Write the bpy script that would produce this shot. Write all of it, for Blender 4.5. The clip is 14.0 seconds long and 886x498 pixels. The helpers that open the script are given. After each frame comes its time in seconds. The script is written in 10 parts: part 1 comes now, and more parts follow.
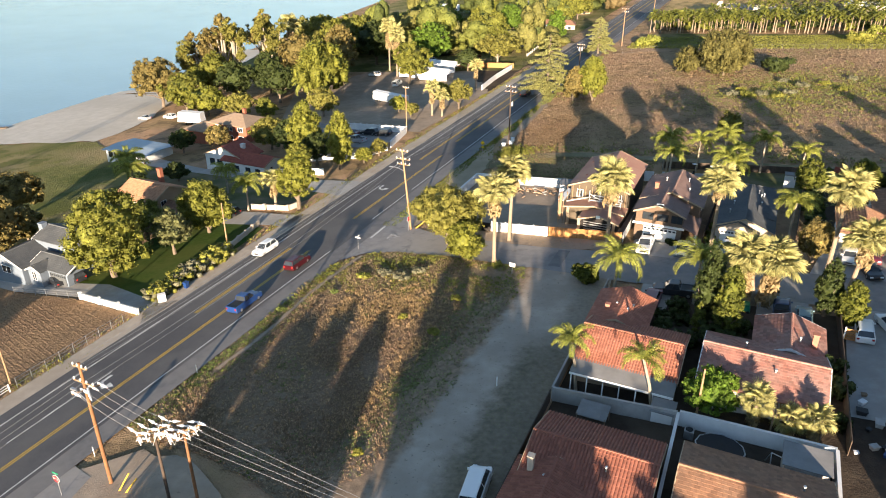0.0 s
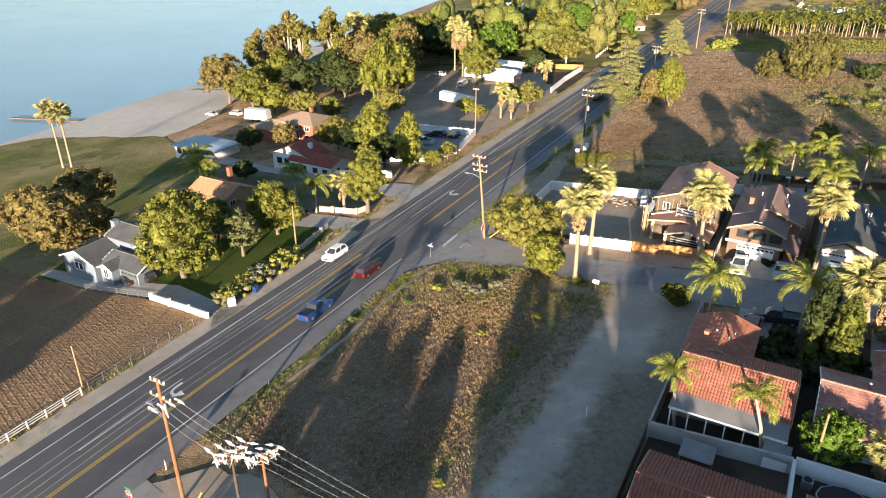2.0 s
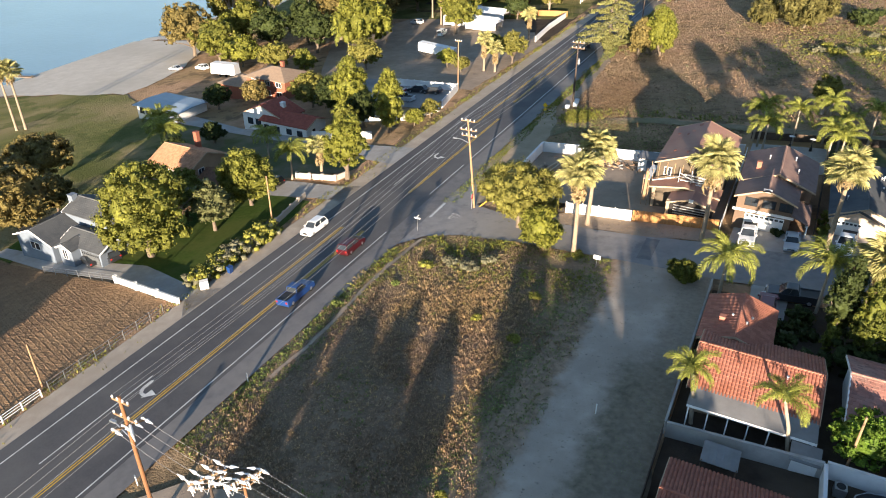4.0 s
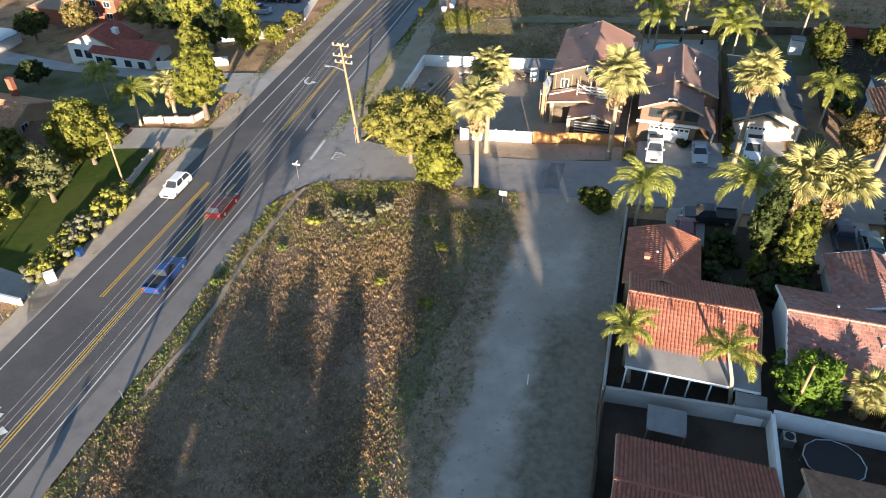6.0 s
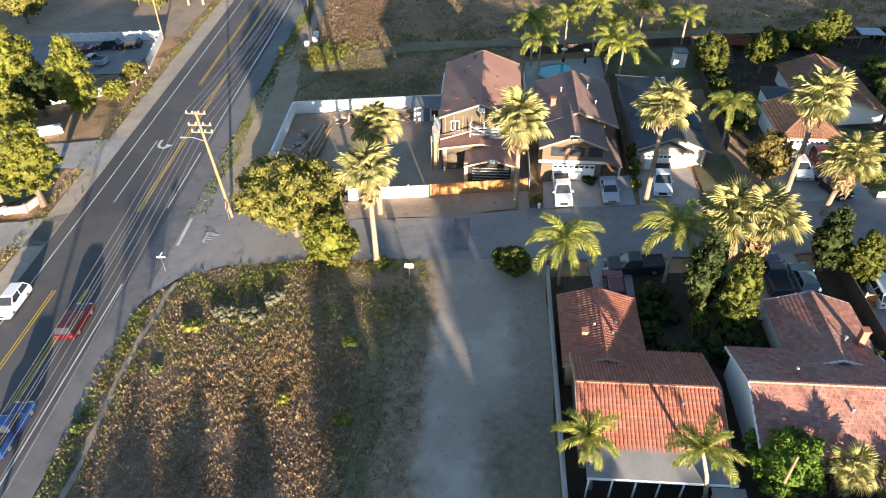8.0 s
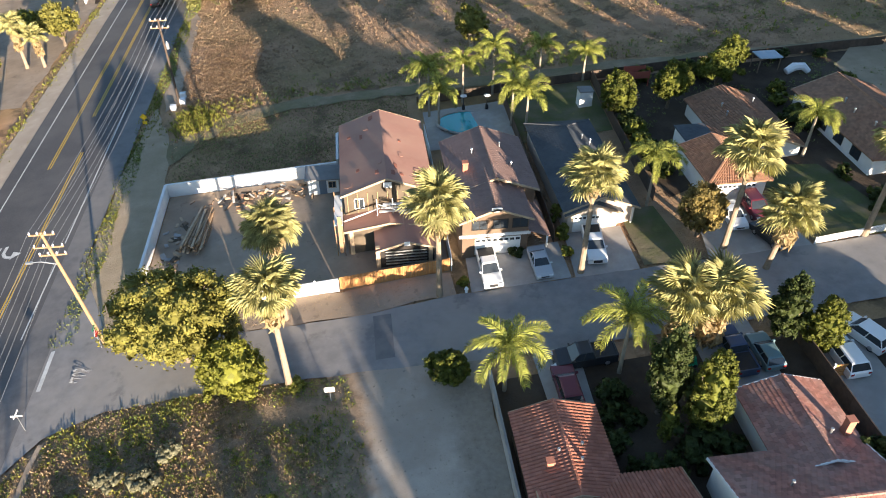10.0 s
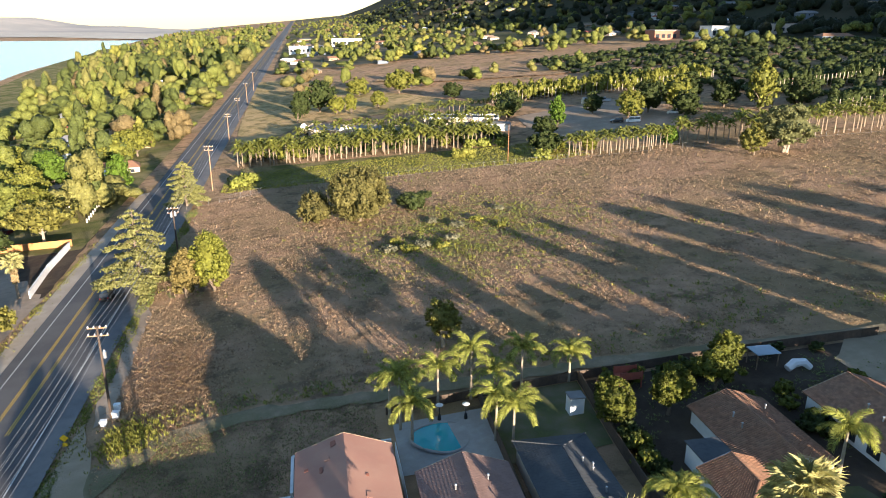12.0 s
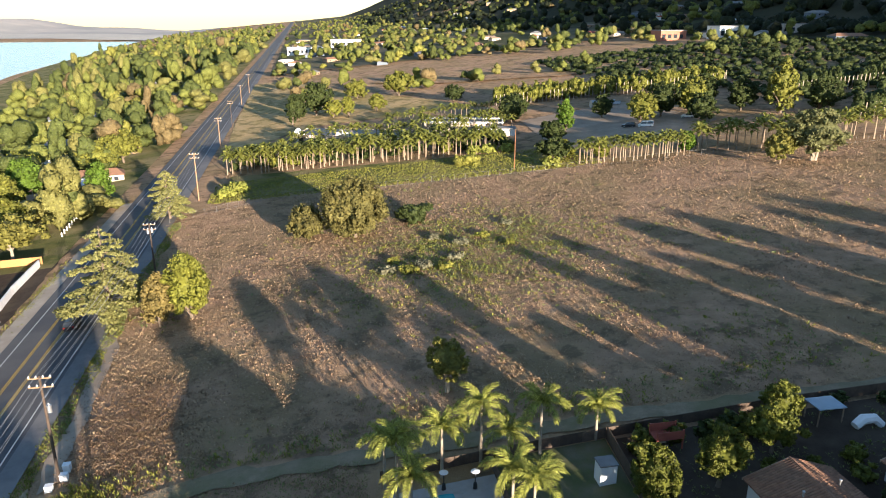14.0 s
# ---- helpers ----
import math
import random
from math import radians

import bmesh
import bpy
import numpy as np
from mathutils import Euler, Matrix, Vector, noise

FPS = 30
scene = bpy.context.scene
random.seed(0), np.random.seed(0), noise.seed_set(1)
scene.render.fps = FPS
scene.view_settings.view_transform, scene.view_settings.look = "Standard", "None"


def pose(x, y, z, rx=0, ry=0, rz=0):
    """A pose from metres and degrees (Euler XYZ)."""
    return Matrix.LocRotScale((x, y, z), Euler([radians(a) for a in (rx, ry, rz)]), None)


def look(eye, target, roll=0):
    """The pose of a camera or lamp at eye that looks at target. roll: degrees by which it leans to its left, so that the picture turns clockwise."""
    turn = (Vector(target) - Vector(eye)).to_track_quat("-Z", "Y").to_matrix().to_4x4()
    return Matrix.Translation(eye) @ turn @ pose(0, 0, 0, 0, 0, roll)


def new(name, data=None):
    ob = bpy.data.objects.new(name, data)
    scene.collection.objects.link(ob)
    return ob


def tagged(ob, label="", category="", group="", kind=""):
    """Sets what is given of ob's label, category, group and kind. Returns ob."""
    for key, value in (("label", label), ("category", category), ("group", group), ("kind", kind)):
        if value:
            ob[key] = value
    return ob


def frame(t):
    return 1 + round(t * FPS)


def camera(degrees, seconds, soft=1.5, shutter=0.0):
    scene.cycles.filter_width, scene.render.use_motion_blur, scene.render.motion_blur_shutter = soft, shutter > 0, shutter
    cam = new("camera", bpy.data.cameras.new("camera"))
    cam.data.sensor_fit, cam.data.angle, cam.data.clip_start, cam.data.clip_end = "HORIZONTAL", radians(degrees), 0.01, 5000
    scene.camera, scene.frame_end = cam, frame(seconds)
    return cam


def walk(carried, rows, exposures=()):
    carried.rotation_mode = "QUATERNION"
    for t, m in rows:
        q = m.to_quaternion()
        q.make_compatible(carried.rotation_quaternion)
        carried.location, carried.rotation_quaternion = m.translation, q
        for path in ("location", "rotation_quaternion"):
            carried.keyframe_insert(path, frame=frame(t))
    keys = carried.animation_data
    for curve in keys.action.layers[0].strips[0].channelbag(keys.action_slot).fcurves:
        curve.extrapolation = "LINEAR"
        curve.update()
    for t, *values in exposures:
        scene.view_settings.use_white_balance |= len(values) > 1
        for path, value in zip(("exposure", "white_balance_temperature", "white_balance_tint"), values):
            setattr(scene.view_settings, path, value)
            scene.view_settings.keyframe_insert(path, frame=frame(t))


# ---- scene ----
cam = camera(64.4, 14.0, soft=1.0, shutter=0.0)
METRES, EYE, TILT, LEAN, TURN = 82.56, 45.0, -2.0, -5.2, 27.5
ROWS = [
    (0.0, 0.0, 0.0, 0.0, -2.36, -24.33, 5.24),
    (0.5, -0.0166, 0.0144, -0.0007, -0.75, -24.22, 5.18),
    (1.0, -0.0305, 0.0295, -0.0004, 0.45, -24.15, 5.15),
    (1.5, -0.0417, 0.0453, 0.0009, 1.39, -24.11, 5.13),
    (2.0, -0.0509, 0.0615, 0.0027, 2.01, -24.08, 5.12),
    (4.5, -0.0761, 0.1967, 0.011, -2.1, -32.78, 5.31),
    (5.0, -0.0772, 0.2345, 0.0147, -4.88, -37.71, 5.47),
    (5.5, -0.0785, 0.2713, 0.0164, -7.95, -38.07, 5.55),
    (6.0, -0.0789, 0.3091, 0.0173, -11.7, -38.43, 5.6),
    (6.5, -0.0772, 0.3475, 0.0174, -15.63, -38.8, 5.62),
    (7.0, -0.074, 0.3866, 0.0188, -18.71, -39.11, 5.62),
    (7.5, -0.067, 0.4264, 0.0215, -21.22, -39.37, 5.65),
    (10.0, -0.0048, 0.6224, 0.0352, -34.56, -40.08, 5.54),
    (10.5, 0.013, 0.6614, 0.038, -36.79, -34.56, 5.45),
    (11.0, 0.0321, 0.6984, 0.0388, -37.76, -28.01, 5.34),
    (11.5, 0.0532, 0.7346, 0.039, -38.05, -21.58, 5.3),
    (12.0, 0.0741, 0.7689, 0.0378, -38.07, -19.71, 5.26),
    (12.5, 0.0985, 0.8043, 0.0386, -38.07, -19.69, 5.26),
    (13.0, 0.1238, 0.8396, 0.039, -38.06, -19.69, 5.28),
    (13.5, 0.1501, 0.8753, 0.037, -38.06, -19.68, 5.3),
    (14.0, 0.177, 0.9114, 0.025, -38.05, -19.63, 5.31),
]
walk(cam, [(t, pose(0, 0, EYE, TILT, LEAN, TURN) @ pose(METRES * x, METRES * y, METRES * z, 90 + pitch, roll, yaw)) for t, x, y, z, yaw, pitch, roll in ROWS],
     exposures=((0.0, 2.1, 6200, 13), (2.0, 2.04, 6050, 13), (4.5, 2.05, 5950, 13), (6.0, 2.24, 5900, 13), (10.0, 2.28, 5900, 13), (12.0, 2.16, 5800, 13), (14.0, 2.06, 5750, 13)))

# ---- sky and sun ----
SUN_AZ, SUN_EL = 163.0, 8.0            # bearing from +y clockwise, height, degrees
world = bpy.data.worlds.new("evening_sky")
scene.world = world
world.use_nodes = True
wn = world.node_tree
sky = wn.nodes.new("ShaderNodeTexSky")
sky.sky_type = "NISHITA"
sky.sun_disc = False
sky.sun_elevation, sky.sun_rotation = radians(SUN_EL), radians(SUN_AZ)
sky.altitude, sky.air_density, sky.dust_density, sky.ozone_density = 400, 1.0, 0.12, 1.3
wn.nodes["Background"].inputs["Strength"].default_value = 0.071
wn.links.new(sky.outputs[0], wn.nodes["Background"].inputs["Color"])
sun_data = bpy.data.lights.new("sun", "SUN")
sun_data.energy, sun_data.angle, sun_data.color = 4.7, radians(0.6), (1.0, 0.80, 0.56)
sun = new("sun", sun_data)
az, el = radians(SUN_AZ), radians(SUN_EL)
sun.matrix_world = look((math.sin(az) * math.cos(el) * 300, math.cos(az) * math.cos(el) * 300, math.sin(el) * 300), (0, 0, 0))

# ---- materials ----
def mat(name, a, b=None, scale=1.0, rough=0.9, bump=0.0, bscale=None, big=None, bigscale=0.05, bigmix=0.8,
        metal=0.0, rnd=0.0, island=0.0, spec=0.3, coat=0.0, detail=6.0, speck=None):
    """A surface of two colours mixed by fine noise, a third by broad noise, and relief."""
    m = bpy.data.materials.new(name)
    m.use_nodes = True
    nt = m.node_tree
    bs = nt.nodes["Principled BSDF"]
    bs.inputs["Roughness"].default_value = rough
    bs.inputs["Metallic"].default_value = metal
    bs.inputs["Specular IOR Level"].default_value = spec
    bs.inputs["Coat Weight"].default_value = coat
    geo = nt.nodes.new("ShaderNodeNewGeometry")

    def noise_node(s, det, low, high):
        n = nt.nodes.new("ShaderNodeTexNoise")
        n.inputs["Scale"].default_value, n.inputs["Detail"].default_value = s, det
        n.inputs["Roughness"].default_value = 0.62
        nt.links.new(geo.outputs["Position"], n.inputs["Vector"])
        r = nt.nodes.new("ShaderNodeMapRange")
        r.inputs["From Min"].default_value, r.inputs["From Max"].default_value = low, high
        nt.links.new(n.outputs["Fac"], r.inputs["Value"])
        return n, r

    def mix_node(kind, fac, c1, c2):
        x = nt.nodes.new("ShaderNodeMix")
        x.data_type, x.blend_type = "RGBA", kind
        for sock, val in ((x.inputs[0], fac), (x.inputs[6], c1), (x.inputs[7], c2)):
            if isinstance(val, (int, float)):
                sock.default_value = val
            elif isinstance(val, tuple):
                sock.default_value = (*val, 1)
            else:
                nt.links.new(val, sock)
        return x.outputs[2]

    b = b or tuple(c * 0.72 for c in a)
    fine, fr = noise_node(scale, detail, 0.32, 0.68)
    col = mix_node("MIX", fr.outputs[0], a, b)
    if big:
        _, br = noise_node(bigscale, 5, 0.42, 0.6)
        mm = nt.nodes.new("ShaderNodeMath")
        mm.operation = "MULTIPLY"
        mm.inputs[1].default_value = bigmix
        nt.links.new(br.outputs[0], mm.inputs[0])
        col = mix_node("MIX", mm.outputs[0], col, big)
    if speck:
        _, sr = noise_node(speck[1], 8, speck[2], speck[2] + 0.07)
        mm = nt.nodes.new("ShaderNodeMath")
        mm.operation = "MULTIPLY"
        mm.inputs[1].default_value = speck[3]
        nt.links.new(sr.outputs[0], mm.inputs[0])
        col = mix_node("MIX", mm.outputs[0], col, speck[0])
    for amount, source in ((rnd, "obj"), (island, "isl")):
        if amount:
            if source == "obj":
                o = nt.nodes.new("ShaderNodeObjectInfo").outputs["Random"]
            else:
                o = geo.outputs["Random Per Island"]
            r = nt.nodes.new("ShaderNodeMapRange")
            r.inputs["To Min"].default_value, r.inputs["To Max"].default_value = 1 - amount, 1 + amount
            nt.links.new(o, r.inputs["Value"])
            hs = nt.nodes.new("ShaderNodeHueSaturation")
            nt.links.new(r.outputs[0], hs.inputs["Value"])
            nt.links.new(col, hs.inputs["Color"])
            col = hs.outputs[0]
    nt.links.new(col, bs.inputs["Base Color"])
    if bump:
        bn = fine
        if bscale:
            bn, _ = noise_node(bscale, 6, 0, 1)
        bp = nt.nodes.new("ShaderNodeBump")
        bp.inputs["Strength"].default_value, bp.inputs["Distance"].default_value = min(1.0, bump), bump
        nt.links.new(bn.outputs["Fac"], bp.inputs["Height"])
        nt.links.new(bp.outputs[0], bs.inputs["Normal"])
    return m


def edge_mask(nt, axis, lo, hi, scale, amount):
    """1 past hi and 0 before lo along x or y of the plan, on a ragged line; x over 0 and y under 0 stand for the axis turned round."""
    geo = nt.nodes.new("ShaderNodeNewGeometry")
    sep = nt.nodes.new("ShaderNodeSeparateXYZ")
    nt.links.new(geo.outputs["Position"], sep.inputs[0])
    n = nt.nodes.new("ShaderNodeTexNoise")
    n.inputs["Scale"].default_value, n.inputs["Detail"].default_value = scale, 7
    n.inputs["Roughness"].default_value = 0.65
    nt.links.new(geo.outputs["Position"], n.inputs["Vector"])
    add = nt.nodes.new("ShaderNodeMath")
    add.operation = "MULTIPLY_ADD"
    add.inputs[1].default_value = amount
    nt.links.new(n.outputs["Fac"], add.inputs[0])
    if (axis, lo > 0) in ((0, True), (1, False)):
        flip = nt.nodes.new("ShaderNodeMath")
        flip.operation = "MULTIPLY"
        flip.inputs[1].default_value = -1
        nt.links.new(sep.outputs[axis], flip.inputs[0])
        nt.links.new(flip.outputs[0], add.inputs[2])
    else:
        nt.links.new(sep.outputs[axis], add.inputs[2])
    r = nt.nodes.new("ShaderNodeMapRange")
    r.interpolation_type = "SMOOTHSTEP"
    r.inputs["From Min"].default_value, r.inputs["From Max"].default_value = lo + amount / 2, hi + amount / 2
    nt.links.new(add.outputs[0], r.inputs["Value"])
    return r.outputs[0]


def overlay(m, masks, a, b, scale, strength=1.0):
    """A second two-colour soil over a material where all the masks meet."""
    nt = m.node_tree
    bs = nt.nodes["Principled BSDF"]
    fac = strength
    for axis, lo, hi, sc, amount in masks:
        mm = nt.nodes.new("ShaderNodeMath")
        mm.operation = "MULTIPLY"
        nt.links.new(edge_mask(nt, axis, lo, hi, sc, amount), mm.inputs[0])
        if isinstance(fac, float):
            mm.inputs[1].default_value = fac
        else:
            nt.links.new(fac, mm.inputs[1])
        fac = mm.outputs[0]
    geo = nt.nodes.new("ShaderNodeNewGeometry")
    n = nt.nodes.new("ShaderNodeTexNoise")
    n.inputs["Scale"].default_value, n.inputs["Detail"].default_value = scale, 8
    nt.links.new(geo.outputs["Position"], n.inputs["Vector"])
    r = nt.nodes.new("ShaderNodeMapRange")
    r.inputs["From Min"].default_value, r.inputs["From Max"].default_value = 0.34, 0.66
    nt.links.new(n.outputs["Fac"], r.inputs["Value"])
    soil = nt.nodes.new("ShaderNodeMix")
    soil.data_type = "RGBA"
    soil.inputs[6].default_value, soil.inputs[7].default_value = (*a, 1), (*b, 1)
    nt.links.new(r.outputs[0], soil.inputs[0])
    x = nt.nodes.new("ShaderNodeMix")
    x.data_type = "RGBA"
    nt.links.new(fac, x.inputs[0])
    nt.links.new(bs.inputs["Base Color"].links[0].from_socket, x.inputs[6])
    nt.links.new(soil.outputs[2], x.inputs[7])
    nt.links.new(x.outputs[2], bs.inputs["Base Color"])


M = {}
M["field"] = mat("dry_field", (0.50, 0.325, 0.20), (0.32, 0.21, 0.132), 0.3, 1, 0.75, 3.6, (0.27, 0.205, 0.105), 0.05, 0.7, spec=0.05, speck=((0.14, 0.10, 0.065), 0.2, 0.54, 0.65))
LOT_A, LOT_B = (0.33, 0.24, 0.162), (0.205, 0.15, 0.105)
M["lot"] = mat("dry_weed_soil", LOT_A, LOT_B, 1.3, 1, 0.55, 4.5, (0.15, 0.13, 0.08), 0.07, 0.6, spec=0.05, speck=((0.33, 0.26, 0.17), 1.1, 0.58, 0.5))
M["dirt"] = mat("pale_dirt", (0.40, 0.315, 0.235), (0.31, 0.245, 0.185), 0.5, 1, 0.22, 6.0, (0.25, 0.195, 0.14), 0.13, 0.6, spec=0.08, speck=((0.17, 0.135, 0.10), 0.9, 0.60, 0.5))
M["verge"] = mat("packed_verge", (0.47, 0.40, 0.32), (0.38, 0.32, 0.255), 0.6, 1, 0.15, 5.0, (0.33, 0.275, 0.215), 0.2, 0.6, spec=0.08)
M["track_dull"] = mat("grassy_track", (0.31, 0.245, 0.165), (0.21, 0.17, 0.11), 0.6, 1, 0.5, 4, (0.16, 0.15, 0.075), 0.16, 0.7, spec=0.05)
M["pasture"] = mat("straw_pasture", (0.56, 0.39, 0.20), (0.40, 0.29, 0.14), 0.3, 1, 0.6, 3.0, (0.30, 0.25, 0.10), 0.02, 0.6, spec=0.05, speck=((0.18, 0.15, 0.06), 0.15, 0.5, 0.62))
M["track"] = mat("worn_track", (0.43, 0.34, 0.24), (0.33, 0.26, 0.18), 0.5, 1, 0.4, 5, (0.27, 0.22, 0.14), 0.1, 0.7, spec=0.05)
M["shoulder"] = mat("shoulder_asphalt", (0.165, 0.16, 0.16), (0.125, 0.122, 0.123), 1.0, 0.9, 0.05, 9, (0.22, 0.205, 0.19), 0.09, 0.7, spec=0.25)
M["lane"] = mat("packed_lane", (0.45, 0.385, 0.315), (0.36, 0.305, 0.25), 0.35, 1, 0.2, 5.0, (0.31, 0.26, 0.21), 0.16, 0.7, spec=0.1, speck=((0.17, 0.145, 0.115), 2.2, 0.61, 0.8))
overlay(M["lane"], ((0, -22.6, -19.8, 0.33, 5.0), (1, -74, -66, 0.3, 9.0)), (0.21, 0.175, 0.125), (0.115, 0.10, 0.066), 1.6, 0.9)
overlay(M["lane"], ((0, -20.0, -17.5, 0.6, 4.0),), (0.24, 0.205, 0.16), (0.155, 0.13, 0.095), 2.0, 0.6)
overlay(M["lane"], ((0, 25.2, 27.2, 0.45, 4.5),), LOT_A, LOT_B, 1.3)
M["asphalt"] = mat("new_asphalt", (0.086, 0.083, 0.085), (0.064, 0.062, 0.065), 5.0, 0.82, 0.03, 20, (0.13, 0.124, 0.118), 0.07, 0.6, spec=0.35)
M["asphalt_old"] = mat("worn_asphalt", (0.25, 0.24, 0.235), (0.19, 0.184, 0.182), 0.8, 0.9, 0.05, 9, (0.31, 0.285, 0.255), 0.09, 0.7, spec=0.25, speck=((0.125, 0.12, 0.12), 0.3, 0.6, 0.5))
M["tar"] = mat("tar_patch", (0.13, 0.128, 0.13), (0.165, 0.16, 0.158), 1.2, 0.85, big=(0.20, 0.19, 0.18), bigscale=0.7, bigmix=0.6)
M["concrete"] = mat("concrete", (0.40, 0.385, 0.36), (0.33, 0.315, 0.295), 1.0, 0.9, 0.01, 8, (0.29, 0.275, 0.25), 0.3, 0.6)
M["white_line"] = mat("white_road_paint", (0.66, 0.66, 0.64), (0.50, 0.50, 0.48), 3.0, 0.7, big=(0.36, 0.36, 0.35), bigscale=0.5, bigmix=0.5)
M["worn_paint"] = mat("worn_white_paint", (0.50, 0.50, 0.49), (0.34, 0.335, 0.33), 3.0, 0.8, big=(0.27, 0.265, 0.26), bigscale=0.9, bigmix=0.8)
M["yellow_line"] = mat("yellow_road_paint", (0.66, 0.42, 0.04), (0.52, 0.33, 0.05), 3.0, 0.7)
M["sand"] = mat("beach_sand", (0.56, 0.51, 0.44), (0.47, 0.425, 0.36), 0.35, 1, 0.2, 1.5, (0.40, 0.36, 0.30), 0.035, 0.6)
M["lawn"] = mat("lawn", (0.062, 0.098, 0.020), (0.038, 0.066, 0.014), 1.5, 1, 0.12, 6, (0.092, 0.105, 0.03), 0.14, 0.6, spec=0.05)
M["rough_grass"] = mat("rough_grass", (0.185, 0.18, 0.065), (0.12, 0.125, 0.048), 0.4, 1, 0.8, 2.5, (0.29, 0.235, 0.125), 0.05, 0.85, spec=0.05, speck=((0.085, 0.105, 0.03), 0.09, 0.5, 0.7))
M["plough"] = mat("tilled_soil", (0.33, 0.215, 0.12), (0.22, 0.142, 0.082), 1.2, 1, 0.6, 2.0, (0.17, 0.11, 0.07), 0.05, 0.6, spec=0.05)
# dark yard soil, its colour lowered further to hold the yards' shade
M["dark_soil"] = mat("shade_dark_yard_soil", (0.078, 0.06, 0.045), (0.05, 0.038, 0.029), 0.6, 1, 0.4, 4, (0.105, 0.083, 0.06), 0.12, 0.6, spec=0.05)
M["wood"] = mat("weathered_wood", (0.26, 0.185, 0.12), (0.17, 0.12, 0.08), 3, 0.9, rnd=0.2, island=0.2)
M["cedar"] = mat("new_cedar_boards", (0.47, 0.235, 0.085), (0.36, 0.17, 0.06), 3, 0.85, rnd=0.16)
M["pole"] = mat("treated_pole_wood", (0.245, 0.115, 0.05), (0.16, 0.078, 0.038), 2, 0.9)
M["pole_pale"] = mat("bare_pole_wood", (0.33, 0.21, 0.115), (0.24, 0.15, 0.085), 2, 0.9)
M["pole_dark"] = mat("dark_pole_wood", (0.085, 0.06, 0.045), (0.055, 0.042, 0.034), 2, 0.9)
M["galv"] = mat("galvanised_steel", (0.52, 0.53, 0.54), None, 4, 0.45, metal=0.8)
M["insulator"] = mat("grey_polymer_cover", (0.74, 0.74, 0.74), (0.66, 0.66, 0.66), 3, 0.5)
M["wire"] = mat("aluminium_wire", (0.38, 0.38, 0.38), None, 3, 0.6)
M["block_white"] = mat("white_block_wall", (0.74, 0.735, 0.72), (0.64, 0.63, 0.615), 0.8, 0.9, 0.01, 6)
M["block_grey"] = mat("grey_block_wall", (0.43, 0.42, 0.40), (0.34, 0.33, 0.315), 0.9, 0.95, 0.01, 6, (0.27, 0.26, 0.24), 0.3, 0.6)
M["vinyl"] = mat("white_vinyl", (0.76, 0.76, 0.755), (0.70, 0.70, 0.70), 2, 0.5)
M["tile_orange"] = mat("orange_clay_tile", (0.40, 0.17, 0.112), (0.32, 0.13, 0.088), 1.4, 0.85, island=0.14, big=(0.30, 0.11, 0.062), bigscale=0.35, bigmix=0.5)
M["tile_pink"] = mat("pink_grey_tile", (0.40, 0.185, 0.135), (0.27, 0.125, 0.10), 2.2, 0.85, island=0.22, big=(0.30, 0.20, 0.165), bigscale=0.5, bigmix=0.6)
M["tile_brown"] = mat("brown_clay_tile", (0.31, 0.165, 0.095), (0.21, 0.11, 0.068), 1.8, 0.85, island=0.18, big=(0.23, 0.14, 0.09), bigscale=0.4, bigmix=0.5)
M["tile_tan"] = mat("tan_orange_tile", (0.50, 0.27, 0.15), (0.40, 0.21, 0.115), 1.4, 0.85, island=0.14, big=(0.36, 0.19, 0.11), bigscale=0.35, bigmix=0.5)
M["tile_rust"] = mat("rust_clay_tile", (0.30, 0.118, 0.078), (0.23, 0.09, 0.062), 1.4, 0.85, island=0.14, big=(0.27, 0.10, 0.065), bigscale=0.35, bigmix=0.5)
M["sheath_rose"] = mat("bare_roof_sheathing", (0.36, 0.195, 0.145), (0.285, 0.15, 0.115), 0.5, 0.9, big=(0.44, 0.265, 0.19), bigscale=0.25, bigmix=0.5)
M["shingle_brown"] = mat("brown_shingle", (0.245, 0.158, 0.128), (0.195, 0.125, 0.104), 1.5, 0.9, big=(0.28, 0.19, 0.16), bigscale=0.3, bigmix=0.5)
M["shingle_grey"] = mat("charcoal_shingle", (0.082, 0.088, 0.094), (0.060, 0.065, 0.071), 2.5, 0.9, big=(0.10, 0.104, 0.106), bigscale=0.3)
M["shingle_tan"] = mat("tan_shingle", (0.31, 0.225, 0.155), (0.24, 0.17, 0.118), 1.5, 0.9)
M["roof_red"] = mat("red_roof", (0.33, 0.092, 0.058), (0.25, 0.072, 0.05), 1.2, 0.85, island=0.12)
M["roof_blue"] = mat("blue_grey_metal_roof", (0.30, 0.37, 0.43), (0.26, 0.32, 0.375), 0.6, 0.5, spec=0.5)
M["roof_flat"] = mat("grey_flat_roof", (0.245, 0.24, 0.235), (0.19, 0.185, 0.18), 0.7, 0.9)
M["stucco_white"] = mat("white_stucco", (0.74, 0.725, 0.69), (0.66, 0.645, 0.61), 0.9, 0.95)
M["stucco_tan"] = mat("tan_stucco", (0.36, 0.255, 0.165), (0.30, 0.21, 0.135), 0.9, 0.95)
# brown siding, darkened further to hold the shade on the house front
M["stucco_brown"] = mat("shade_dark_brown_siding", (0.165, 0.112, 0.075), (0.13, 0.09, 0.062), 0.9, 0.9)
M["dark_wood"] = mat("dark_weathered_boards", (0.11, 0.08, 0.058), (0.07, 0.052, 0.04), 2, 0.95, rnd=0.2)
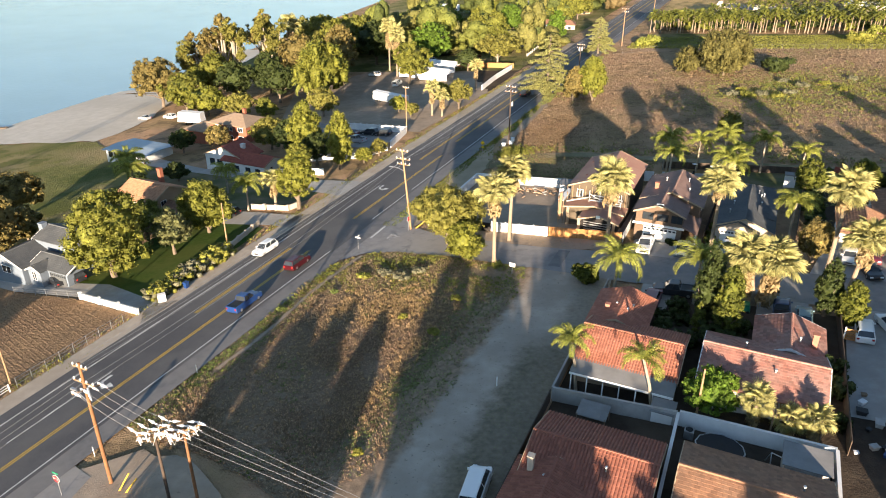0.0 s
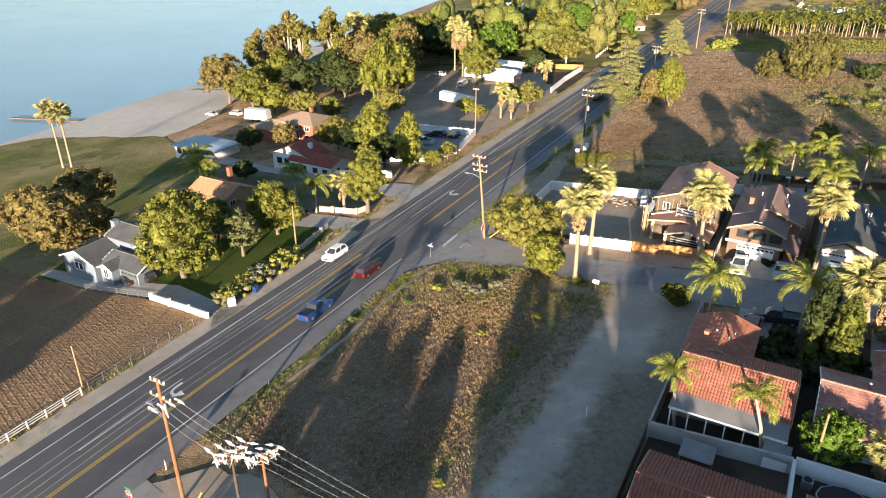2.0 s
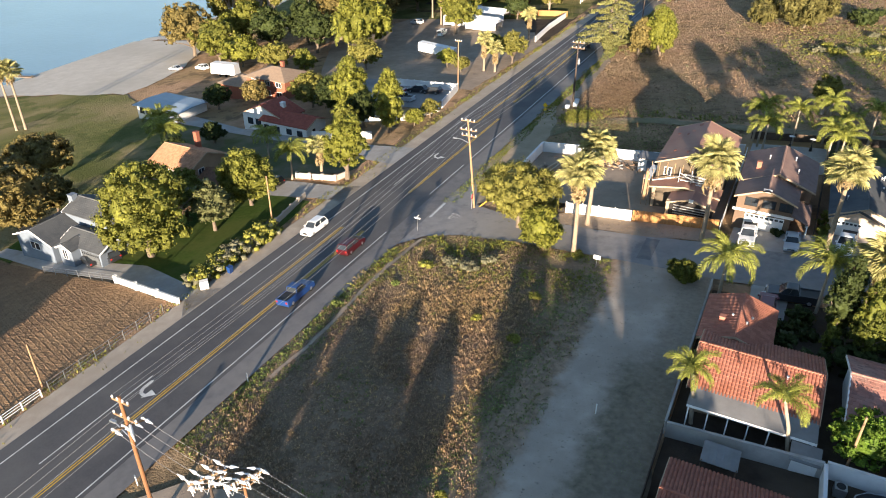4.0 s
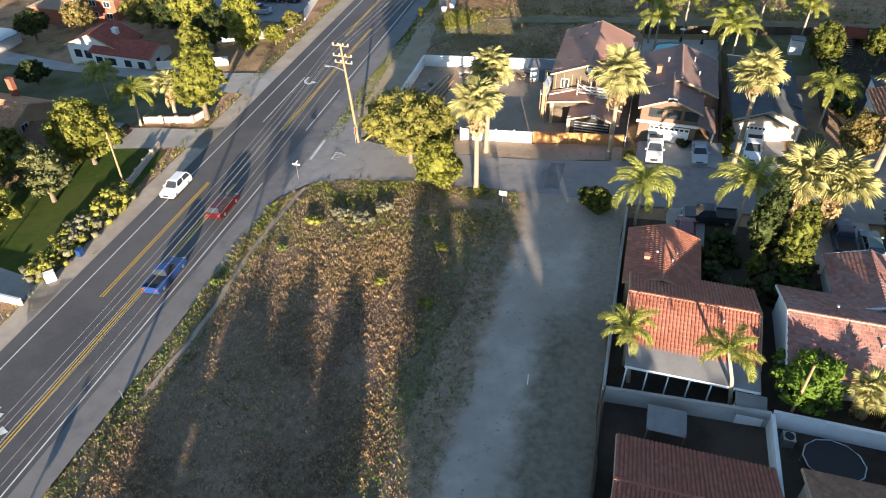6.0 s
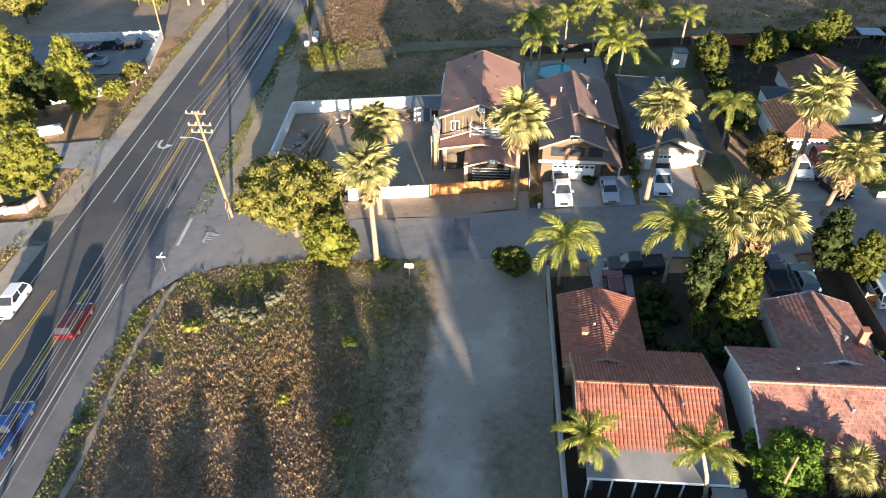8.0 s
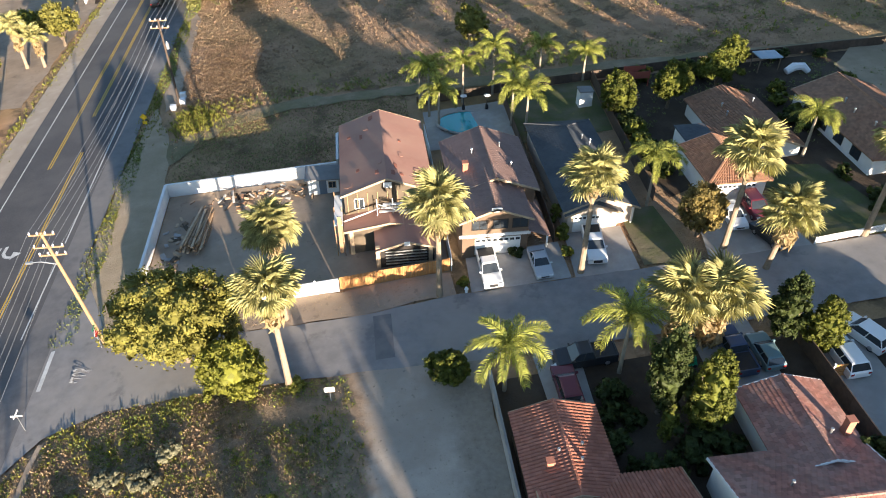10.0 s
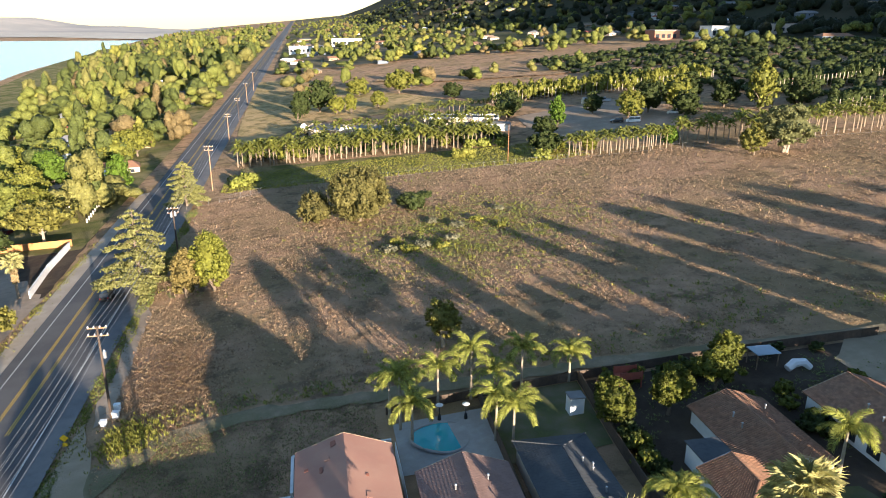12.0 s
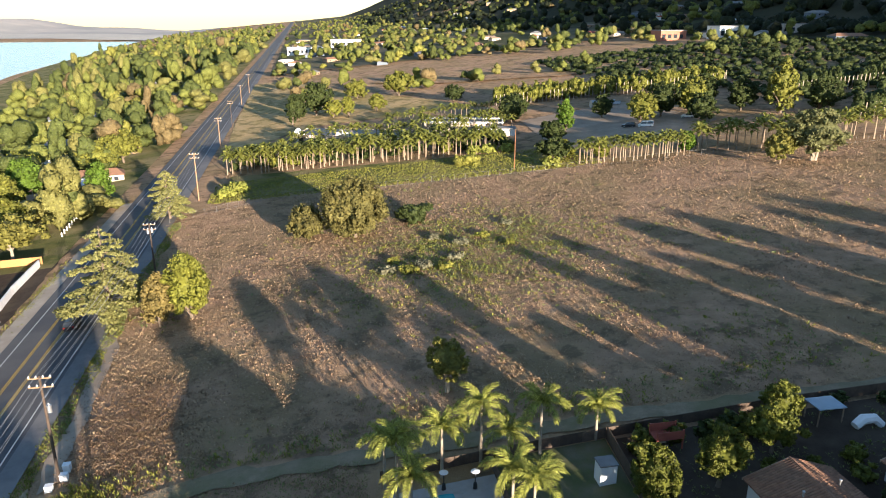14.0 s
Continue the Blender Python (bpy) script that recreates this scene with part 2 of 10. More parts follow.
# hill colour paled to stand in for the haze before it
M["haze_pale_hills"] = mat("haze_pale_dry_hills", (0.50, 0.45, 0.40), (0.42, 0.39, 0.36), 0.01, 1, big=(0.34, 0.33, 0.31), bigscale=0.003, bigmix=0.7, spec=0.05)
M["valley"] = mat("valley_scrub", (0.10, 0.10, 0.05), (0.065, 0.07, 0.036), 0.03, 1, 0.5, 0.4, (0.24, 0.185, 0.115), 0.009, 0.8, spec=0.05)
# hill scrub, with the slope's shade put into its dark colour
M["scrub"] = mat("shade_dark_hill_scrub", (0.060, 0.058, 0.034), (0.040, 0.042, 0.024), 0.05, 1, big=(0.085, 0.07, 0.045), bigscale=0.008, bigmix=0.6, spec=0.05)
# dull grass of the lot; on the lawns its darkness carries their shade
M["dark_grass"] = mat("dull_and_shaded_grass", (0.115, 0.128, 0.055), (0.075, 0.085, 0.038), 0.8, 1, 0.3, 2, (0.20, 0.17, 0.12), 0.2, 0.7, spec=0.05)
M["stucco_pink"] = mat("beige_stucco", (0.50, 0.42, 0.345), (0.43, 0.36, 0.295), 0.9, 0.95)
M["siding_grey"] = mat("blue_grey_siding", (0.155, 0.185, 0.225), (0.135, 0.16, 0.195), 0.8, 0.8)
M["brick_red"] = mat("red_brick", (0.30, 0.105, 0.062), (0.23, 0.082, 0.052), 2.5, 0.95)
M["ply"] = mat("weathered_plywood", (0.115, 0.09, 0.062), (0.08, 0.064, 0.046), 0.7, 0.95)
M["trim_white"] = mat("white_trim", (0.76, 0.75, 0.73), (0.70, 0.69, 0.67), 2, 0.6)
M["trim_tan"] = mat("tan_trim", (0.47, 0.35, 0.23), None, 2, 0.7)
M["dark_open"] = mat("dark_timber_and_opening", (0.035, 0.03, 0.027), None, 2, 0.9)
M["glass"] = mat("window_glass", (0.035, 0.042, 0.05), None, 2, 0.08, spec=0.6)
M["rubber"] = mat("tyre_rubber", (0.02, 0.02, 0.021), None, 5, 0.85)
M["rim"] = mat("alloy_rim", (0.48, 0.48, 0.49), None, 5, 0.35, metal=0.8)
M["tail"] = mat("red_lens", (0.42, 0.03, 0.025), None, 5, 0.2)
M["head"] = mat("clear_lens", (0.72, 0.74, 0.76), None, 5, 0.15)
M["sign_green"] = mat("green_sign_sheet", (0.02, 0.25, 0.12), None, 3, 0.4)
M["plastic_black"] = mat("black_plastic", (0.03, 0.03, 0.032), None, 5, 0.6)
for cname, ccol in (("white", (0.78, 0.78, 0.77)), ("silver", (0.42, 0.44, 0.47)), ("red", (0.05, 0.004, 0.007)), ("blue", (0.012, 0.042, 0.155)),
                    ("black", (0.022, 0.023, 0.026)), ("maroon", (0.13, 0.022, 0.032)), ("teal", (0.14, 0.22, 0.24)), ("navy", (0.035, 0.06, 0.13))):
    M["car_" + cname] = mat(cname + "_car_paint", ccol, tuple(c * 0.94 for c in ccol), 0.7, 0.38, coat=0.25, spec=0.4)
M["bark"] = mat("grey_brown_bark", (0.185, 0.145, 0.105), (0.115, 0.088, 0.064), 3, 1, 0.05, 8)
M["palm_bark"] = mat("palm_bark", (0.30, 0.235, 0.165), (0.21, 0.16, 0.112), 2.5, 1, 0.05, 6)
M["palm_bark_pale"] = mat("smooth_pale_palm_trunk", (0.33, 0.28, 0.215), (0.25, 0.21, 0.16), 2, 0.95)


def leafmat(name, a, b, island=0.35, scale=0.5, cell=2.6, facet=1.5):
    """Leaves: leaf-sized facets that catch the light each their own way; part of the light passes through them."""
    m = mat(name, a, b, scale, 0.62, island=island, spec=0.2, rnd=0.06)
    nt = m.node_tree
    bs, out = nt.nodes["Principled BSDF"], nt.nodes["Material Output"]
    geo = nt.nodes.new("ShaderNodeNewGeometry")
    vor = nt.nodes.new("ShaderNodeTexVoronoi")
    vor.inputs["Scale"].default_value = cell
    nt.links.new(geo.outputs["Position"], vor.inputs["Vector"])
    sub = nt.nodes.new("ShaderNodeVectorMath")
    sub.operation = "SUBTRACT"
    sub.inputs[1].default_value = (0.5, 0.5, 0.5)
    nt.links.new(vor.outputs["Color"], sub.inputs[0])
    tilt = nt.nodes.new("ShaderNodeVectorMath")
    tilt.operation = "MULTIPLY_ADD"
    tilt.inputs[1].default_value = (facet, facet, facet)
    nt.links.new(sub.outputs[0], tilt.inputs[0])
    nt.links.new(geo.outputs["Normal"], tilt.inputs[2])
    nrm = nt.nodes.new("ShaderNodeVectorMath")
    nrm.operation = "NORMALIZE"
    nt.links.new(tilt.outputs[0], nrm.inputs[0])
    col = bs.inputs["Base Color"].links[0].from_socket
    sep = nt.nodes.new("ShaderNodeSeparateColor")
    nt.links.new(vor.outputs["Color"], sep.inputs[0])
    rng_ = nt.nodes.new("ShaderNodeMapRange")
    rng_.inputs["To Min"].default_value, rng_.inputs["To Max"].default_value = 0.62, 1.38
    nt.links.new(sep.outputs[1], rng_.inputs["Value"])
    hs = nt.nodes.new("ShaderNodeHueSaturation")
    nt.links.new(rng_.outputs[0], hs.inputs["Value"])
    nt.links.new(col, hs.inputs["Color"])
    col = hs.outputs[0]
    nt.links.new(col, bs.inputs["Base Color"])
    nt.links.new(nrm.outputs[0], bs.inputs["Normal"])
    tr = nt.nodes.new("ShaderNodeBsdfTranslucent")
    nt.links.new(col, tr.inputs["Color"])
    mx = nt.nodes.new("ShaderNodeMixShader")
    mx.inputs[0].default_value = 0.3
    nt.links.new(bs.outputs[0], mx.inputs[1])
    nt.links.new(tr.outputs[0], mx.inputs[2])
    nt.links.new(mx.outputs[0], out.inputs["Surface"])
    return m


M["leaf_mid"] = leafmat("mid_green_leaves", (0.225, 0.225, 0.038), (0.145, 0.155, 0.028), 0.25)
M["leaf_dark"] = leafmat("dark_green_leaves", (0.067, 0.086, 0.023), (0.041, 0.058, 0.016), 0.25)
# very dark leaf colour that paints the hillside's shade into its trees
M["leaf_hill_shade"] = leafmat("shade_dark_hill_leaves", (0.029, 0.038, 0.017), (0.019, 0.026, 0.012), 0.25)
M["leaf_olive"] = leafmat("olive_leaves", (0.250, 0.231, 0.050), (0.177, 0.170, 0.038), 0.25)
M["leaf_yellow"] = leafmat("yellow_green_leaves", (0.250, 0.250, 0.038), (0.173, 0.184, 0.030), 0.25)
M["leaf_grey"] = leafmat("grey_green_leaves", (0.211, 0.213, 0.084), (0.134, 0.144, 0.058))
M["leaf_brown"] = leafmat("rusty_leaves", (0.25, 0.195, 0.062), (0.155, 0.125, 0.042))
M["leaf_bright"] = leafmat("bright_green_leaves", (0.147, 0.231, 0.026), (0.092, 0.156, 0.020))
M["leaf_pepper"] = leafmat("pepper_tree_leaves", (0.185, 0.165, 0.05), (0.115, 0.105, 0.034), 0.25)
M["leaf_cypress"] = leafmat("cypress_sprays", (0.165, 0.175, 0.026), (0.085, 0.10, 0.018), 0.3)
# far copies of the leaf colours, paler and duller to paint in haze
M["far_leaf_mid"] = leafmat("hazed_green_trees", (0.225, 0.240, 0.050), (0.140, 0.160, 0.038), 0.12)
M["far_leaf_yellow"] = leafmat("hazed_yellow_trees", (0.310, 0.300, 0.058), (0.220, 0.220, 0.046), 0.12)
M["far_leaf_dark"] = leafmat("hazed_dark_trees", (0.120, 0.142, 0.036), (0.075, 0.094, 0.026), 0.12)
M["far_leaf_olive"] = leafmat("hazed_olive_trees", (0.255, 0.240, 0.068), (0.175, 0.172, 0.050), 0.12)
M["far_leaf_brown"] = leafmat("hazed_rusty_trees", (0.250, 0.185, 0.080), (0.165, 0.128, 0.058), 0.12)
M["leaf_pine"] = leafmat("sage_conifer_needles", (0.294, 0.288, 0.094), (0.210, 0.210, 0.072), 0.25)
M["frond_fan"] = leafmat("fan_palm_fronds", (0.44, 0.41, 0.165), (0.33, 0.315, 0.12), 0.2, facet=0.5)
M["frond_queen"] = leafmat("feather_palm_fronds", (0.30, 0.31, 0.06), (0.19, 0.21, 0.042), facet=0.6)
M["frond_nursery"] = leafmat("nursery_fronds", (0.186, 0.192, 0.037), (0.105, 0.116, 0.023), facet=0.6)
M["skirt"] = leafmat("dead_palm_fronds", (0.44, 0.335, 0.175), (0.33, 0.24, 0.12))
M["straw"] = leafmat("dry_straw", (0.42, 0.305, 0.18), (0.28, 0.20, 0.12), 0.22, scale=1.6, cell=5.0, facet=0.35)
M["straw_dark"] = leafmat("dead_brown_weeds", (0.38, 0.255, 0.16), (0.22, 0.15, 0.097), 0.22, scale=1.6, cell=5.0, facet=0.35)
M["weed"] = leafmat("green_weeds", (0.20, 0.235, 0.062), (0.13, 0.16, 0.042), 0.3, scale=1.6, cell=5.0, facet=0.35)
M["weed_yellow"] = leafmat("mustard_weeds", (0.265, 0.255, 0.045), (0.185, 0.185, 0.038), 0.3, scale=1.6, cell=5.0, facet=0.35)
M["straw_sunlit"] = leafmat("sun_gold_dry_weeds", (0.52, 0.36, 0.18), (0.36, 0.25, 0.125), 0.22, scale=1.6, cell=5.0, facet=0.35)
M["weed_dull"] = leafmat("dull_green_weeds", (0.235, 0.27, 0.085), (0.15, 0.175, 0.06), 0.3, scale=1.6, cell=5.0, facet=0.35)
M["weed_grey"] = leafmat("sage_weeds", (0.22, 0.21, 0.13), (0.145, 0.14, 0.085), 0.35, scale=1.6, cell=5.0, facet=0.35)


def water_mat(name, col, rough, wave, strength):
    m = mat(name, col, tuple(c * 0.82 for c in col), 0.012, rough, spec=0.5, detail=3)
    nt = m.node_tree
    n = nt.nodes.new("ShaderNodeTexNoise")
    n.inputs["Scale"].default_value, n.inputs["Detail"].default_value = wave, 5
    g = nt.nodes.new("ShaderNodeNewGeometry")
    bp = nt.nodes.new("ShaderNodeBump")
    bp.inputs["Strength"].default_value, bp.inputs["Distance"].default_value = strength, 0.3
    nt.links.new(g.outputs["Position"], n.inputs["Vector"])
    nt.links.new(n.outputs["Fac"], bp.inputs["Height"])
    nt.links.new(bp.outputs[0], nt.nodes["Principled BSDF"].inputs["Normal"])
    return m


M["lake"] = water_mat("lake_water", (0.21, 0.31, 0.36), 0.22, 0.5, 0.25)
M["pool"] = water_mat("pool_water", (0.035, 0.36, 0.40), 0.08, 1.2, 0.1)

# ---- geometry helpers ----
class Geo:
    """Lists of points and faces, to which solids are added."""

    def __init__(self):
        self.v, self.f = [], []

    def add(self, pts, faces):
        n = len(self.v)
        self.v.extend(tuple(p) for p in pts)
        self.f.extend(tuple(i + n for i in fc) for fc in faces)
        return self

    def poly(self, *pts):
        return self.add(pts, [tuple(range(len(pts)))])

    def box(self, x0, y0, z0, x1, y1, z1, m=None):
        p = [Vector(c) for c in ((x0, y0, z0), (x1, y0, z0), (x1, y1, z0), (x0, y1, z0), (x0, y0, z1), (x1, y0, z1), (x1, y1, z1), (x0, y1, z1))]
        if m:
            p = [m @ c for c in p]
        return self.add(p, [(0, 3, 2, 1), (4, 5, 6, 7), (0, 1, 5, 4), (1, 2, 6, 5), (2, 3, 7, 6), (3, 0, 4, 7)])

    def hexa(self, low, high):
        """A solid between a lower and an upper ring of the same count."""
        n = len(low)
        sides = [(i, (i + 1) % n, n + (i + 1) % n, n + i) for i in range(n)]
        return self.add(list(low) + list(high), [tuple(range(n))[::-1], tuple(range(n, 2 * n))] + sides)

    def tube(self, pts, radii, n=8):
        pts = [Vector(p) for p in pts]
        rings = []
        for i, p in enumerate(pts):
            d = (pts[min(i + 1, len(pts) - 1)] - pts[max(i - 1, 0)]).normalized()
            a = d.orthogonal().normalized()
            b = d.cross(a)
            r = radii[i] if hasattr(radii, "__len__") else radii
            rings.append([p + (a * math.cos(6.28319 * k / n) + b * math.sin(6.28319 * k / n)) * r for k in range(n)])
        faces = []
        for i in range(len(pts) - 1):
            for k in range(n):
                j = (k + 1) % n
                faces.append((i * n + k, i * n + j, (i + 1) * n + j, (i + 1) * n + k))
        faces += [tuple(range(n))[::-1], tuple(range((len(pts) - 1) * n, len(pts) * n))]
        return self.add([p for r in rings for p in r], faces)

    def mesh(self, name):
        me = bpy.data.meshes.new(name)
        me.from_pydata(self.v, [], self.f)
        me.update()
        return me


def ob_of(name, data, material, parent=None, label=""):
    me = data.mesh(name) if isinstance(data, Geo) else data
    if material and not me.materials:
        me.materials.append(material)
    ob = new(name, me)
    if parent:
        ob.parent = parent
    if label:
        ob["label"] = label
    return ob


def part(name, data, material, parent, label=""):
    return ob_of(name, data, material, parent, label)


def thing(name, label, category, m, group="", kind=""):
    ob = new(name)
    ob.empty_display_size = 0.3
    ob.matrix_basis = m
    return tagged(ob, label, category, group, kind)


def mesh_arrays(name, verts, faces, material):
    """A mesh from numpy arrays; faces all with the same count of corners."""
    verts, faces = np.asarray(verts, dtype=np.float32), np.asarray(faces, dtype=np.int32)
    me = bpy.data.meshes.new(name)
    me.vertices.add(len(verts))
    me.vertices.foreach_set("co", verts.ravel())
    k = faces.shape[1]
    me.loops.add(faces.size)
    me.loops.foreach_set("vertex_index", faces.ravel())
    me.polygons.add(len(faces))
    me.polygons.foreach_set("loop_start", np.arange(0, faces.size, k, dtype=np.int32))
    me.polygons.foreach_set("use_smooth", np.ones(len(faces), dtype=bool))
    me.update(calc_edges=True)
    me.materials.append(material)
    return me


# ---- the lie of the land ----
def sstep(a, b, x):
    t = np.clip((x - a) / (b - a), 0, 1)
    return t * t * (3 - 2 * t)


def road_shift(y):
    return -0.006 * np.maximum(0, y - 105)


LAKE_Z = -22.5


def height(x, y):
    """The ground's height: a slope down to the lake, a hill behind and an unseen spur added to the south to shade it.
    """
    x, y = np.asarray(x, dtype=float), np.asarray(y, dtype=float)
    base = -8.1 + 0.0109 * y
    shore = -230 - 0.19 * np.clip(y - 200, 0, 900) - 0.11 * np.maximum(0, y - 1100)
    left = (LAKE_Z - base) / (shore + 65)
    s = np.where(x < -65, np.where(y < 200, 0.0969, left), 0.0969)
    z = base + (x + 65) * s
    z = np.maximum(z, LAKE_Z - 2.5)
    foot = np.maximum(400 - 0.165 * y, 40 + 0.03 * y)
    u = np.maximum(0, x - foot)
    z = z + 0.30 * u * u / (u + 120) * (1 + 0.18 * np.sin(y * 0.011 + x * 0.004) + 0.1 * np.sin(y * 0.031))
    z = np.minimum(z, 260 + 20 * np.sin(y * 0.004))
    # unseen spur, added only so the hillside lies in its shadow
    z = z + 125 * np.exp(-((x - 590) / 160) ** 2 - ((y - 10) / 160) ** 2)
    far = sstep(2700, 3000, np.hypot(x + 300, y)) * (x < -250)
    z = np.where(far > 0, np.maximum(z, LAKE_Z + 6 * far), z)
    ridge = sstep(3500, 4500, y) * sstep(-500, -1400, x) * (46 + 26 * np.sin(x * 0.0031 + 1.2) + 10 * np.sin(x * 0.011))
    return z + ridge


def G(x, y):
    return float(height(x, y))


def lines(stops):
    """Grid lines: (from, to, step) after one another."""
    out = []
    for a, b, st in stops:
        out += list(np.arange(a, b, st))
    return np.array(out + [stops[-1][1]])


def grid_mesh(name, xs, ys, zf, material):
    X, Y = np.meshgrid(xs, ys)
    Z = zf(X, Y)
    nx, ny = len(xs), len(ys)
    i = np.arange(nx * ny).reshape(ny, nx)
    f = np.stack([i[:-1, :-1], i[:-1, 1:], i[1:, 1:], i[1:, :-1]], -1).reshape(-1, 4)
    return mesh_arrays(name, np.stack([X, Y, Z], -1).reshape(-1, 3), f, material)


def drape(name, outline, material, lift, jag=0.0, label="", category="", kind="structure", seed=1, step=2.0):
    """A thin sheet over the ground inside an outline, with an uneven edge."""
    rng = random.Random(seed)
    pts = []
    for (x0, y0), (x1, y1) in zip(outline, outline[1:] + outline[:1]):
        n = max(1, int(math.hypot(x1 - x0, y1 - y0) / step))
        for k in range(n):
            pts.append((x0 + (x1 - x0) * k / n + rng.uniform(-jag, jag), y0 + (y1 - y0) * k / n + rng.uniform(-jag, jag)))
    bm = bmesh.new()
    vs = [bm.verts.new((x, y, G(x, y) + lift)) for x, y in pts]
    fc = bm.faces.new(vs)
    fc.normal_update()
    if fc.normal.z < 0:
        fc.normal_flip()
    bmesh.ops.triangulate(bm, faces=[fc])
    me = bpy.data.meshes.new(name)
    bm.to_mesh(me)
    bm.free()
    me.materials.append(material)
    ob = new(name, me)
    return tagged(ob, label, category, kind=kind)


def inside(px, py, outline):
    """Which of the points lie inside the outline (arrays)."""
    px, py = np.asarray(px), np.asarray(py)
    hit = np.zeros(px.shape, bool)
    for (x0, y0), (x1, y1) in zip(outline, outline[1:] + outline[:1]):
        if y0 != y1:
            hit ^= ((y0 > py) != (y1 > py)) & (px < (x1 - x0) * (py - y0) / (y1 - y0) + x0)
    return hit

# ---- ground, lake, roads ----
gx = lines([(-4200, -1200, 120), (-1200, -400, 40), (-400, -130, 10), (-130, 80, 3), (80, 200, 5), (200, 600, 12), (600, 1200, 40), (1200, 3200, 120)])
gy = lines([(-500, 0, 40), (0, 30, 5), (30, 290, 3), (290, 600, 8), (600, 1400, 30), (1400, 4700, 80)])


def ground_z(x, y):
    near = (x > -130) & (x < 120) & (y > 20) & (y < 300)
    bumps = 0.05 * np.sin(x * 0.9 + 1.7 * np.sin(y * 0.31)) * np.sin(y * 0.77 + 1.3 * np.sin(x * 0.23))
    return height(x, y) - 0.08 + np.where(near, bumps * 0.5, 0)


ground = tagged(new("ground", grid_mesh("ground", gx, gy, ground_z, M["field"])), "dry brown grassland sloping down to the lake", "ground", kind="structure")
lake = Geo()
lake.poly((-4300, -600, LAKE_Z), (-150, -600, LAKE_Z), (-150, 4700, LAKE_Z), (-4300, 4700, LAKE_Z))
tagged(ob_of("water", lake, M["lake"]), "calm pale blue lake beside the sandy shore", "lake", kind="structure")
drape("beach", [(-238, 100), (-221, 124.5), (-215, 129), (-194, 133), (-176, 137), (-176, 144), (-177.5, 152), (-180, 162), (-187, 173), (-196, 190), (-212, 230), (-232, 290), (-262, 300), (-252, 230), (-246, 180), (-244, 130)], M["sand"], 0.10, 0.8, "pale sandy lake shore", "beach", seed=2, step=4)
drape("shore_grass", [(-238, 60), (-236, 100), (-221, 125), (-194, 133.5), (-175, 137), (-150, 123), (-128, 112), (-120, 95), (-118, 60)], M["rough_grass"], 0.05, 0.6, "rough green and tan shore grass", "grass", seed=3)

sg = Geo()
for a, b in zip(lines([(236, 600, 20), (600, 1900, 60)])[:-1], lines([(236, 600, 20), (600, 1900, 60)])[1:]):
    row = []
    for yy in (a, b):
        xs = float(-80 + road_shift(yy)), float(-212 - 0.19 * max(0, yy - 200))
        row.append([(xs[0], yy, G(xs[0], yy) + 0.05), (xs[1], yy, G(xs[1], yy) + 0.05)])
    sg.poly(row[0][1], row[0][0], row[1][0], row[1][1])
tagged(ob_of("shore_grass", sg, M["rough_grass"]), "rough green grass under the lakeside trees", "grass", kind="structure")

ROAD_Y = lines([(-80, 290, 6), (290, 800, 20), (800, 4400, 60)])


def strip(x0, x1, ys, lift, shift=True):
    """A strip of road between two offsets, draped on the land."""
    g = Geo()
    for a, b in zip(ys[:-1], ys[1:]):
        sa, sb = (float(road_shift(a)), float(road_shift(b))) if shift else (0, 0)
        g.poly((x0 + sa, a, G(x0 + sa, a) + lift), (x1 + sa, a, G(x1 + sa, a) + lift), (x1 + sb, b, G(x1 + sb, b) + lift), (x0 + sb, b, G(x0 + sb, b) + lift))
    return g


road = tagged(ob_of("road", strip(-74.1, -60.5, ROAD_Y, 0.10), M["asphalt"]), "dark two-way asphalt road with a centre turn lane", "road", kind="structure")
part("road_shoulder", strip(-60.5, -57.6, ROAD_Y, 0.096), M["shoulder"], road, "worn grey asphalt shoulder")
part("verge", strip(-77.2, -74.1, lines([(-80, 290, 6)]), 0.05), M["verge"], road, "pale dirt verge with tyre marks")


def stripe(x, y0, y1, w, material, name):
    ys = np.linspace(y0, y1, max(2, int((y1 - y0) / 8) + 1))
    part(name, strip(x - w / 2, x + w / 2, ys, 0.116), material, road)


def double(x, y0, y1):
    stripe(x - 0.17, y0, y1, 0.14, M["yellow_line"], "yellow_stripe")
    stripe(x + 0.17, y0, y1, 0.14, M["yellow_line"], "yellow_stripe")


stripe(-72.2, -60, 1500, 0.16, M["white_line"], "white_stripe")
stripe(-61.1, -60, 87, 0.16, M["white_line"], "white_stripe")
stripe(-61.2, 101, 114, 0.16, M["white_line"], "white_stripe")
stripe(-61.2, 117, 1500, 0.16, M["white_line"], "white_stripe")
stripe(-68.4, 34, 48.3, 0.15, M["white_line"], "white_stripe")
stripe(-69.1, 102.8, 118, 0.15, M["white_line"], "white_stripe")
double(-64.8, -60, 86.3)
double(-64.9, 100.5, 139)
double(-68.7, 63.5, 86.3)
double(-68.6, 135.5, 1200)
double(-66.0, 150, 1200)


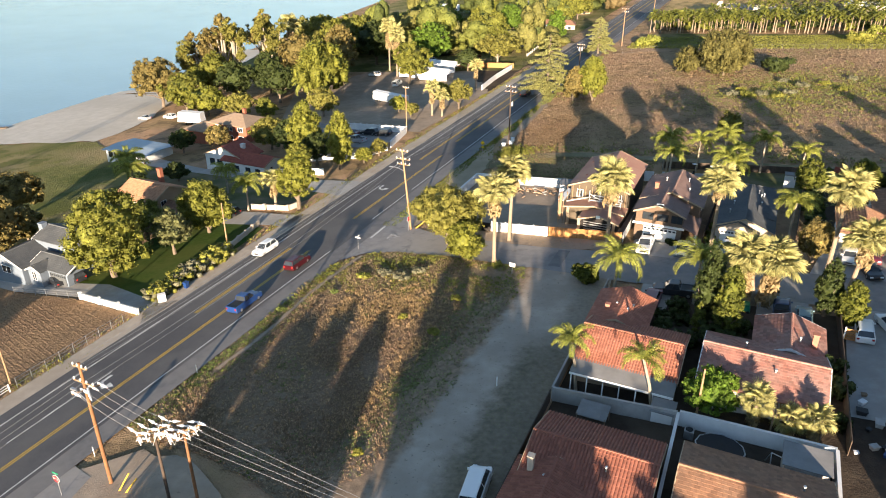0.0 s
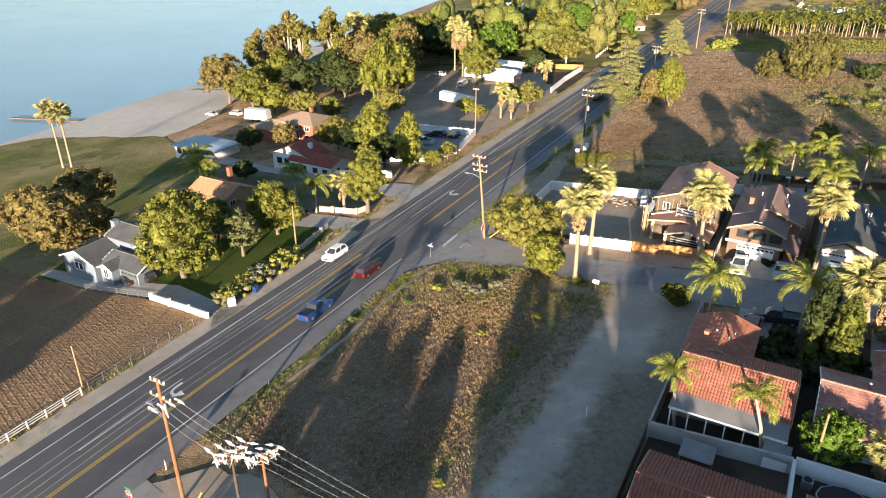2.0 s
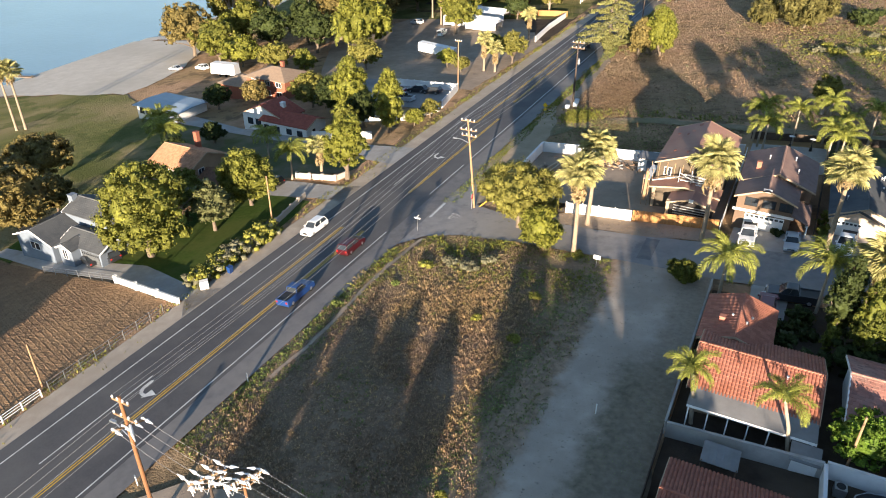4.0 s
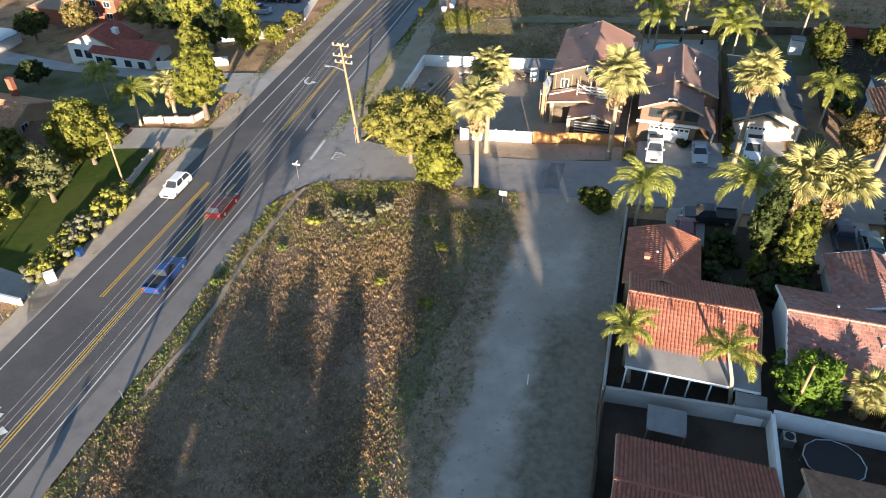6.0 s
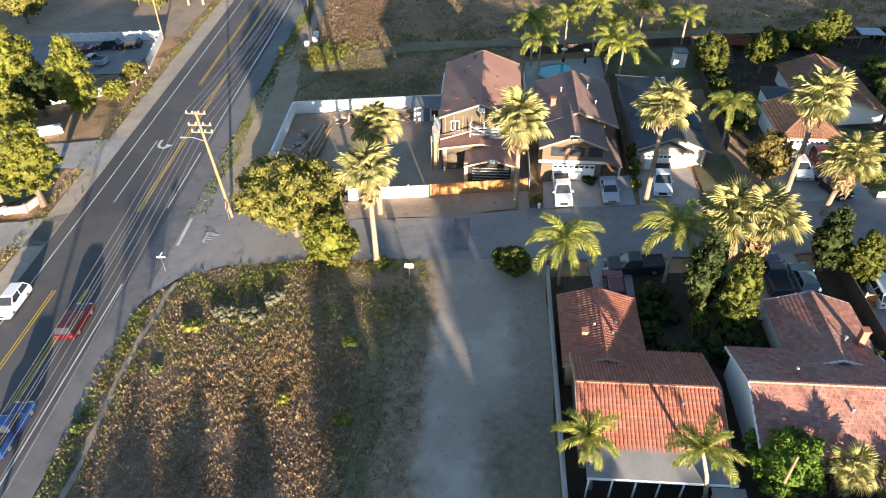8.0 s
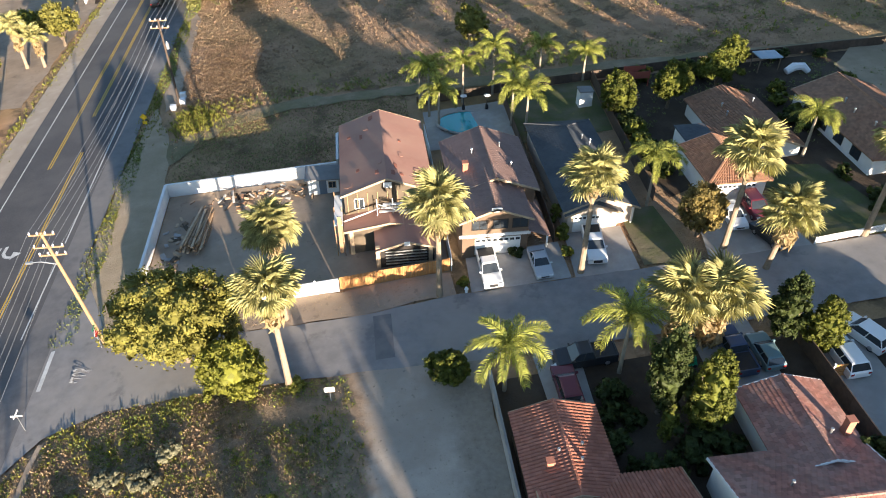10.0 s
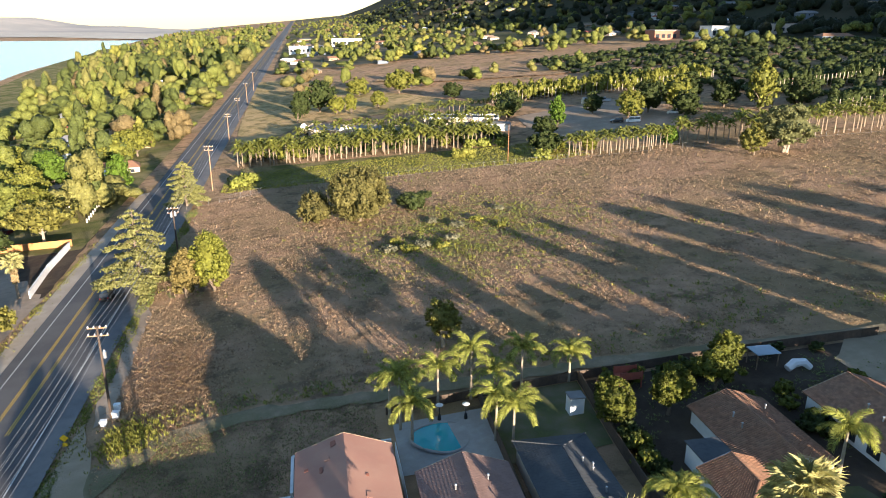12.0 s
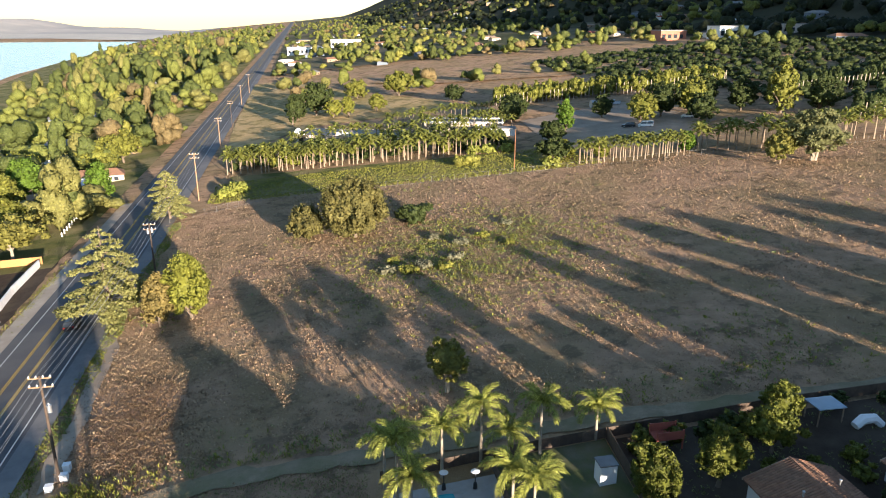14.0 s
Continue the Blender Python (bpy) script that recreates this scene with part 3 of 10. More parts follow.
def turn_arrow(x, y):
    g = Geo()
    pts = [(-0.9, 1.1), (-0.9, -0.3), (-0.5, -1.0), (0.2, -1.2), (0.6, -0.9)]
    for (a, b), (c, d) in zip(pts[:-1], pts[1:]):
        nx, ny = -(d - b), c - a
        k = 0.2 / math.hypot(nx, ny)
        g.poly(*[(px, py, G(x + px, y + py) - G(x, y)) for px, py in ((a - nx * k, b - ny * k), (c - nx * k, d - ny * k), (c + nx * k, d + ny * k), (a + nx * k, b + ny * k))])
    g.poly((0.2, -1.65, 0), (1.35, -0.6, 0.12), (0.25, -0.15, 0.03))
    ob = part("turn_arrow", g, M["white_line"], road)
    ob.location = (x, y, G(x, y) + 0.118)


turn_arrow(-66.8, 46.6)
turn_arrow(-67.6, 117)

# the side street, its apron and the dirt lane
street_out = [(-57.7, 84), (-55, 87.5), (-50, 89.6), (-40, 90.0), (-27, 89.4), (-15, 88.6), (-6, 88.4), (30, 88.2), (120, 88.4), (120, 96.4), (30, 96.6), (2, 97.2), (-16, 97.6), (-27, 96.8), (-45, 97.2), (-52, 99.5), (-57.7, 112)]
street = drape("street", street_out, M["asphalt_old"], 0.07, 0.12, "worn grey side street", "street", seed=5)
drape("apron", [(-52.5, 99.5), (-50.6, 102), (-50.8, 126), (-53, 140), (-56.5, 150), (-57.6, 130), (-57.5, 112)], M["track"], 0.05, 0.25, "tyre-marked dirt beside the road", "dirt", seed=6)
lane_out = [(-29.5, 90.6), (-29.8, 84), (-30.0, 71), (-30, 57), (-31, 43), (-33, 36), (-33, 20), (-15, 20), (-14.9, 45), (-15.0, 62), (-15.1, 86.5), (-15.0, 90.0)]
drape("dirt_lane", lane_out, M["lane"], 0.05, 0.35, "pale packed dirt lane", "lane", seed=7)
drape("corner_dirt", [(-56.6, 20), (-57.2, 33), (-52.5, 38.2), (-46, 38.8), (-40, 36), (-34, 30), (-31, 20)], M["dirt"], 0.06, 0.4, "dirt at the road corner", "dirt", seed=8)
drape("side_road", [(-57.6, 8), (-57.6, 34), (-54.5, 33.5), (-53.2, 28), (-53.2, 8)], M["asphalt_old"], 0.075, 0.1, "worn asphalt side road mouth", "road", seed=9)
drape("field_track", [(-57, 128), (-52, 131), (-45, 140), (-33, 143), (-19, 142.4), (10, 141.0), (58, 136.2), (130, 128), (130, 130), (58, 138.3), (10, 143.4), (-19, 145), (-34, 146), (-47, 143.5), (-53, 138), (-57, 136)], M["track_dull"], 0.045, 0.45, "dirt track along the back fences", "track", seed=10)
drape("foot_path", [(-54.8, 148), (-53.2, 150), (-53.6, 164), (-54.8, 186), (-57.4, 196), (-58.2, 186), (-55.6, 166), (-56, 155)], M["dirt"], 0.045, 0.25, "worn footpath by the road", "path", seed=11)
patch = Geo()
for x0, y0, x1, y1 in ((-25.0, 90.6, -23.2, 96.4),):
    patch.poly(*[(x, y, G(x, y) + 0.085) for x, y in ((x0, y0), (x1, y0), (x1, y1), (x0, y1))])
part("patch", patch, M["tar"], street, "dark square asphalt patch")
lim = Geo()
lim.poly(*[(x, y, G(x, y) + 0.09) for x, y in ((-57.3, 93.4), (-56.9, 93.4), (-57.0, 98.6), (-57.4, 98.6))])
part("stop_line", lim, M["white_line"], street)
word = bpy.data.curves.new("stop_word", "FONT")
word.body, word.size, word.align_x, word.align_y = "STOP", 1.7, "CENTER", "CENTER"
word.materials.append(M["worn_paint"])
wob = new("stop_word", word)
wob.parent = street
wob.matrix_basis = pose(-53.2, 94.6, G(-53.2, 94.6) + 0.1, 0.6, -5.5, 90) @ Matrix.Diagonal((0.42, 1.6, 1, 1))

# ---- plants ----
def lump_shape():
    """A round lump of 24 quads."""
    vs, fs, seen = [], [], {}
    for ax in range(3):
        for sg in (-1, 1):
            for i in range(2):
                for j in range(2):
                    quad = []
                    for a, b in ((i, j), (i + 1, j), (i + 1, j + 1), (i, j + 1)):
                        p = [0.0, 0.0, 0.0]
                        p[ax], p[(ax + 1) % 3], p[(ax + 2) % 3] = sg, a - 1.0, b - 1.0
                        k = tuple(p)
                        if k not in seen:
                            seen[k] = len(vs)
                            vs.append(Vector(p).normalized())
                        quad.append(seen[k])
                    fs.append(quad if sg > 0 else quad[::-1])
    return np.array([tuple(v) for v in vs]), np.array(fs)


LUMP_V, LUMP_F = lump_shape()


KNOB_V = np.array([(x, y, z) for x in (-1, 1) for y in (-1, 1) for z in (-1, 1)]) * 0.62
KNOB_F = np.array([(0, 1, 3, 2), (4, 6, 7, 5), (0, 4, 5, 1), (2, 3, 7, 6), (0, 2, 6, 4), (1, 5, 7, 3)])


def lumps(centres, radii, rng, scale, flat, rough=True):
    """Uneven solid hearts of leaf clumps; rough: knobs of six faces."""
    sv, sf = (KNOB_V, KNOB_F) if rough else (LUMP_V, LUMP_F)
    c, r = np.asarray(centres, float), np.asarray(radii, float) * scale
    n, k = len(c), len(sv)
    jit = 1 + 0.22 * rng.normal(size=(n, k, 1))
    v = c[:, None, :] + sv[None] * jit * r.reshape(n, 1, -1) * np.array([1, 1, flat])
    f = sf[None] + (np.arange(n) * k)[:, None, None]
    return v.reshape(-1, 3), f.reshape(-1, 4)


def leaf_cloud(centres, radii, n, size, rng, flat=0.75, shell=0.55, heart=0.0):
    """n leaf quads spread over clumps; numpy arrays of points and quads."""
    centres, radii = np.asarray(centres, float), np.asarray(radii, float)
    w = radii ** 2
    pick = rng.choice(len(centres), n, p=w / w.sum())
    d = rng.normal(size=(n, 3))
    d /= np.linalg.norm(d, axis=1)[:, None]
    d[:, 2] = np.where(d[:, 2] < -0.55, -d[:, 2] * 0.6, d[:, 2])
    r = radii[pick] * (shell + (1 - shell) * rng.random(n)) * (1 + 0.12 * rng.normal(size=n))
    c = centres[pick] + d * r[:, None] * np.array([1, 1, flat])
    nrm = d + rng.normal(scale=0.55, size=(n, 3))
    nrm /= np.linalg.norm(nrm, axis=1)[:, None]
    a = np.cross(nrm, rng.normal(size=(n, 3)))
    a /= np.linalg.norm(a, axis=1)[:, None] + 1e-9
    b = np.cross(nrm, a)
    s = size * (0.6 + 0.8 * rng.random(n))[:, None]
    v = np.stack([c - a * s, c + b * s * 0.62 - nrm * s * 0.15, c + a * s, c - b * s * 0.62 - nrm * s * 0.15], 1).reshape(-1, 3)
    q = np.arange(4 * n).reshape(-1, 4)
    if heart:
        hv, hf = lumps(centres, radii, rng, heart, flat)
        return np.concatenate([v, hv]), np.concatenate([q, hf + 4 * n])
    return v, q


def tree_parts(seed, h, w, trunk, n, size, stems=1, droop=False, columnar=False, clumps=26, gap=0.3, heart=0.62, fine=True):
    """Raw data of a broadleaf tree: a limbed trunk and an uneven crown of many leaf tufts."""
    rng = np.random.default_rng(seed)
    rnd = random.Random(seed)
    ch = h - trunk
    airy = stems > 1 and trunk > 4
    m = int((2.6 if fine else 1.9) * clumps + 60)
    waves = rng.normal(size=(4, 3)) * np.array([1.6, 1.6, 2.2])
    phase = rng.uniform(0, 6.28, 4)

    def profile(d):
        """Reach of the crown in a direction."""
        f = 1 + 0.11 * np.sin(d @ waves.T + phase).sum(1)
        t = 0.5 + 0.5 * d[:, 2]
        side = 0.92 - 0.6 * np.clip(t - 0.25, 0, 1) if columnar else 1.14 - 0.34 * t
        return np.stack([d[:, 0] * w / 2 * f * side, d[:, 1] * w / 2 * f * side, ch / 2 * d[:, 2] * (0.9 + 0.1 * f)], 1)

    d = rng.normal(size=(m, 3))
    d /= np.linalg.norm(d, axis=1)[:, None]
    tuft = w * rng.uniform(0.062, 0.115, m)
    depth = np.where(rng.random(m) < 0.22, rng.uniform(0.45, 0.75, m), rng.uniform(0.82, 1.0, m))
    mid = np.array([0, 0, trunk + ch / 2])
    if airy:
        k = 11
        dd = rng.normal(size=(k, 3))
        dd /= np.linalg.norm(dd, axis=1)[:, None]
        hubs = profile(dd) * rng.uniform(0.35, 0.85, (k, 1)) + mid
        pick = rng.integers(0, k, m)
        cs = hubs[pick] + d * (w * 0.15 * rng.uniform(0.3, 1.0, m))[:, None] * np.array([1, 1, 1.3])
        tuft = tuft * 0.8
    else:
        cs = profile(d) * depth[:, None] * 0.94 + mid
        hubs = cs[::9]
    cs[:, 2] = np.maximum(cs[:, 2], 0.25 * tuft)
    bark = Geo()
    r0 = 0.028 * h + 0.05
    fork = trunk * 0.75
    for s in range(stems):
        ox, oy = (0, 0) if stems == 1 else (rnd.uniform(-0.4, 0.4), rnd.uniform(-0.4, 0.4))
        lean = (rnd.uniform(-0.05, 0.05) * h, rnd.uniform(-0.05, 0.05) * h)
        bark.tube([(ox, oy, -0.4), (ox * 1.3 + lean[0] * 0.4, oy * 1.3 + lean[1] * 0.4, fork), (ox * 2 + lean[0], oy * 2 + lean[1], trunk + ch * 0.5)], [r0 * 1.25, r0 * 0.85, r0 * 0.3], 7)
    for c in hubs:
        joint = (c[0] * 0.35, c[1] * 0.35, fork + (c[2] - fork) * 0.55)
        bark.tube([(0, 0, fork * rnd.uniform(0.8, 1.1)), joint, c], [r0 * 0.5, r0 * 0.32, r0 * 0.1], 5)
    tall = 1.7 if droop else 1.25 if columnar else 0.9
    v, q = leaf_cloud(cs, tuft, int(n * 1.15), size * 0.84, rng, tall, 0.6, heart if heart else 0)
    if heart and not airy:
        core = LUMP_V / np.linalg.norm(LUMP_V, axis=1)[:, None]
        cv = profile(core) * (0.72 + 0.05 * rng.normal(size=(len(core), 1))) + mid
        q = np.concatenate([q, LUMP_F + len(v)])
        v = np.concatenate([v, cv])
    v[:, 2] = np.maximum(v[:, 2], -0.1)
    return bark, v, q


TREE_MESH = {}


def tree(name, x, y, h, w, leaf, trunk=None, n=3500, size=0.3, seed=1, label="", category="tree", group="", key=None, rz=None, **kw):
    """A tree of its own, or one that shares another's meshes when key is given."""
    trunk = h * 0.22 if trunk is None else trunk
    k = key or (name, seed, h, w)
    if k not in TREE_MESH:
        if y < 160:
            n, size = int(n * 1.3), size * 0.74
        bark, v, q = tree_parts(seed, h, w, trunk, n, size, fine=y < 160, **kw)
        TREE_MESH[k] = (bark.mesh("trunk"), mesh_arrays("crown", v, q, M[leaf]), h)
        TREE_MESH[k][0].materials.append(M["palm_bark_pale" if kw.get("stems", 1) > 1 else "bark"])
    t, c, h0 = TREE_MESH[k]
    s = h / h0
    e = thing(name, label, category, pose(x, y, G(x, y) - 0.05, 0, 0, (seed * 47) % 360 if rz is None else rz) @ Matrix.Scale(s, 4), group)
    part("trunk", t, M["bark"], e)
    part("crown", c, M[leaf], e)
    return e


def blade_strip(length, width, bend, seed=1, n=8):
    """A feather frond that leaves along +x and arches over: a curved rib with long hanging leaflets all round it."""
    g = Geo()
    rnd = random.Random(seed)
    pts, p, ang = [], Vector((0, 0, 0)), 0.0
    for i in range(n + 1):
        pts.append(p.copy())
        ang = -radians(bend) * ((i + 0.5) / n) ** 1.35
        p = p + Vector((math.cos(ang), 0, math.sin(ang))) * length / n
    g.tube(pts, [0.04 * (1 - 0.8 * i / n) + 0.006 for i in range(n + 1)], 4)
    m = 26
    for k in range(2, m + 1):
        t = k / m * 0.999
        i = min(n - 1, int(t * n))
        q = pts[i].lerp(pts[i + 1], t * n - i)
        along = (pts[i + 1] - pts[i]).normalized()
        up = Vector((-along.z, 0, along.x))
        ll = width * math.sin(math.pi * (0.14 + 0.74 * t)) ** 0.6
        for s in (-1, 1):
            for rise in (0.35, -0.35):
                out = (along * rnd.uniform(0.35, 0.75) + Vector((0, s, 0)) * rnd.uniform(0.6, 0.95) + up * rise).normalized()
                a = q + out * ll * 0.5
                tip = a + (out + Vector((0, 0, -rnd.uniform(1.0, 1.9)))).normalized() * ll * 0.6
                wd = along * 0.05
                g.add([q - wd * 0.6, q + wd * 0.6, a + wd, a - wd, tip], [(0, 1, 2, 3), (3, 2, 4)])
    return g


def fan_leaf(petiole, r, n=23, fold=0.0):
    """A fan frond along +x: a petiole and a pleated fan cut into long drooping fingers."""
    g = Geo()
    g.tube([(0, 0, 0), (petiole, 0, 0.06)], [0.03, 0.018], 4)
    o = Vector((petiole, 0, 0.06))
    for k in range(n):
        am = radians(-125 + 250 * (k + 0.5) / n)
        half = radians(250 / n) * 0.5
        rr = r * (0.80 + 0.24 * math.cos(am * 0.9)) * (0.92 + 0.16 * ((k * 7) % 5) / 4)
        up = 0.07 * (k % 2)
        cut = 0.34
        b0, b1 = [o + Vector((math.cos(am + d), math.sin(am + d), 0)) * rr * cut + Vector((0, 0, 0.03)) for d in (-half, half)]
        md = o + Vector((math.cos(am), math.sin(am), 0)) * rr * 0.7 + Vector((0, 0, 0.02 + up - 0.08 * rr))
        tip = o + Vector((math.cos(am), math.sin(am), 0)) * rr * 1.02 + Vector((0, 0, -0.34 * rr - fold))
        g.add([o, b0, md, b1, tip], [(0, 1, 2), (0, 2, 3), (1, 4, 2), (2, 4, 3)])
    return g


FRONDS = {}


def frond_meshes():
    for i, (p, r) in enumerate(((1.05, 0.95), (1.2, 1.02), (0.95, 0.88))):
        FRONDS["fan", i] = fan_leaf(p, r).mesh("frond")
        FRONDS["fan", i].materials.append(M["frond_fan"])
        FRONDS["dead", i] = fan_leaf(p * 0.75, r * 0.95, 7, 0.2).mesh("dead_frond")
        FRONDS["dead", i].materials.append(M["skirt"])
    for i, (l, w, d) in enumerate(((3.7, 0.8, 112), (3.9, 0.85, 132), (3.4, 0.75, 96))):
        FRONDS["queen", i] = blade_strip(l, w, d, 7 + i).mesh("frond")
        FRONDS["queen", i].materials.append(M["frond_queen"])


frond_meshes()


def set_frond(kind, rnd, parent, at, elev, az, s, roll=0.0, name="frond"):
    ob = new(name, FRONDS[kind, rnd.randrange(3)])
    ob.parent = parent
    ob.matrix_basis = Matrix.Translation(at) @ pose(0, 0, 0, 0, 0, math.degrees(az)) @ pose(0, 0, 0, 0, -elev, 0) @ pose(0, 0, 0, roll) @ Matrix.Scale(s, 4)
    return ob


def fan_palm(x, y, h, lean=(0, 0), s=1.0, seed=1, skirt=1.0, label="", group="tall fan palms", n=60, r=0.30):
    """A fan palm: bowed trunk, dead skirt, a ball of fans."""
    rnd = random.Random(seed)
    e = thing("fan_palm", label or "tall fan palm with a tan skirt of dead fronds", "palm tree", pose(x, y, G(x, y) - 0.05), group)
    top = Vector((lean[0], lean[1], h - 1.6 * s))
    g = Geo()
    pts, rad = [], []
    for i in range(9):
        t = i / 8
        pts.append((lean[0] * t ** 1.3, lean[1] * t ** 1.3, -0.3 + t * (h - 1.6 * s + 0.3)))
        rad.append(r * (1.35 if i == 0 else 1.05 - 0.35 * t))
    g.tube(pts, rad, 9)
    part("trunk", g, M["palm_bark"], e)
    for k in range(n):
        el = 80 - 105 * (k / n) ** 0.8 + rnd.uniform(-8, 8)
        set_frond("fan", rnd, e, top + Vector((0, 0, 0.25 * s * (1 - k / n))), el, k * 2.39996 + rnd.uniform(-0.3, 0.3), s * rnd.uniform(0.7, 1.12), rnd.uniform(-30, 30))
    m = int(22 * skirt)
    for k in range(m):
        set_frond("dead", rnd, e, top - Vector((0, 0, 0.15 * s + 0.9 * s * skirt * k / max(1, m))), -58 - rnd.uniform(0, 28), k * 2.39996, s * rnd.uniform(0.75, 1.05), name="dead_frond")
    return e


def queen_palm(x, y, h, s=1.0, seed=1, n=22, label="", group="feather palms", pale=True, lean=(0, 0)):
    rnd = random.Random(seed)
    e = thing("feather_palm", label or "slender palm with arching feathery green fronds", "palm tree", pose(x, y, G(x, y) - 0.05), group)
    th = h - 1.0 * s
    g = Geo()
    g.tube([(0, 0, -0.3), (lean[0] * 0.4, lean[1] * 0.4, th * 0.5), (lean[0], lean[1], th)], [0.21, 0.16, 0.13], 8)
    part("trunk", g, M["palm_bark_pale" if pale else "palm_bark"], e)
    for k in range(n):
        el = 84 - 70 * (k / n) + rnd.uniform(-10, 10)
        set_frond("queen", rnd, e, (lean[0], lean[1], th), el, k * 2.39996 + rnd.uniform(-0.3, 0.3), s * rnd.uniform(0.85, 1.1))
    return e


def shrub(name, x, y, h, w, leaf, n=700, size=0.16, seed=1, label="", category="bush", group="", key=None):
    k = key or (name, seed)
    if k not in TREE_MESH:
        rng = np.random.default_rng(seed)
        cs = np.stack([rng.uniform(-0.36, 0.36, 26) * w, rng.uniform(-0.36, 0.36, 26) * w, rng.uniform(0.15, 0.8, 26) * h], 1)
        v, q = leaf_cloud(cs, rng.uniform(0.14, 0.24, 26) * w, n, size, rng, heart=0.8)
        v[:, 2] = np.maximum(v[:, 2], -0.05)
        TREE_MESH[k] = (mesh_arrays("foliage", v, q, M[leaf]), h)
    c, h0 = TREE_MESH[k]
    ob = new(name, c)
    ob.matrix_basis = pose(x, y, G(x, y), 0, 0, (seed * 77) % 360) @ Matrix.Scale(h / h0, 4)
    return tagged(ob, label, category, group)


def tufts(name, px, py, hgt, width, material, seed, label, category, blades=4, lift=0.0, slim=1.0):
    """Weeds as one mesh of slender leaning blades, a tuft at each place."""
    rng = np.random.default_rng(seed)
    n = len(px)
    pz = height(px, py) + lift
    idx = np.repeat(np.arange(n), blades)
    m = len(idx)
    a = rng.uniform(0, 6.283, m)
    h = (hgt[idx] if hasattr(hgt, "__len__") else hgt) * rng.uniform(0.55, 1.2, m)
    w = width * slim * rng.uniform(0.6, 1.3, m)
    lean = h * rng.uniform(0.1, 0.9, m)
    bx, by = px[idx] + rng.normal(scale=width * 0.9, size=m), py[idx] + rng.normal(scale=width * 0.9, size=m)
    ca, sa = np.cos(a), np.sin(a)
    z0 = pz[idx] - 0.04
    v = np.stack([np.stack([bx - sa * w / 2, by + ca * w / 2, z0], 1), np.stack([bx + sa * w / 2, by - ca * w / 2, z0], 1),
                  np.stack([bx + ca * lean * 0.55 + sa * w * 0.45, by + sa * lean * 0.55 - ca * w * 0.45, z0 + h * 0.72], 1),
                  np.stack([bx + ca * lean - sa * w * 0.1, by + sa * lean + ca * w * 0.1, z0 + h], 1)], 1).reshape(-1, 3)
    ob = new(name, mesh_arrays(name, v, np.arange(4 * m).reshape(-1, 4), material))
    return tagged(ob, label, category, kind="stuff")

# ---- building kit ----
def roof_slope(a, b, c, d, style, thick=0.14):
    """A roof slope as a solid: eave a-b, ridge d-c (corners in order); tiled styles get ribs and courses."""
    a, b, c, d = (Vector(p) for p in (a, b, c, d))
    nrm = (b - a).cross(d - a).normalized()
    if nrm.z < 0:
        nrm = -nrm
    base = Geo().hexa([p - nrm * thick for p in (a, b, c, d)], [a, b, c, d])
    g = Geo()
    if style == "barrel" or style == "flat":
        pitch_w = 0.30 if style == "barrel" else 0.42
        course = 0.42 if style == "barrel" else 0.36
        run = ((d + c) / 2 - (a + b) / 2).length
        rows = max(2, int(run / course))
        h = 0.075 if style == "barrel" else 0.03
        for r in range(rows):
            t0, t1 = r / rows, min(1, (r + 1.06) / rows)
            l0, l1, r0, r1 = a.lerp(d, t0), a.lerp(d, t1), b.lerp(c, t0), b.lerp(c, t1)
            cols = max(1, int((r0 - l0).length / pitch_w))
            off = 0 if style == "barrel" else 0.5 * (r % 2)
            for k in range(cols):
                u0, u1 = (k + off) / cols, min(1, (k + off + 0.94) / cols)
                if u0 >= 1:
                    continue
                p0, p1, q0, q1 = l0.lerp(r0, u0), l0.lerp(r0, u1), l1.lerp(r1, u0), l1.lerp(r1, u1)
                up0, up1 = (nrm * (0.05 + h), nrm * (0.012 + h * 0.75)) if style == "barrel" else (nrm * 0.034, nrm * 0.01)
                if style == "barrel":
                    m0, m1 = (p0 + p1) / 2 + up0, (q0 + q1) / 2 + up1
                    s0, s1 = p0.lerp(p1, 0.2) + up0 * 0.8, p0.lerp(p1, 0.8) + up0 * 0.8
                    e0, e1 = q0.lerp(q1, 0.2) + up1 * 0.8, q0.lerp(q1, 0.8) + up1 * 0.8
                    g.add([p0, s0, m0, s1, p1, q0, e0, m1, e1, q1], [(0, 5, 6, 1), (1, 6, 7, 2), (2, 7, 8, 3), (3, 8, 9, 4), (0, 1, 2, 3, 4)])
                else:
                    g.add([p0, p1, p0 + up0, p1 + up0, q0 + nrm * 0.01, q1 + nrm * 0.01], [(0, 1, 3, 2), (2, 3, 5, 4), (0, 2, 4), (1, 5, 3)])
    return base, g


def add_slope(parent, material, a, b, c, d, style, thick=0.14):
    base, tiles = roof_slope(a, b, c, d, style, thick)
    s = part("roof_slope", base, M[material], parent)
    if tiles.f:
        tagged(part("tiles", tiles, M[material], s), kind="stuff")


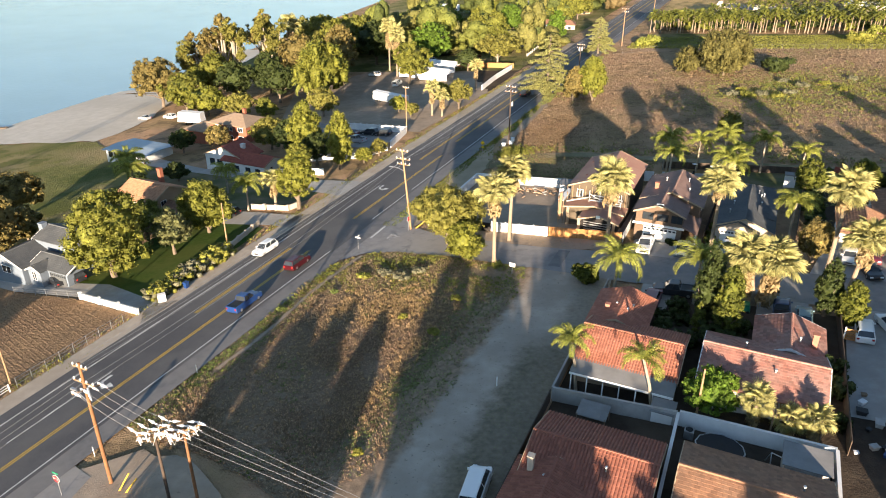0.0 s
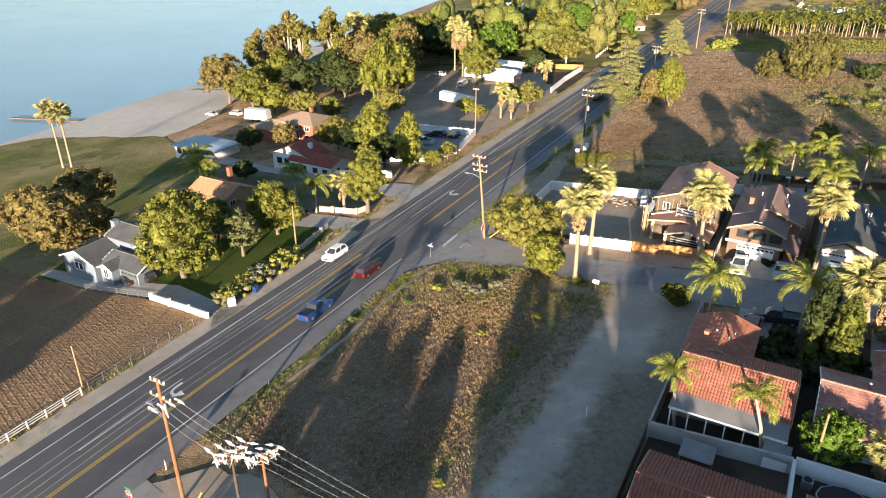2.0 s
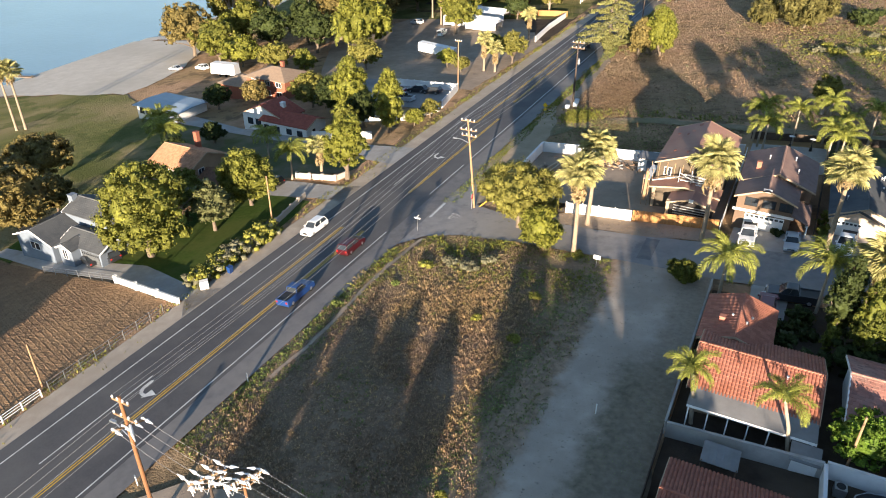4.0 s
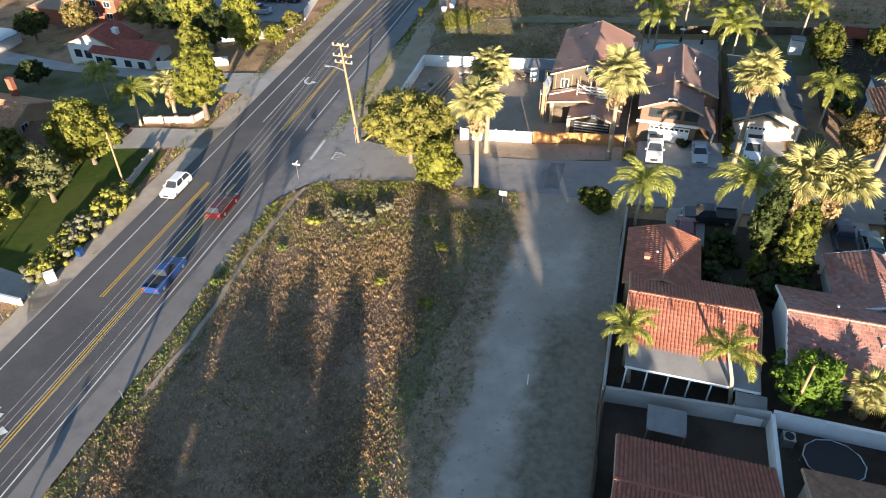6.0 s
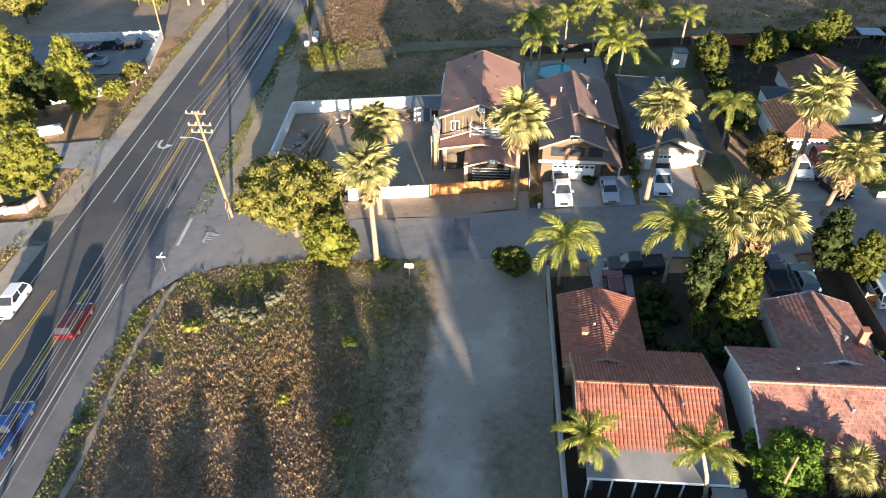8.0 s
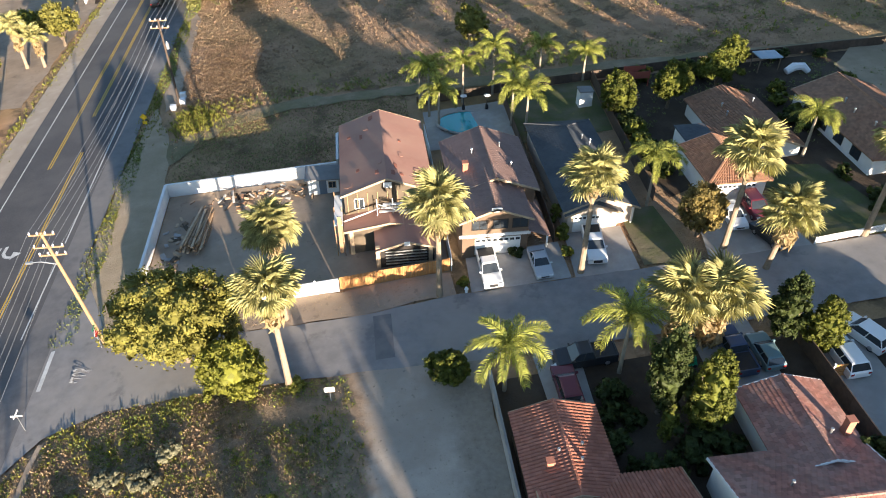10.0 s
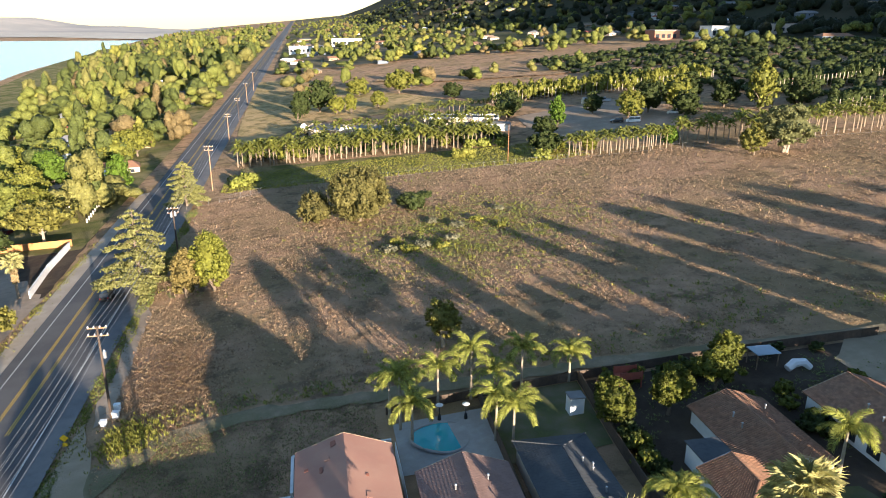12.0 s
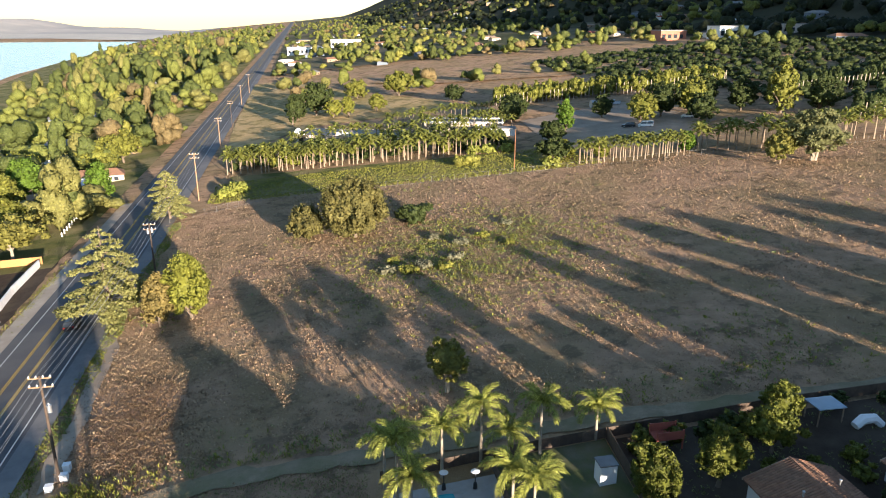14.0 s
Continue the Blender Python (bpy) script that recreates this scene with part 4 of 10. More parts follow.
def ridge_caps(p, q, r=0.13, step=0.4):
    g = Geo()
    p, q = Vector(p), Vector(q)
    if (q - p).length > 1e9:
        return g
    n = max(2, int((q - p).length / step))
    side = Vector((-(q - p).y, (q - p).x, 0)).normalized()
    up = Vector((0, 0, 1))
    rings = []
    for k in range(n):
        for u, sc in ((k, 1.15), (k + 0.97, 0.95)):
            c = p.lerp(q, min(1, u / n))
            rings.append([c - side * r * sc - up * 0.03, c - side * r * 0.6 * sc + up * r * 0.75 * sc, c + side * r * 0.6 * sc + up * r * 0.75 * sc, c + side * r * sc - up * 0.03])
    fs = []
    for k in range(len(rings) - 1):
        for m in range(3):
            fs.append((k * 4 + m, k * 4 + m + 1, k * 4 + m + 5, k * 4 + m + 4))
    return g.add([v for rg in rings for v in rg], fs)


def window_part(parent, x, y, z, w, h, face, frame_mat, deep=0.05, bars=1):
    """A framed window on a wall; face is the outward direction: -y, +y, -x, +x."""
    rz = {"-y": 0, "+x": 90, "+y": 180, "-x": -90}[face]
    m = pose(x, y, z, 0, 0, rz)
    g = Geo()
    t = 0.09
    for bx in ((-w / 2 - t, -deep, -t, w / 2 + t, 0.02, 0), (-w / 2 - t, -deep, h, w / 2 + t, 0.02, h + t), (-w / 2 - t, -deep, 0, -w / 2, 0.02, h), (w / 2, -deep, 0, w / 2 + t, 0.02, h)):
        g.box(*bx)
    for k in range(bars):
        c = -w / 2 + w * (k + 1) / (bars + 1)
        g.box(c - 0.03, -deep, 0, c + 0.03, 0.02, h)
    f = part("window", g, frame_mat, parent)
    f.matrix_basis = m
    p = Geo().box(-w / 2, -0.02, 0, w / 2, 0.015, h)
    part("pane", p, M["glass"], f)
    return f


def block(parent, x0, y0, x1, y1, wall_h, pitch, axis, wall_mat, roof_mat, style="plain", over=0.45, z=0.0, found=1.4, hip=(0, 0), fascia=None, thick=0.16):
    """A wing: hollow walls, gable ends, two roof slopes, ridge caps and fascia. Local coordinates of the parent."""
    t = 0.2
    for bx in ((x0, y0, x1, y0 + t), (x0, y1 - t, x1, y1), (x0, y0 + t, x0 + t, y1 - t), (x1 - t, y0 + t, x1, y1 - t)):
        part("wall", Geo().box(bx[0], bx[1], z - found, bx[2], bx[3], z + wall_h), M[wall_mat], parent)
    half = ((y1 - y0) if axis == "x" else (x1 - x0)) / 2
    rise = half * pitch
    zr = z + wall_h + rise
    drop = over * pitch
    cx, cy = (x0 + x1) / 2, (y0 + y1) / 2
    if axis == "x":
        if not hip[0]:
            part("gable", Geo().hexa([(x0, y0, z + wall_h), (x0 + t, y0, z + wall_h), (x0 + t, y1, z + wall_h), (x0, y1, z + wall_h)], [(x0, cy - 0.01, zr - 0.05), (x0 + t, cy - 0.01, zr - 0.05), (x0 + t, cy + 0.01, zr - 0.05), (x0, cy + 0.01, zr - 0.05)]), M[wall_mat], parent)
        if not hip[1]:
            part("gable", Geo().hexa([(x1 - t, y0, z + wall_h), (x1, y0, z + wall_h), (x1, y1, z + wall_h), (x1 - t, y1, z + wall_h)], [(x1 - t, cy - 0.01, zr - 0.05), (x1, cy - 0.01, zr - 0.05), (x1, cy + 0.01, zr - 0.05), (x1 - t, cy + 0.01, zr - 0.05)]), M[wall_mat], parent)
        ra, rb = x0 - over + hip[0] * (half + over), x1 + over - hip[1] * (half + over)
        e0, e1 = (ra, cy, zr + 0.06), (rb, cy, zr + 0.06)
        ze = z + wall_h - drop + 0.06
        slopes = [((x0 - over, y0 - over, ze), (x1 + over, y0 - over, ze), e1, e0), ((x1 + over, y1 + over, ze), (x0 - over, y1 + over, ze), e0, e1)]
        if hip[0]:
            slopes.append(((x0 - over, y1 + over, ze), (x0 - over, y0 - over, ze), e0, e0))
        if hip[1]:
            slopes.append(((x1 + over, y0 - over, ze), (x1 + over, y1 + over, ze), e1, e1))
    else:
        if not hip[0]:
            part("gable", Geo().hexa([(x0, y0, z + wall_h), (x1, y0, z + wall_h), (x1, y0 + t, z + wall_h), (x0, y0 + t, z + wall_h)], [(cx - 0.01, y0, zr - 0.05), (cx + 0.01, y0, zr - 0.05), (cx + 0.01, y0 + t, zr - 0.05), (cx - 0.01, y0 + t, zr - 0.05)]), M[wall_mat], parent)
        if not hip[1]:
            part("gable", Geo().hexa([(x0, y1 - t, z + wall_h), (x1, y1 - t, z + wall_h), (x1, y1, z + wall_h), (x0, y1, z + wall_h)], [(cx - 0.01, y1 - t, zr - 0.05), (cx + 0.01, y1 - t, zr - 0.05), (cx + 0.01, y1, zr - 0.05), (cx - 0.01, y1, zr - 0.05)]), M[wall_mat], parent)
        ra, rb = y0 - over + hip[0] * (half + over), y1 + over - hip[1] * (half + over)
        e0, e1 = (cx, ra, zr + 0.06), (cx, rb, zr + 0.06)
        ze = z + wall_h - drop + 0.06
        slopes = [((x0 - over, y1 + over, ze), (x0 - over, y0 - over, ze), e0, e1), ((x1 + over, y0 - over, ze), (x1 + over, y1 + over, ze), e1, e0)]
        if hip[0]:
            slopes.append(((x0 - over, y0 - over, ze), (x1 + over, y0 - over, ze), e0, e0))
        if hip[1]:
            slopes.append(((x1 + over, y1 + over, ze), (x0 - over, y1 + over, ze), e1, e1))
    for s in slopes:
        add_slope(parent, roof_mat, *s, style, thick)
    if style in ("barrel", "flat"):
        part("ridge", ridge_caps(e0, e1), M[roof_mat], parent)
        for s in slopes[2:]:
            part("hip_ridge", ridge_caps(s[0], s[2]), M[roof_mat], parent)
            part("hip_ridge", ridge_caps(s[1], s[2]), M[roof_mat], parent)
    if fascia:
        if axis == "x":
            for x in [x for x, k in ((x0 - over, hip[0]), (x1 + over, hip[1])) if not k]:
                for ye in (y0 - over, y1 + over):
                    part("fascia", Geo().hexa([(x - 0.05, ye, ze - 0.22), (x + 0.05, ye, ze - 0.22), (x + 0.05, cy, zr - 0.16), (x - 0.05, cy, zr - 0.16)], [(x - 0.05, ye, ze + 0.02), (x + 0.05, ye, ze + 0.02), (x + 0.05, cy, zr + 0.08), (x - 0.05, cy, zr + 0.08)]), M[fascia], parent)
        else:
            for y in [y for y, k in ((y0 - over, hip[0]), (y1 + over, hip[1])) if not k]:
                for xe in (x0 - over, x1 + over):
                    part("fascia", Geo().hexa([(xe, y - 0.05, ze - 0.22), (xe, y + 0.05, ze - 0.22), (cx, y + 0.05, zr - 0.16), (cx, y - 0.05, zr - 0.16)], [(xe, y - 0.05, ze + 0.02), (xe, y + 0.05, ze + 0.02), (cx, y + 0.05, zr + 0.08), (cx, y - 0.05, zr + 0.08)]), M[fascia], parent)
    return zr


def garage_door(parent, x, y, z, w, h, cols=4, rows=4, material="trim_white", name="garage_door"):
    d = part(name, Geo().box(x - w / 2, y - 0.06, z, x + w / 2, y + 0.02, z + h), M[material], parent, "white sectional garage door")
    for i in range(cols):
        for k in range(rows - 1):
            part("panel", Geo().box(x - w / 2 + w * i / cols + 0.08, y - 0.085, z + h * k / rows + 0.06, x - w / 2 + w * (i + 1) / cols - 0.08, y - 0.06, z + h * (k + 1) / rows - 0.06), M[material], d)
    if rows > 3:
        for i in range(cols * 2):
            p = Geo().box(x - w / 2 + w * (i + 0.15) / (cols * 2), y - 0.085, z + h * 0.8, x - w / 2 + w * (i + 0.85) / (cols * 2), y - 0.055, z + h * 0.93)
            part("pane", p, M["glass"], d)
    return d


def chimney(parent, x, y, z0, z1, s, material, name="chimney"):
    g = Geo().box(x - s / 2, y - s / 2, z0, x + s / 2, y + s / 2, z1)
    g.box(x - s / 2 - 0.06, y - s / 2 - 0.06, z1, x + s / 2 + 0.06, y + s / 2 + 0.06, z1 + 0.1)
    part(name, g, M[material], parent)


def vents(parent, places):
    for x, y, z in places:
        g = Geo().tube([(x, y, z - 0.15), (x, y, z + 0.4)], [0.09, 0.09], 7)
        g.tube([(x, y, z + 0.36), (x, y, z + 0.46)], [0.15, 0.12], 7)
        part("roof_vent", g, M["galv"], parent)


def boards(parent, p, q, h, bw, material, name="board", base=0.05, lean=0.03, thick=0.03, seed=1, gap=0.012):
    """A run of upright boards from p to q (plan), each its own mesh-sharing object."""
    rnd = random.Random(seed)
    me = Geo().box(-bw / 2 + gap, -thick / 2, 0, bw / 2 - gap, thick / 2, h).mesh(name)
    me.materials.append(M[material])
    n = max(1, int(math.hypot(q[0] - p[0], q[1] - p[1]) / bw))
    az = math.degrees(math.atan2(q[1] - p[1], q[0] - p[0]))
    o = parent.matrix_basis.translation
    for k in range(n):
        t = (k + 0.5) / n
        x, y = p[0] + (q[0] - p[0]) * t, p[1] + (q[1] - p[1]) * t
        ob = new(name, me)
        ob.parent = parent
        ob.matrix_basis = pose(x - o.x, y - o.y, G(x, y) - o.z + base + rnd.uniform(-lean, lean), 0, rnd.uniform(-0.6, 0.6), az)


def wall_run(name, pts, h, thick, material, label, category="wall", cap=0.06, panel=2.4, pillar=0.0, step=False, kind=""):
    """A block wall or panel fence along a line of plan points: panels, caps and pillars follow the slope."""
    o = Vector((pts[0][0], pts[0][1], G(*pts[0])))
    e = thing(name, label, category, Matrix.Translation(o), kind=kind)
    for p, q in zip(pts[:-1], pts[1:]):
        ln = math.hypot(q[0] - p[0], q[1] - p[1])
        n = max(1, round(ln / panel))
        d = Vector((q[0] - p[0], q[1] - p[1], 0)) / ln
        s = Vector((-d.y, d.x, 0)) * thick / 2
        for k in range(n):
            a, b = [Vector((p[0] + (q[0] - p[0]) * u / n, p[1] + (q[1] - p[1]) * u / n, 0)) for u in (k, k + 1)]
            za, zb = G(a.x, a.y), G(b.x, b.y)
            ta, tb = (za + h, zb + h) if not step else (max(za, zb) + h,) * 2
            off = Vector((-o.x, -o.y, 0))
            low = [a - s, b - s, b + s, a + s]
            zs0, zs1 = [za - 0.3, zb - 0.3, zb - 0.3, za - 0.3], [ta, tb, tb, ta]
            g = Geo().hexa([v + off + Vector((0, 0, z - o.z)) for v, z in zip(low, zs0)], [v + off + Vector((0, 0, z - o.z)) for v, z in zip(low, zs1)])
            part("panel", g, M[material], e)
            if cap:
                s2 = s * 1.5
                low = [a - s2, b - s2, b + s2, a + s2]
                g = Geo().hexa([v + off + Vector((0, 0, z - o.z)) for v, z in zip(low, zs1)], [v + off + Vector((0, 0, z - o.z + cap)) for v, z in zip(low, zs1)])
                part("cap", g, M[material], e)
            if pillar:
                g = Geo().box(a.x - o.x - pillar / 2, a.y - o.y - pillar / 2, za - o.z - 0.3, a.x - o.x + pillar / 2, a.y - o.y + pillar / 2, za - o.z + h + 0.25)
                part("pillar", g, M[material], e)
    return e


def rail_fence(name, pts, h, material, label, post=0.1, space=2.5, rails=(0.45, 0.95), category="fence", top=False, slat=0.0):
    """Posts and rails along a line; slat: width of upright pickets."""
    o = Vector((pts[0][0], pts[0][1], G(*pts[0])))
    e = thing(name, label, category, Matrix.Translation(o))
    pm = Geo().box(-post / 2, -post / 2, -0.3, post / 2, post / 2, h).mesh("post")
    pm.materials.append(M[material])
    for p, q in zip(pts[:-1], pts[1:]):
        ln = math.hypot(q[0] - p[0], q[1] - p[1])
        n = max(1, round(ln / space))
        for k in range(n + 1):
            x, y = p[0] + (q[0] - p[0]) * k / n, p[1] + (q[1] - p[1]) * k / n
            ob = new("post", pm)
            ob.parent = e
            ob.matrix_basis = pose(x - o.x, y - o.y, G(x, y) - o.z)
        for r in rails:
            g = Geo().tube([(p[0] - o.x, p[1] - o.y, G(*p) - o.z + h * r), (q[0] - o.x, q[1] - o.y, G(*q) - o.z + h * r)], post * 0.36, 4)
            part("rail", g, M[material], e)
        if slat:
            boards(e, p, q, h * 0.9, slat, material, "slat", 0.08, 0.01, 0.03, 3, slat * 0.2)
    return e


# ---- vehicles ----
def wheel(parent, x, y, r, w):
    g = Geo().tube([(x, y - w / 2, r), (x, y + w / 2, r)], r, 14)
    t = part("wheel", g, M["rubber"], parent)
    side = 1 if y > 0 else -1
    part("rim", Geo().tube([(x, y + side * (w / 2 - 0.02), r), (x, y + side * (w / 2 + 0.015), r)], r * 0.62, 10), M["rim"], t)


def car(x, y, heading, kind, colour, label, name=None, lift=0.08, category="car", group="", slope=True):
    """A car: shaped body, cabin with glass, wheels, lamps. heading: degrees of the nose from +y, leftwards."""
    p = paint = M["car_" + colour]
    spec = {"sedan": (4.7, 1.82, 0.92, 1.44, 0.52), "suv": (4.8, 1.92, 1.08, 1.72, 0.58), "pickup": (5.7, 1.98, 1.12, 1.86, 0.62), "van": (5.2, 1.98, 1.15, 2.0, 0.60), "hatch": (4.2, 1.78, 0.95, 1.5, 0.52)}[kind]
    ln, w, belt, top, _ = spec
    zs = [G(x + dx, y + dy) for dx, dy in ((0, 1), (0, -1), (1, 0), (-1, 0))]
    tx, ty = math.degrees(math.atan((zs[0] - zs[1]) / 2)), -math.degrees(math.atan((zs[2] - zs[3]) / 2))
    e = thing(name or {"pickup": "pickup_truck", "suv": "suv", "van": "van"}.get(kind, "car"), label, category, pose(x, y, G(x, y) + lift, tx, ty, 0) @ pose(0, 0, 0, 0, 0, heading + 90), group)
    h = w / 2
    clr, nose, tail = 0.28, ln / 2, -ln / 2
    b = Geo()
    hood = belt - 0.08
    prof = [(tail, clr + 0.15), (tail + 0.08, clr), (nose - 0.1, clr), (nose, clr + 0.18), (nose - 0.04, hood - 0.18), (nose - 0.35, hood), (nose - 1.25, belt), (tail + 0.12, belt), (tail, belt - 0.12)]
    n = len(prof)
    ring = lambda yy, sc: [(px * sc, yy, pz if pz < belt - 0.3 else pz - (1 - sc) * 0.6) for px, pz in prof]
    pts = ring(-h, 0.975) + ring(-h + 0.12, 1.0) + ring(h - 0.12, 1.0) + ring(h, 0.975)
    faces = [tuple(range(n)), tuple(range(3 * n, 4 * n))[::-1]]
    for r in range(3):
        for i in range(n):
            j = (i + 1) % n
            faces.append((r * n + i, (r + 1) * n + i, (r + 1) * n + j, r * n + j))
    b.add(pts, faces)
    body = part("body", b, paint, e)
    if kind == "pickup":
        c0, c1, r0, r1 = nose - 1.45, -0.75, nose - 2.25, -0.55
    elif kind == "sedan":
        c0, c1, r0, r1 = nose - 1.35, tail + 0.75, nose - 2.15, tail + 1.55
    elif kind == "van":
        c0, c1, r0, r1 = nose - 0.75, tail + 0.06, nose - 1.45, tail + 0.15
    else:
        c0, c1, r0, r1 = nose - 1.3, tail + 0.1, nose - 2.1, tail + 0.5
    gl = Geo().hexa([(c1, -h + 0.08, belt - 0.03), (c0, -h + 0.08, belt - 0.03), (c0, h - 0.08, belt - 0.03), (c1, h - 0.08, belt - 0.03)],
                    [(r1, -h + 0.26, top - 0.05), (r0, -h + 0.26, top - 0.05), (r0, h - 0.26, top - 0.05), (r1, h - 0.26, top - 0.05)])
    part("cabin_glass", gl, M["glass"], e)
    rf = Geo().hexa([(r1 - 0.06, -h + 0.23, top - 0.07), (r0 + 0.08, -h + 0.23, top - 0.07), (r0 + 0.08, h - 0.23, top - 0.07), (r1 - 0.06, h - 0.23, top - 0.07)],
                    [(r1 + 0.1, -h + 0.32, top), (r0 - 0.12, -h + 0.32, top), (r0 - 0.12, h - 0.32, top), (r1 + 0.1, h - 0.32, top)])
    part("roof", rf, paint, e)
    for s in (-1, 1):
        for xa, xb in ((c0, r0), (c1, r1), ((c0 + c1) / 2, (r0 + r1) / 2)):
            part("pillar", Geo().tube([(xa, s * (h - 0.075), belt - 0.03), (xb, s * (h - 0.25), top - 0.05)], 0.045, 4), paint, e)
        for xx in (nose - 0.95, tail + 1.0):
            wheel(e, xx, s * (h - 0.13), 0.34 if kind in ("sedan", "hatch") else 0.38, 0.24)
        part("headlight", Geo().box(nose - 0.22, s * (h - 0.3) - 0.2, hood - 0.28, nose - 0.01, s * (h - 0.3) + 0.2, hood - 0.12), M["head"], e)
        part("tail_light", Geo().box(tail - 0.02, s * (h - 0.22) - 0.13, belt - 0.35, tail + 0.06, s * (h - 0.22) + 0.13, belt - 0.12), M["tail"], e)
        part("mirror", Geo().box(c0 - 0.32, s * (h + 0.08) - 0.1, belt + 0.02, c0 - 0.16, s * (h + 0.08) + 0.1, belt + 0.2), paint, e)
    part("grille", Geo().box(nose - 0.05, -h * 0.45, clr + 0.22, nose + 0.012, h * 0.45, hood - 0.22), M["plastic_black"], e)
    if kind == "pickup":
        part("bed_liner", Geo().box(tail + 0.14, -h + 0.14, belt - 0.02, -0.85, h - 0.14, belt + 0.015), M["plastic_black"], e, "dark open truck bed")
        for s in (-1, 1):
            part("bed_rail", Geo().box(tail + 0.04, s * (h - 0.09) - 0.06, belt - 0.05, -0.8, s * (h - 0.09) + 0.06, belt + 0.1), paint, e)
        part("tailgate", Geo().box(tail - 0.01, -h + 0.1, belt - 0.45, tail + 0.1, h - 0.1, belt + 0.1), paint, e)
    return e

# ---- trees and palms by the side street ----
fan_palm(-33.0, 89.2, 14.0, (-0.2, 0), 1.52, 11, 1.0)
fan_palm(-33.8, 98.0, 14.0, (0.2, 0), 1.46, 12, 0.8)
fan_palm(-18.1, 98.0, 13.9, (-0.2, 0), 1.59, 13, 0.9)
fan_palm(-3.5, 98.1, 14.0, (0, 0), 1.40, 14, 0.25)
fan_palm(11.6, 98.4, 14.0, (0.1, 0), 1.52, 15, 0.5)
fan_palm(14.2, 94.5, 9.2, (0.7, 0), 1.52, 16, 1.0)
fan_palm(25.8, 97.0, 13.6, (0, 0), 1.52, 17, 0.8)
fan_palm(3.2, 86.4, 9.0, (-1.6, 0), 1.65, 18, 2.2, "fan palm with a thick ragged tan skirt")
fan_palm(4.4, 86.2, 8.8, (0.1, 0), 1.65, 19, 2.2, "fan palm with a thick ragged tan skirt")
queen_palm(-14.0, 84.8, 6.6, 1.2, 21, n=14)
queen_palm(-3.8, 84.7, 7.6, 1.2, 22, n=14)
queen_palm(-13.0, 62.2, 7.0, 0.82, 23, lean=(-0.9, 0), n=15)
queen_palm(-4.8, 61.2, 6.8, 0.82, 24, n=14, lean=(-1.6, 0))
fan_palm(4.5, 61.9, 4.4, (0, 0), 0.98, 25, 1.6, "short fan palm with a long tan skirt", "short fan palms", 30, 0.22)
fan_palm(7.7, 61.6, 3.0, (0, 0), 0.92, 26, 0.8, "short fan palm beside the tiled house", "short fan palms", 30, 0.22)
fan_palm(9.8, 61.5, 3.6, (0, 0), 0.92, 27, 1.4, "short fan palm with a long tan skirt", "short fan palms", 30, 0.22)
tree("pepper_tree", -43.0, 94.4, 9.8, 12.4, "leaf_olive", 2.4, 9500, 0.22, 33, "spreading olive-green tree by the street corner", clumps=34, gap=0.25)
tree("round_tree", -38.0, 89.4, 6.4, 6.4, "leaf_yellow", 0.5, 6000, 0.19, 32, "rounded olive-green tree beside the vacant lot", clumps=30, gap=0.0)
tree("clipped_bush", -18.6, 87.2, 2.7, 4.0, "leaf_cypress", 0.1, 5000, 0.12, 33, "round clipped dark green bush", "bush", gap=0, heart=0.8, clumps=40)
tree("cypress", 0.4, 77.6, 9.8, 4.2, "leaf_cypress", 0.3, 6500, 0.17, 34, "dense columnar cypress lit yellow-green", columnar=True, clumps=64, gap=0)
tree("cypress", -2.0, 80.0, 10.4, 4.6, "leaf_dark", 0.4, 4500, 0.18, 35, "dense dark green columnar cypress", columnar=True, clumps=50, gap=0)
tree("cypress", -2.6, 77.2, 4.6, 1.8, "leaf_cypress", 0.3, 1500, 0.16, 39, "small yellow-green columnar cypress", columnar=True, clumps=20, gap=0)
tree("cypress", 10.9, 85.7, 8.0, 3.8, "leaf_dark", 0.3, 4500, 0.2, 36, "dense dark rounded conifer by the street", columnar=True, clumps=30, gap=0)
tree("cypress", 13.4, 83.8, 6.4, 3.8, "leaf_cypress", 0.3, 4000, 0.2, 37, "dense rounded conifer by the driveway", columnar=True, clumps=30, gap=0)
tree("citrus_tree", 0.5, 62.8, 5.2, 5.6, "leaf_bright", 1.0, 4200, 0.2, 38, "bushy bright green tree behind the white wall", clumps=28, gap=0)
for i, (x, y, h, w) in enumerate(((-6.5, 77, 1.6, 2.6), (-4.5, 79.5, 1.2, 2.2), (-3.6, 74.4, 2.4, 3.4), (-1.4, 75.4, 2.8, 3.6), (-6.8, 79.8, 1.2, 2.4), (1.6, 75.6, 2.2, 3.0), (2.2, 79.4, 1.8, 2.6), (-5.4, 81.6, 2.2, 3.2), (11.8, 73, 2.2, 2.6), (12.0, 69, 2.4, 2.6), (-5.6, 74.6, 1.8, 2), (12, 64, 1.5, 2))):
    shrub("garden_bush", x, y, h, w, "leaf_dark", 700, 0.14, 40 + i, "dark green garden bush", group="garden bushes")

# ---- the tiled houses along the lane ----
A = thing("house", "single-storey house with orange barrel-tile roof and side wing", "house", Matrix.Translation((-8.5, 68.5, -1.75)))
block(A, -5.2, -4.6, 5.1, 4.6, 2.55, 0.33, "x", "stucco_tan", "tile_orange", "barrel", fascia="trim_tan")
block(A, -5.8, 3.5, 0.4, 11.2, 2.5, 0.33, "y", "stucco_tan", "tile_orange", "barrel", fascia="trim_tan", z=0.02)
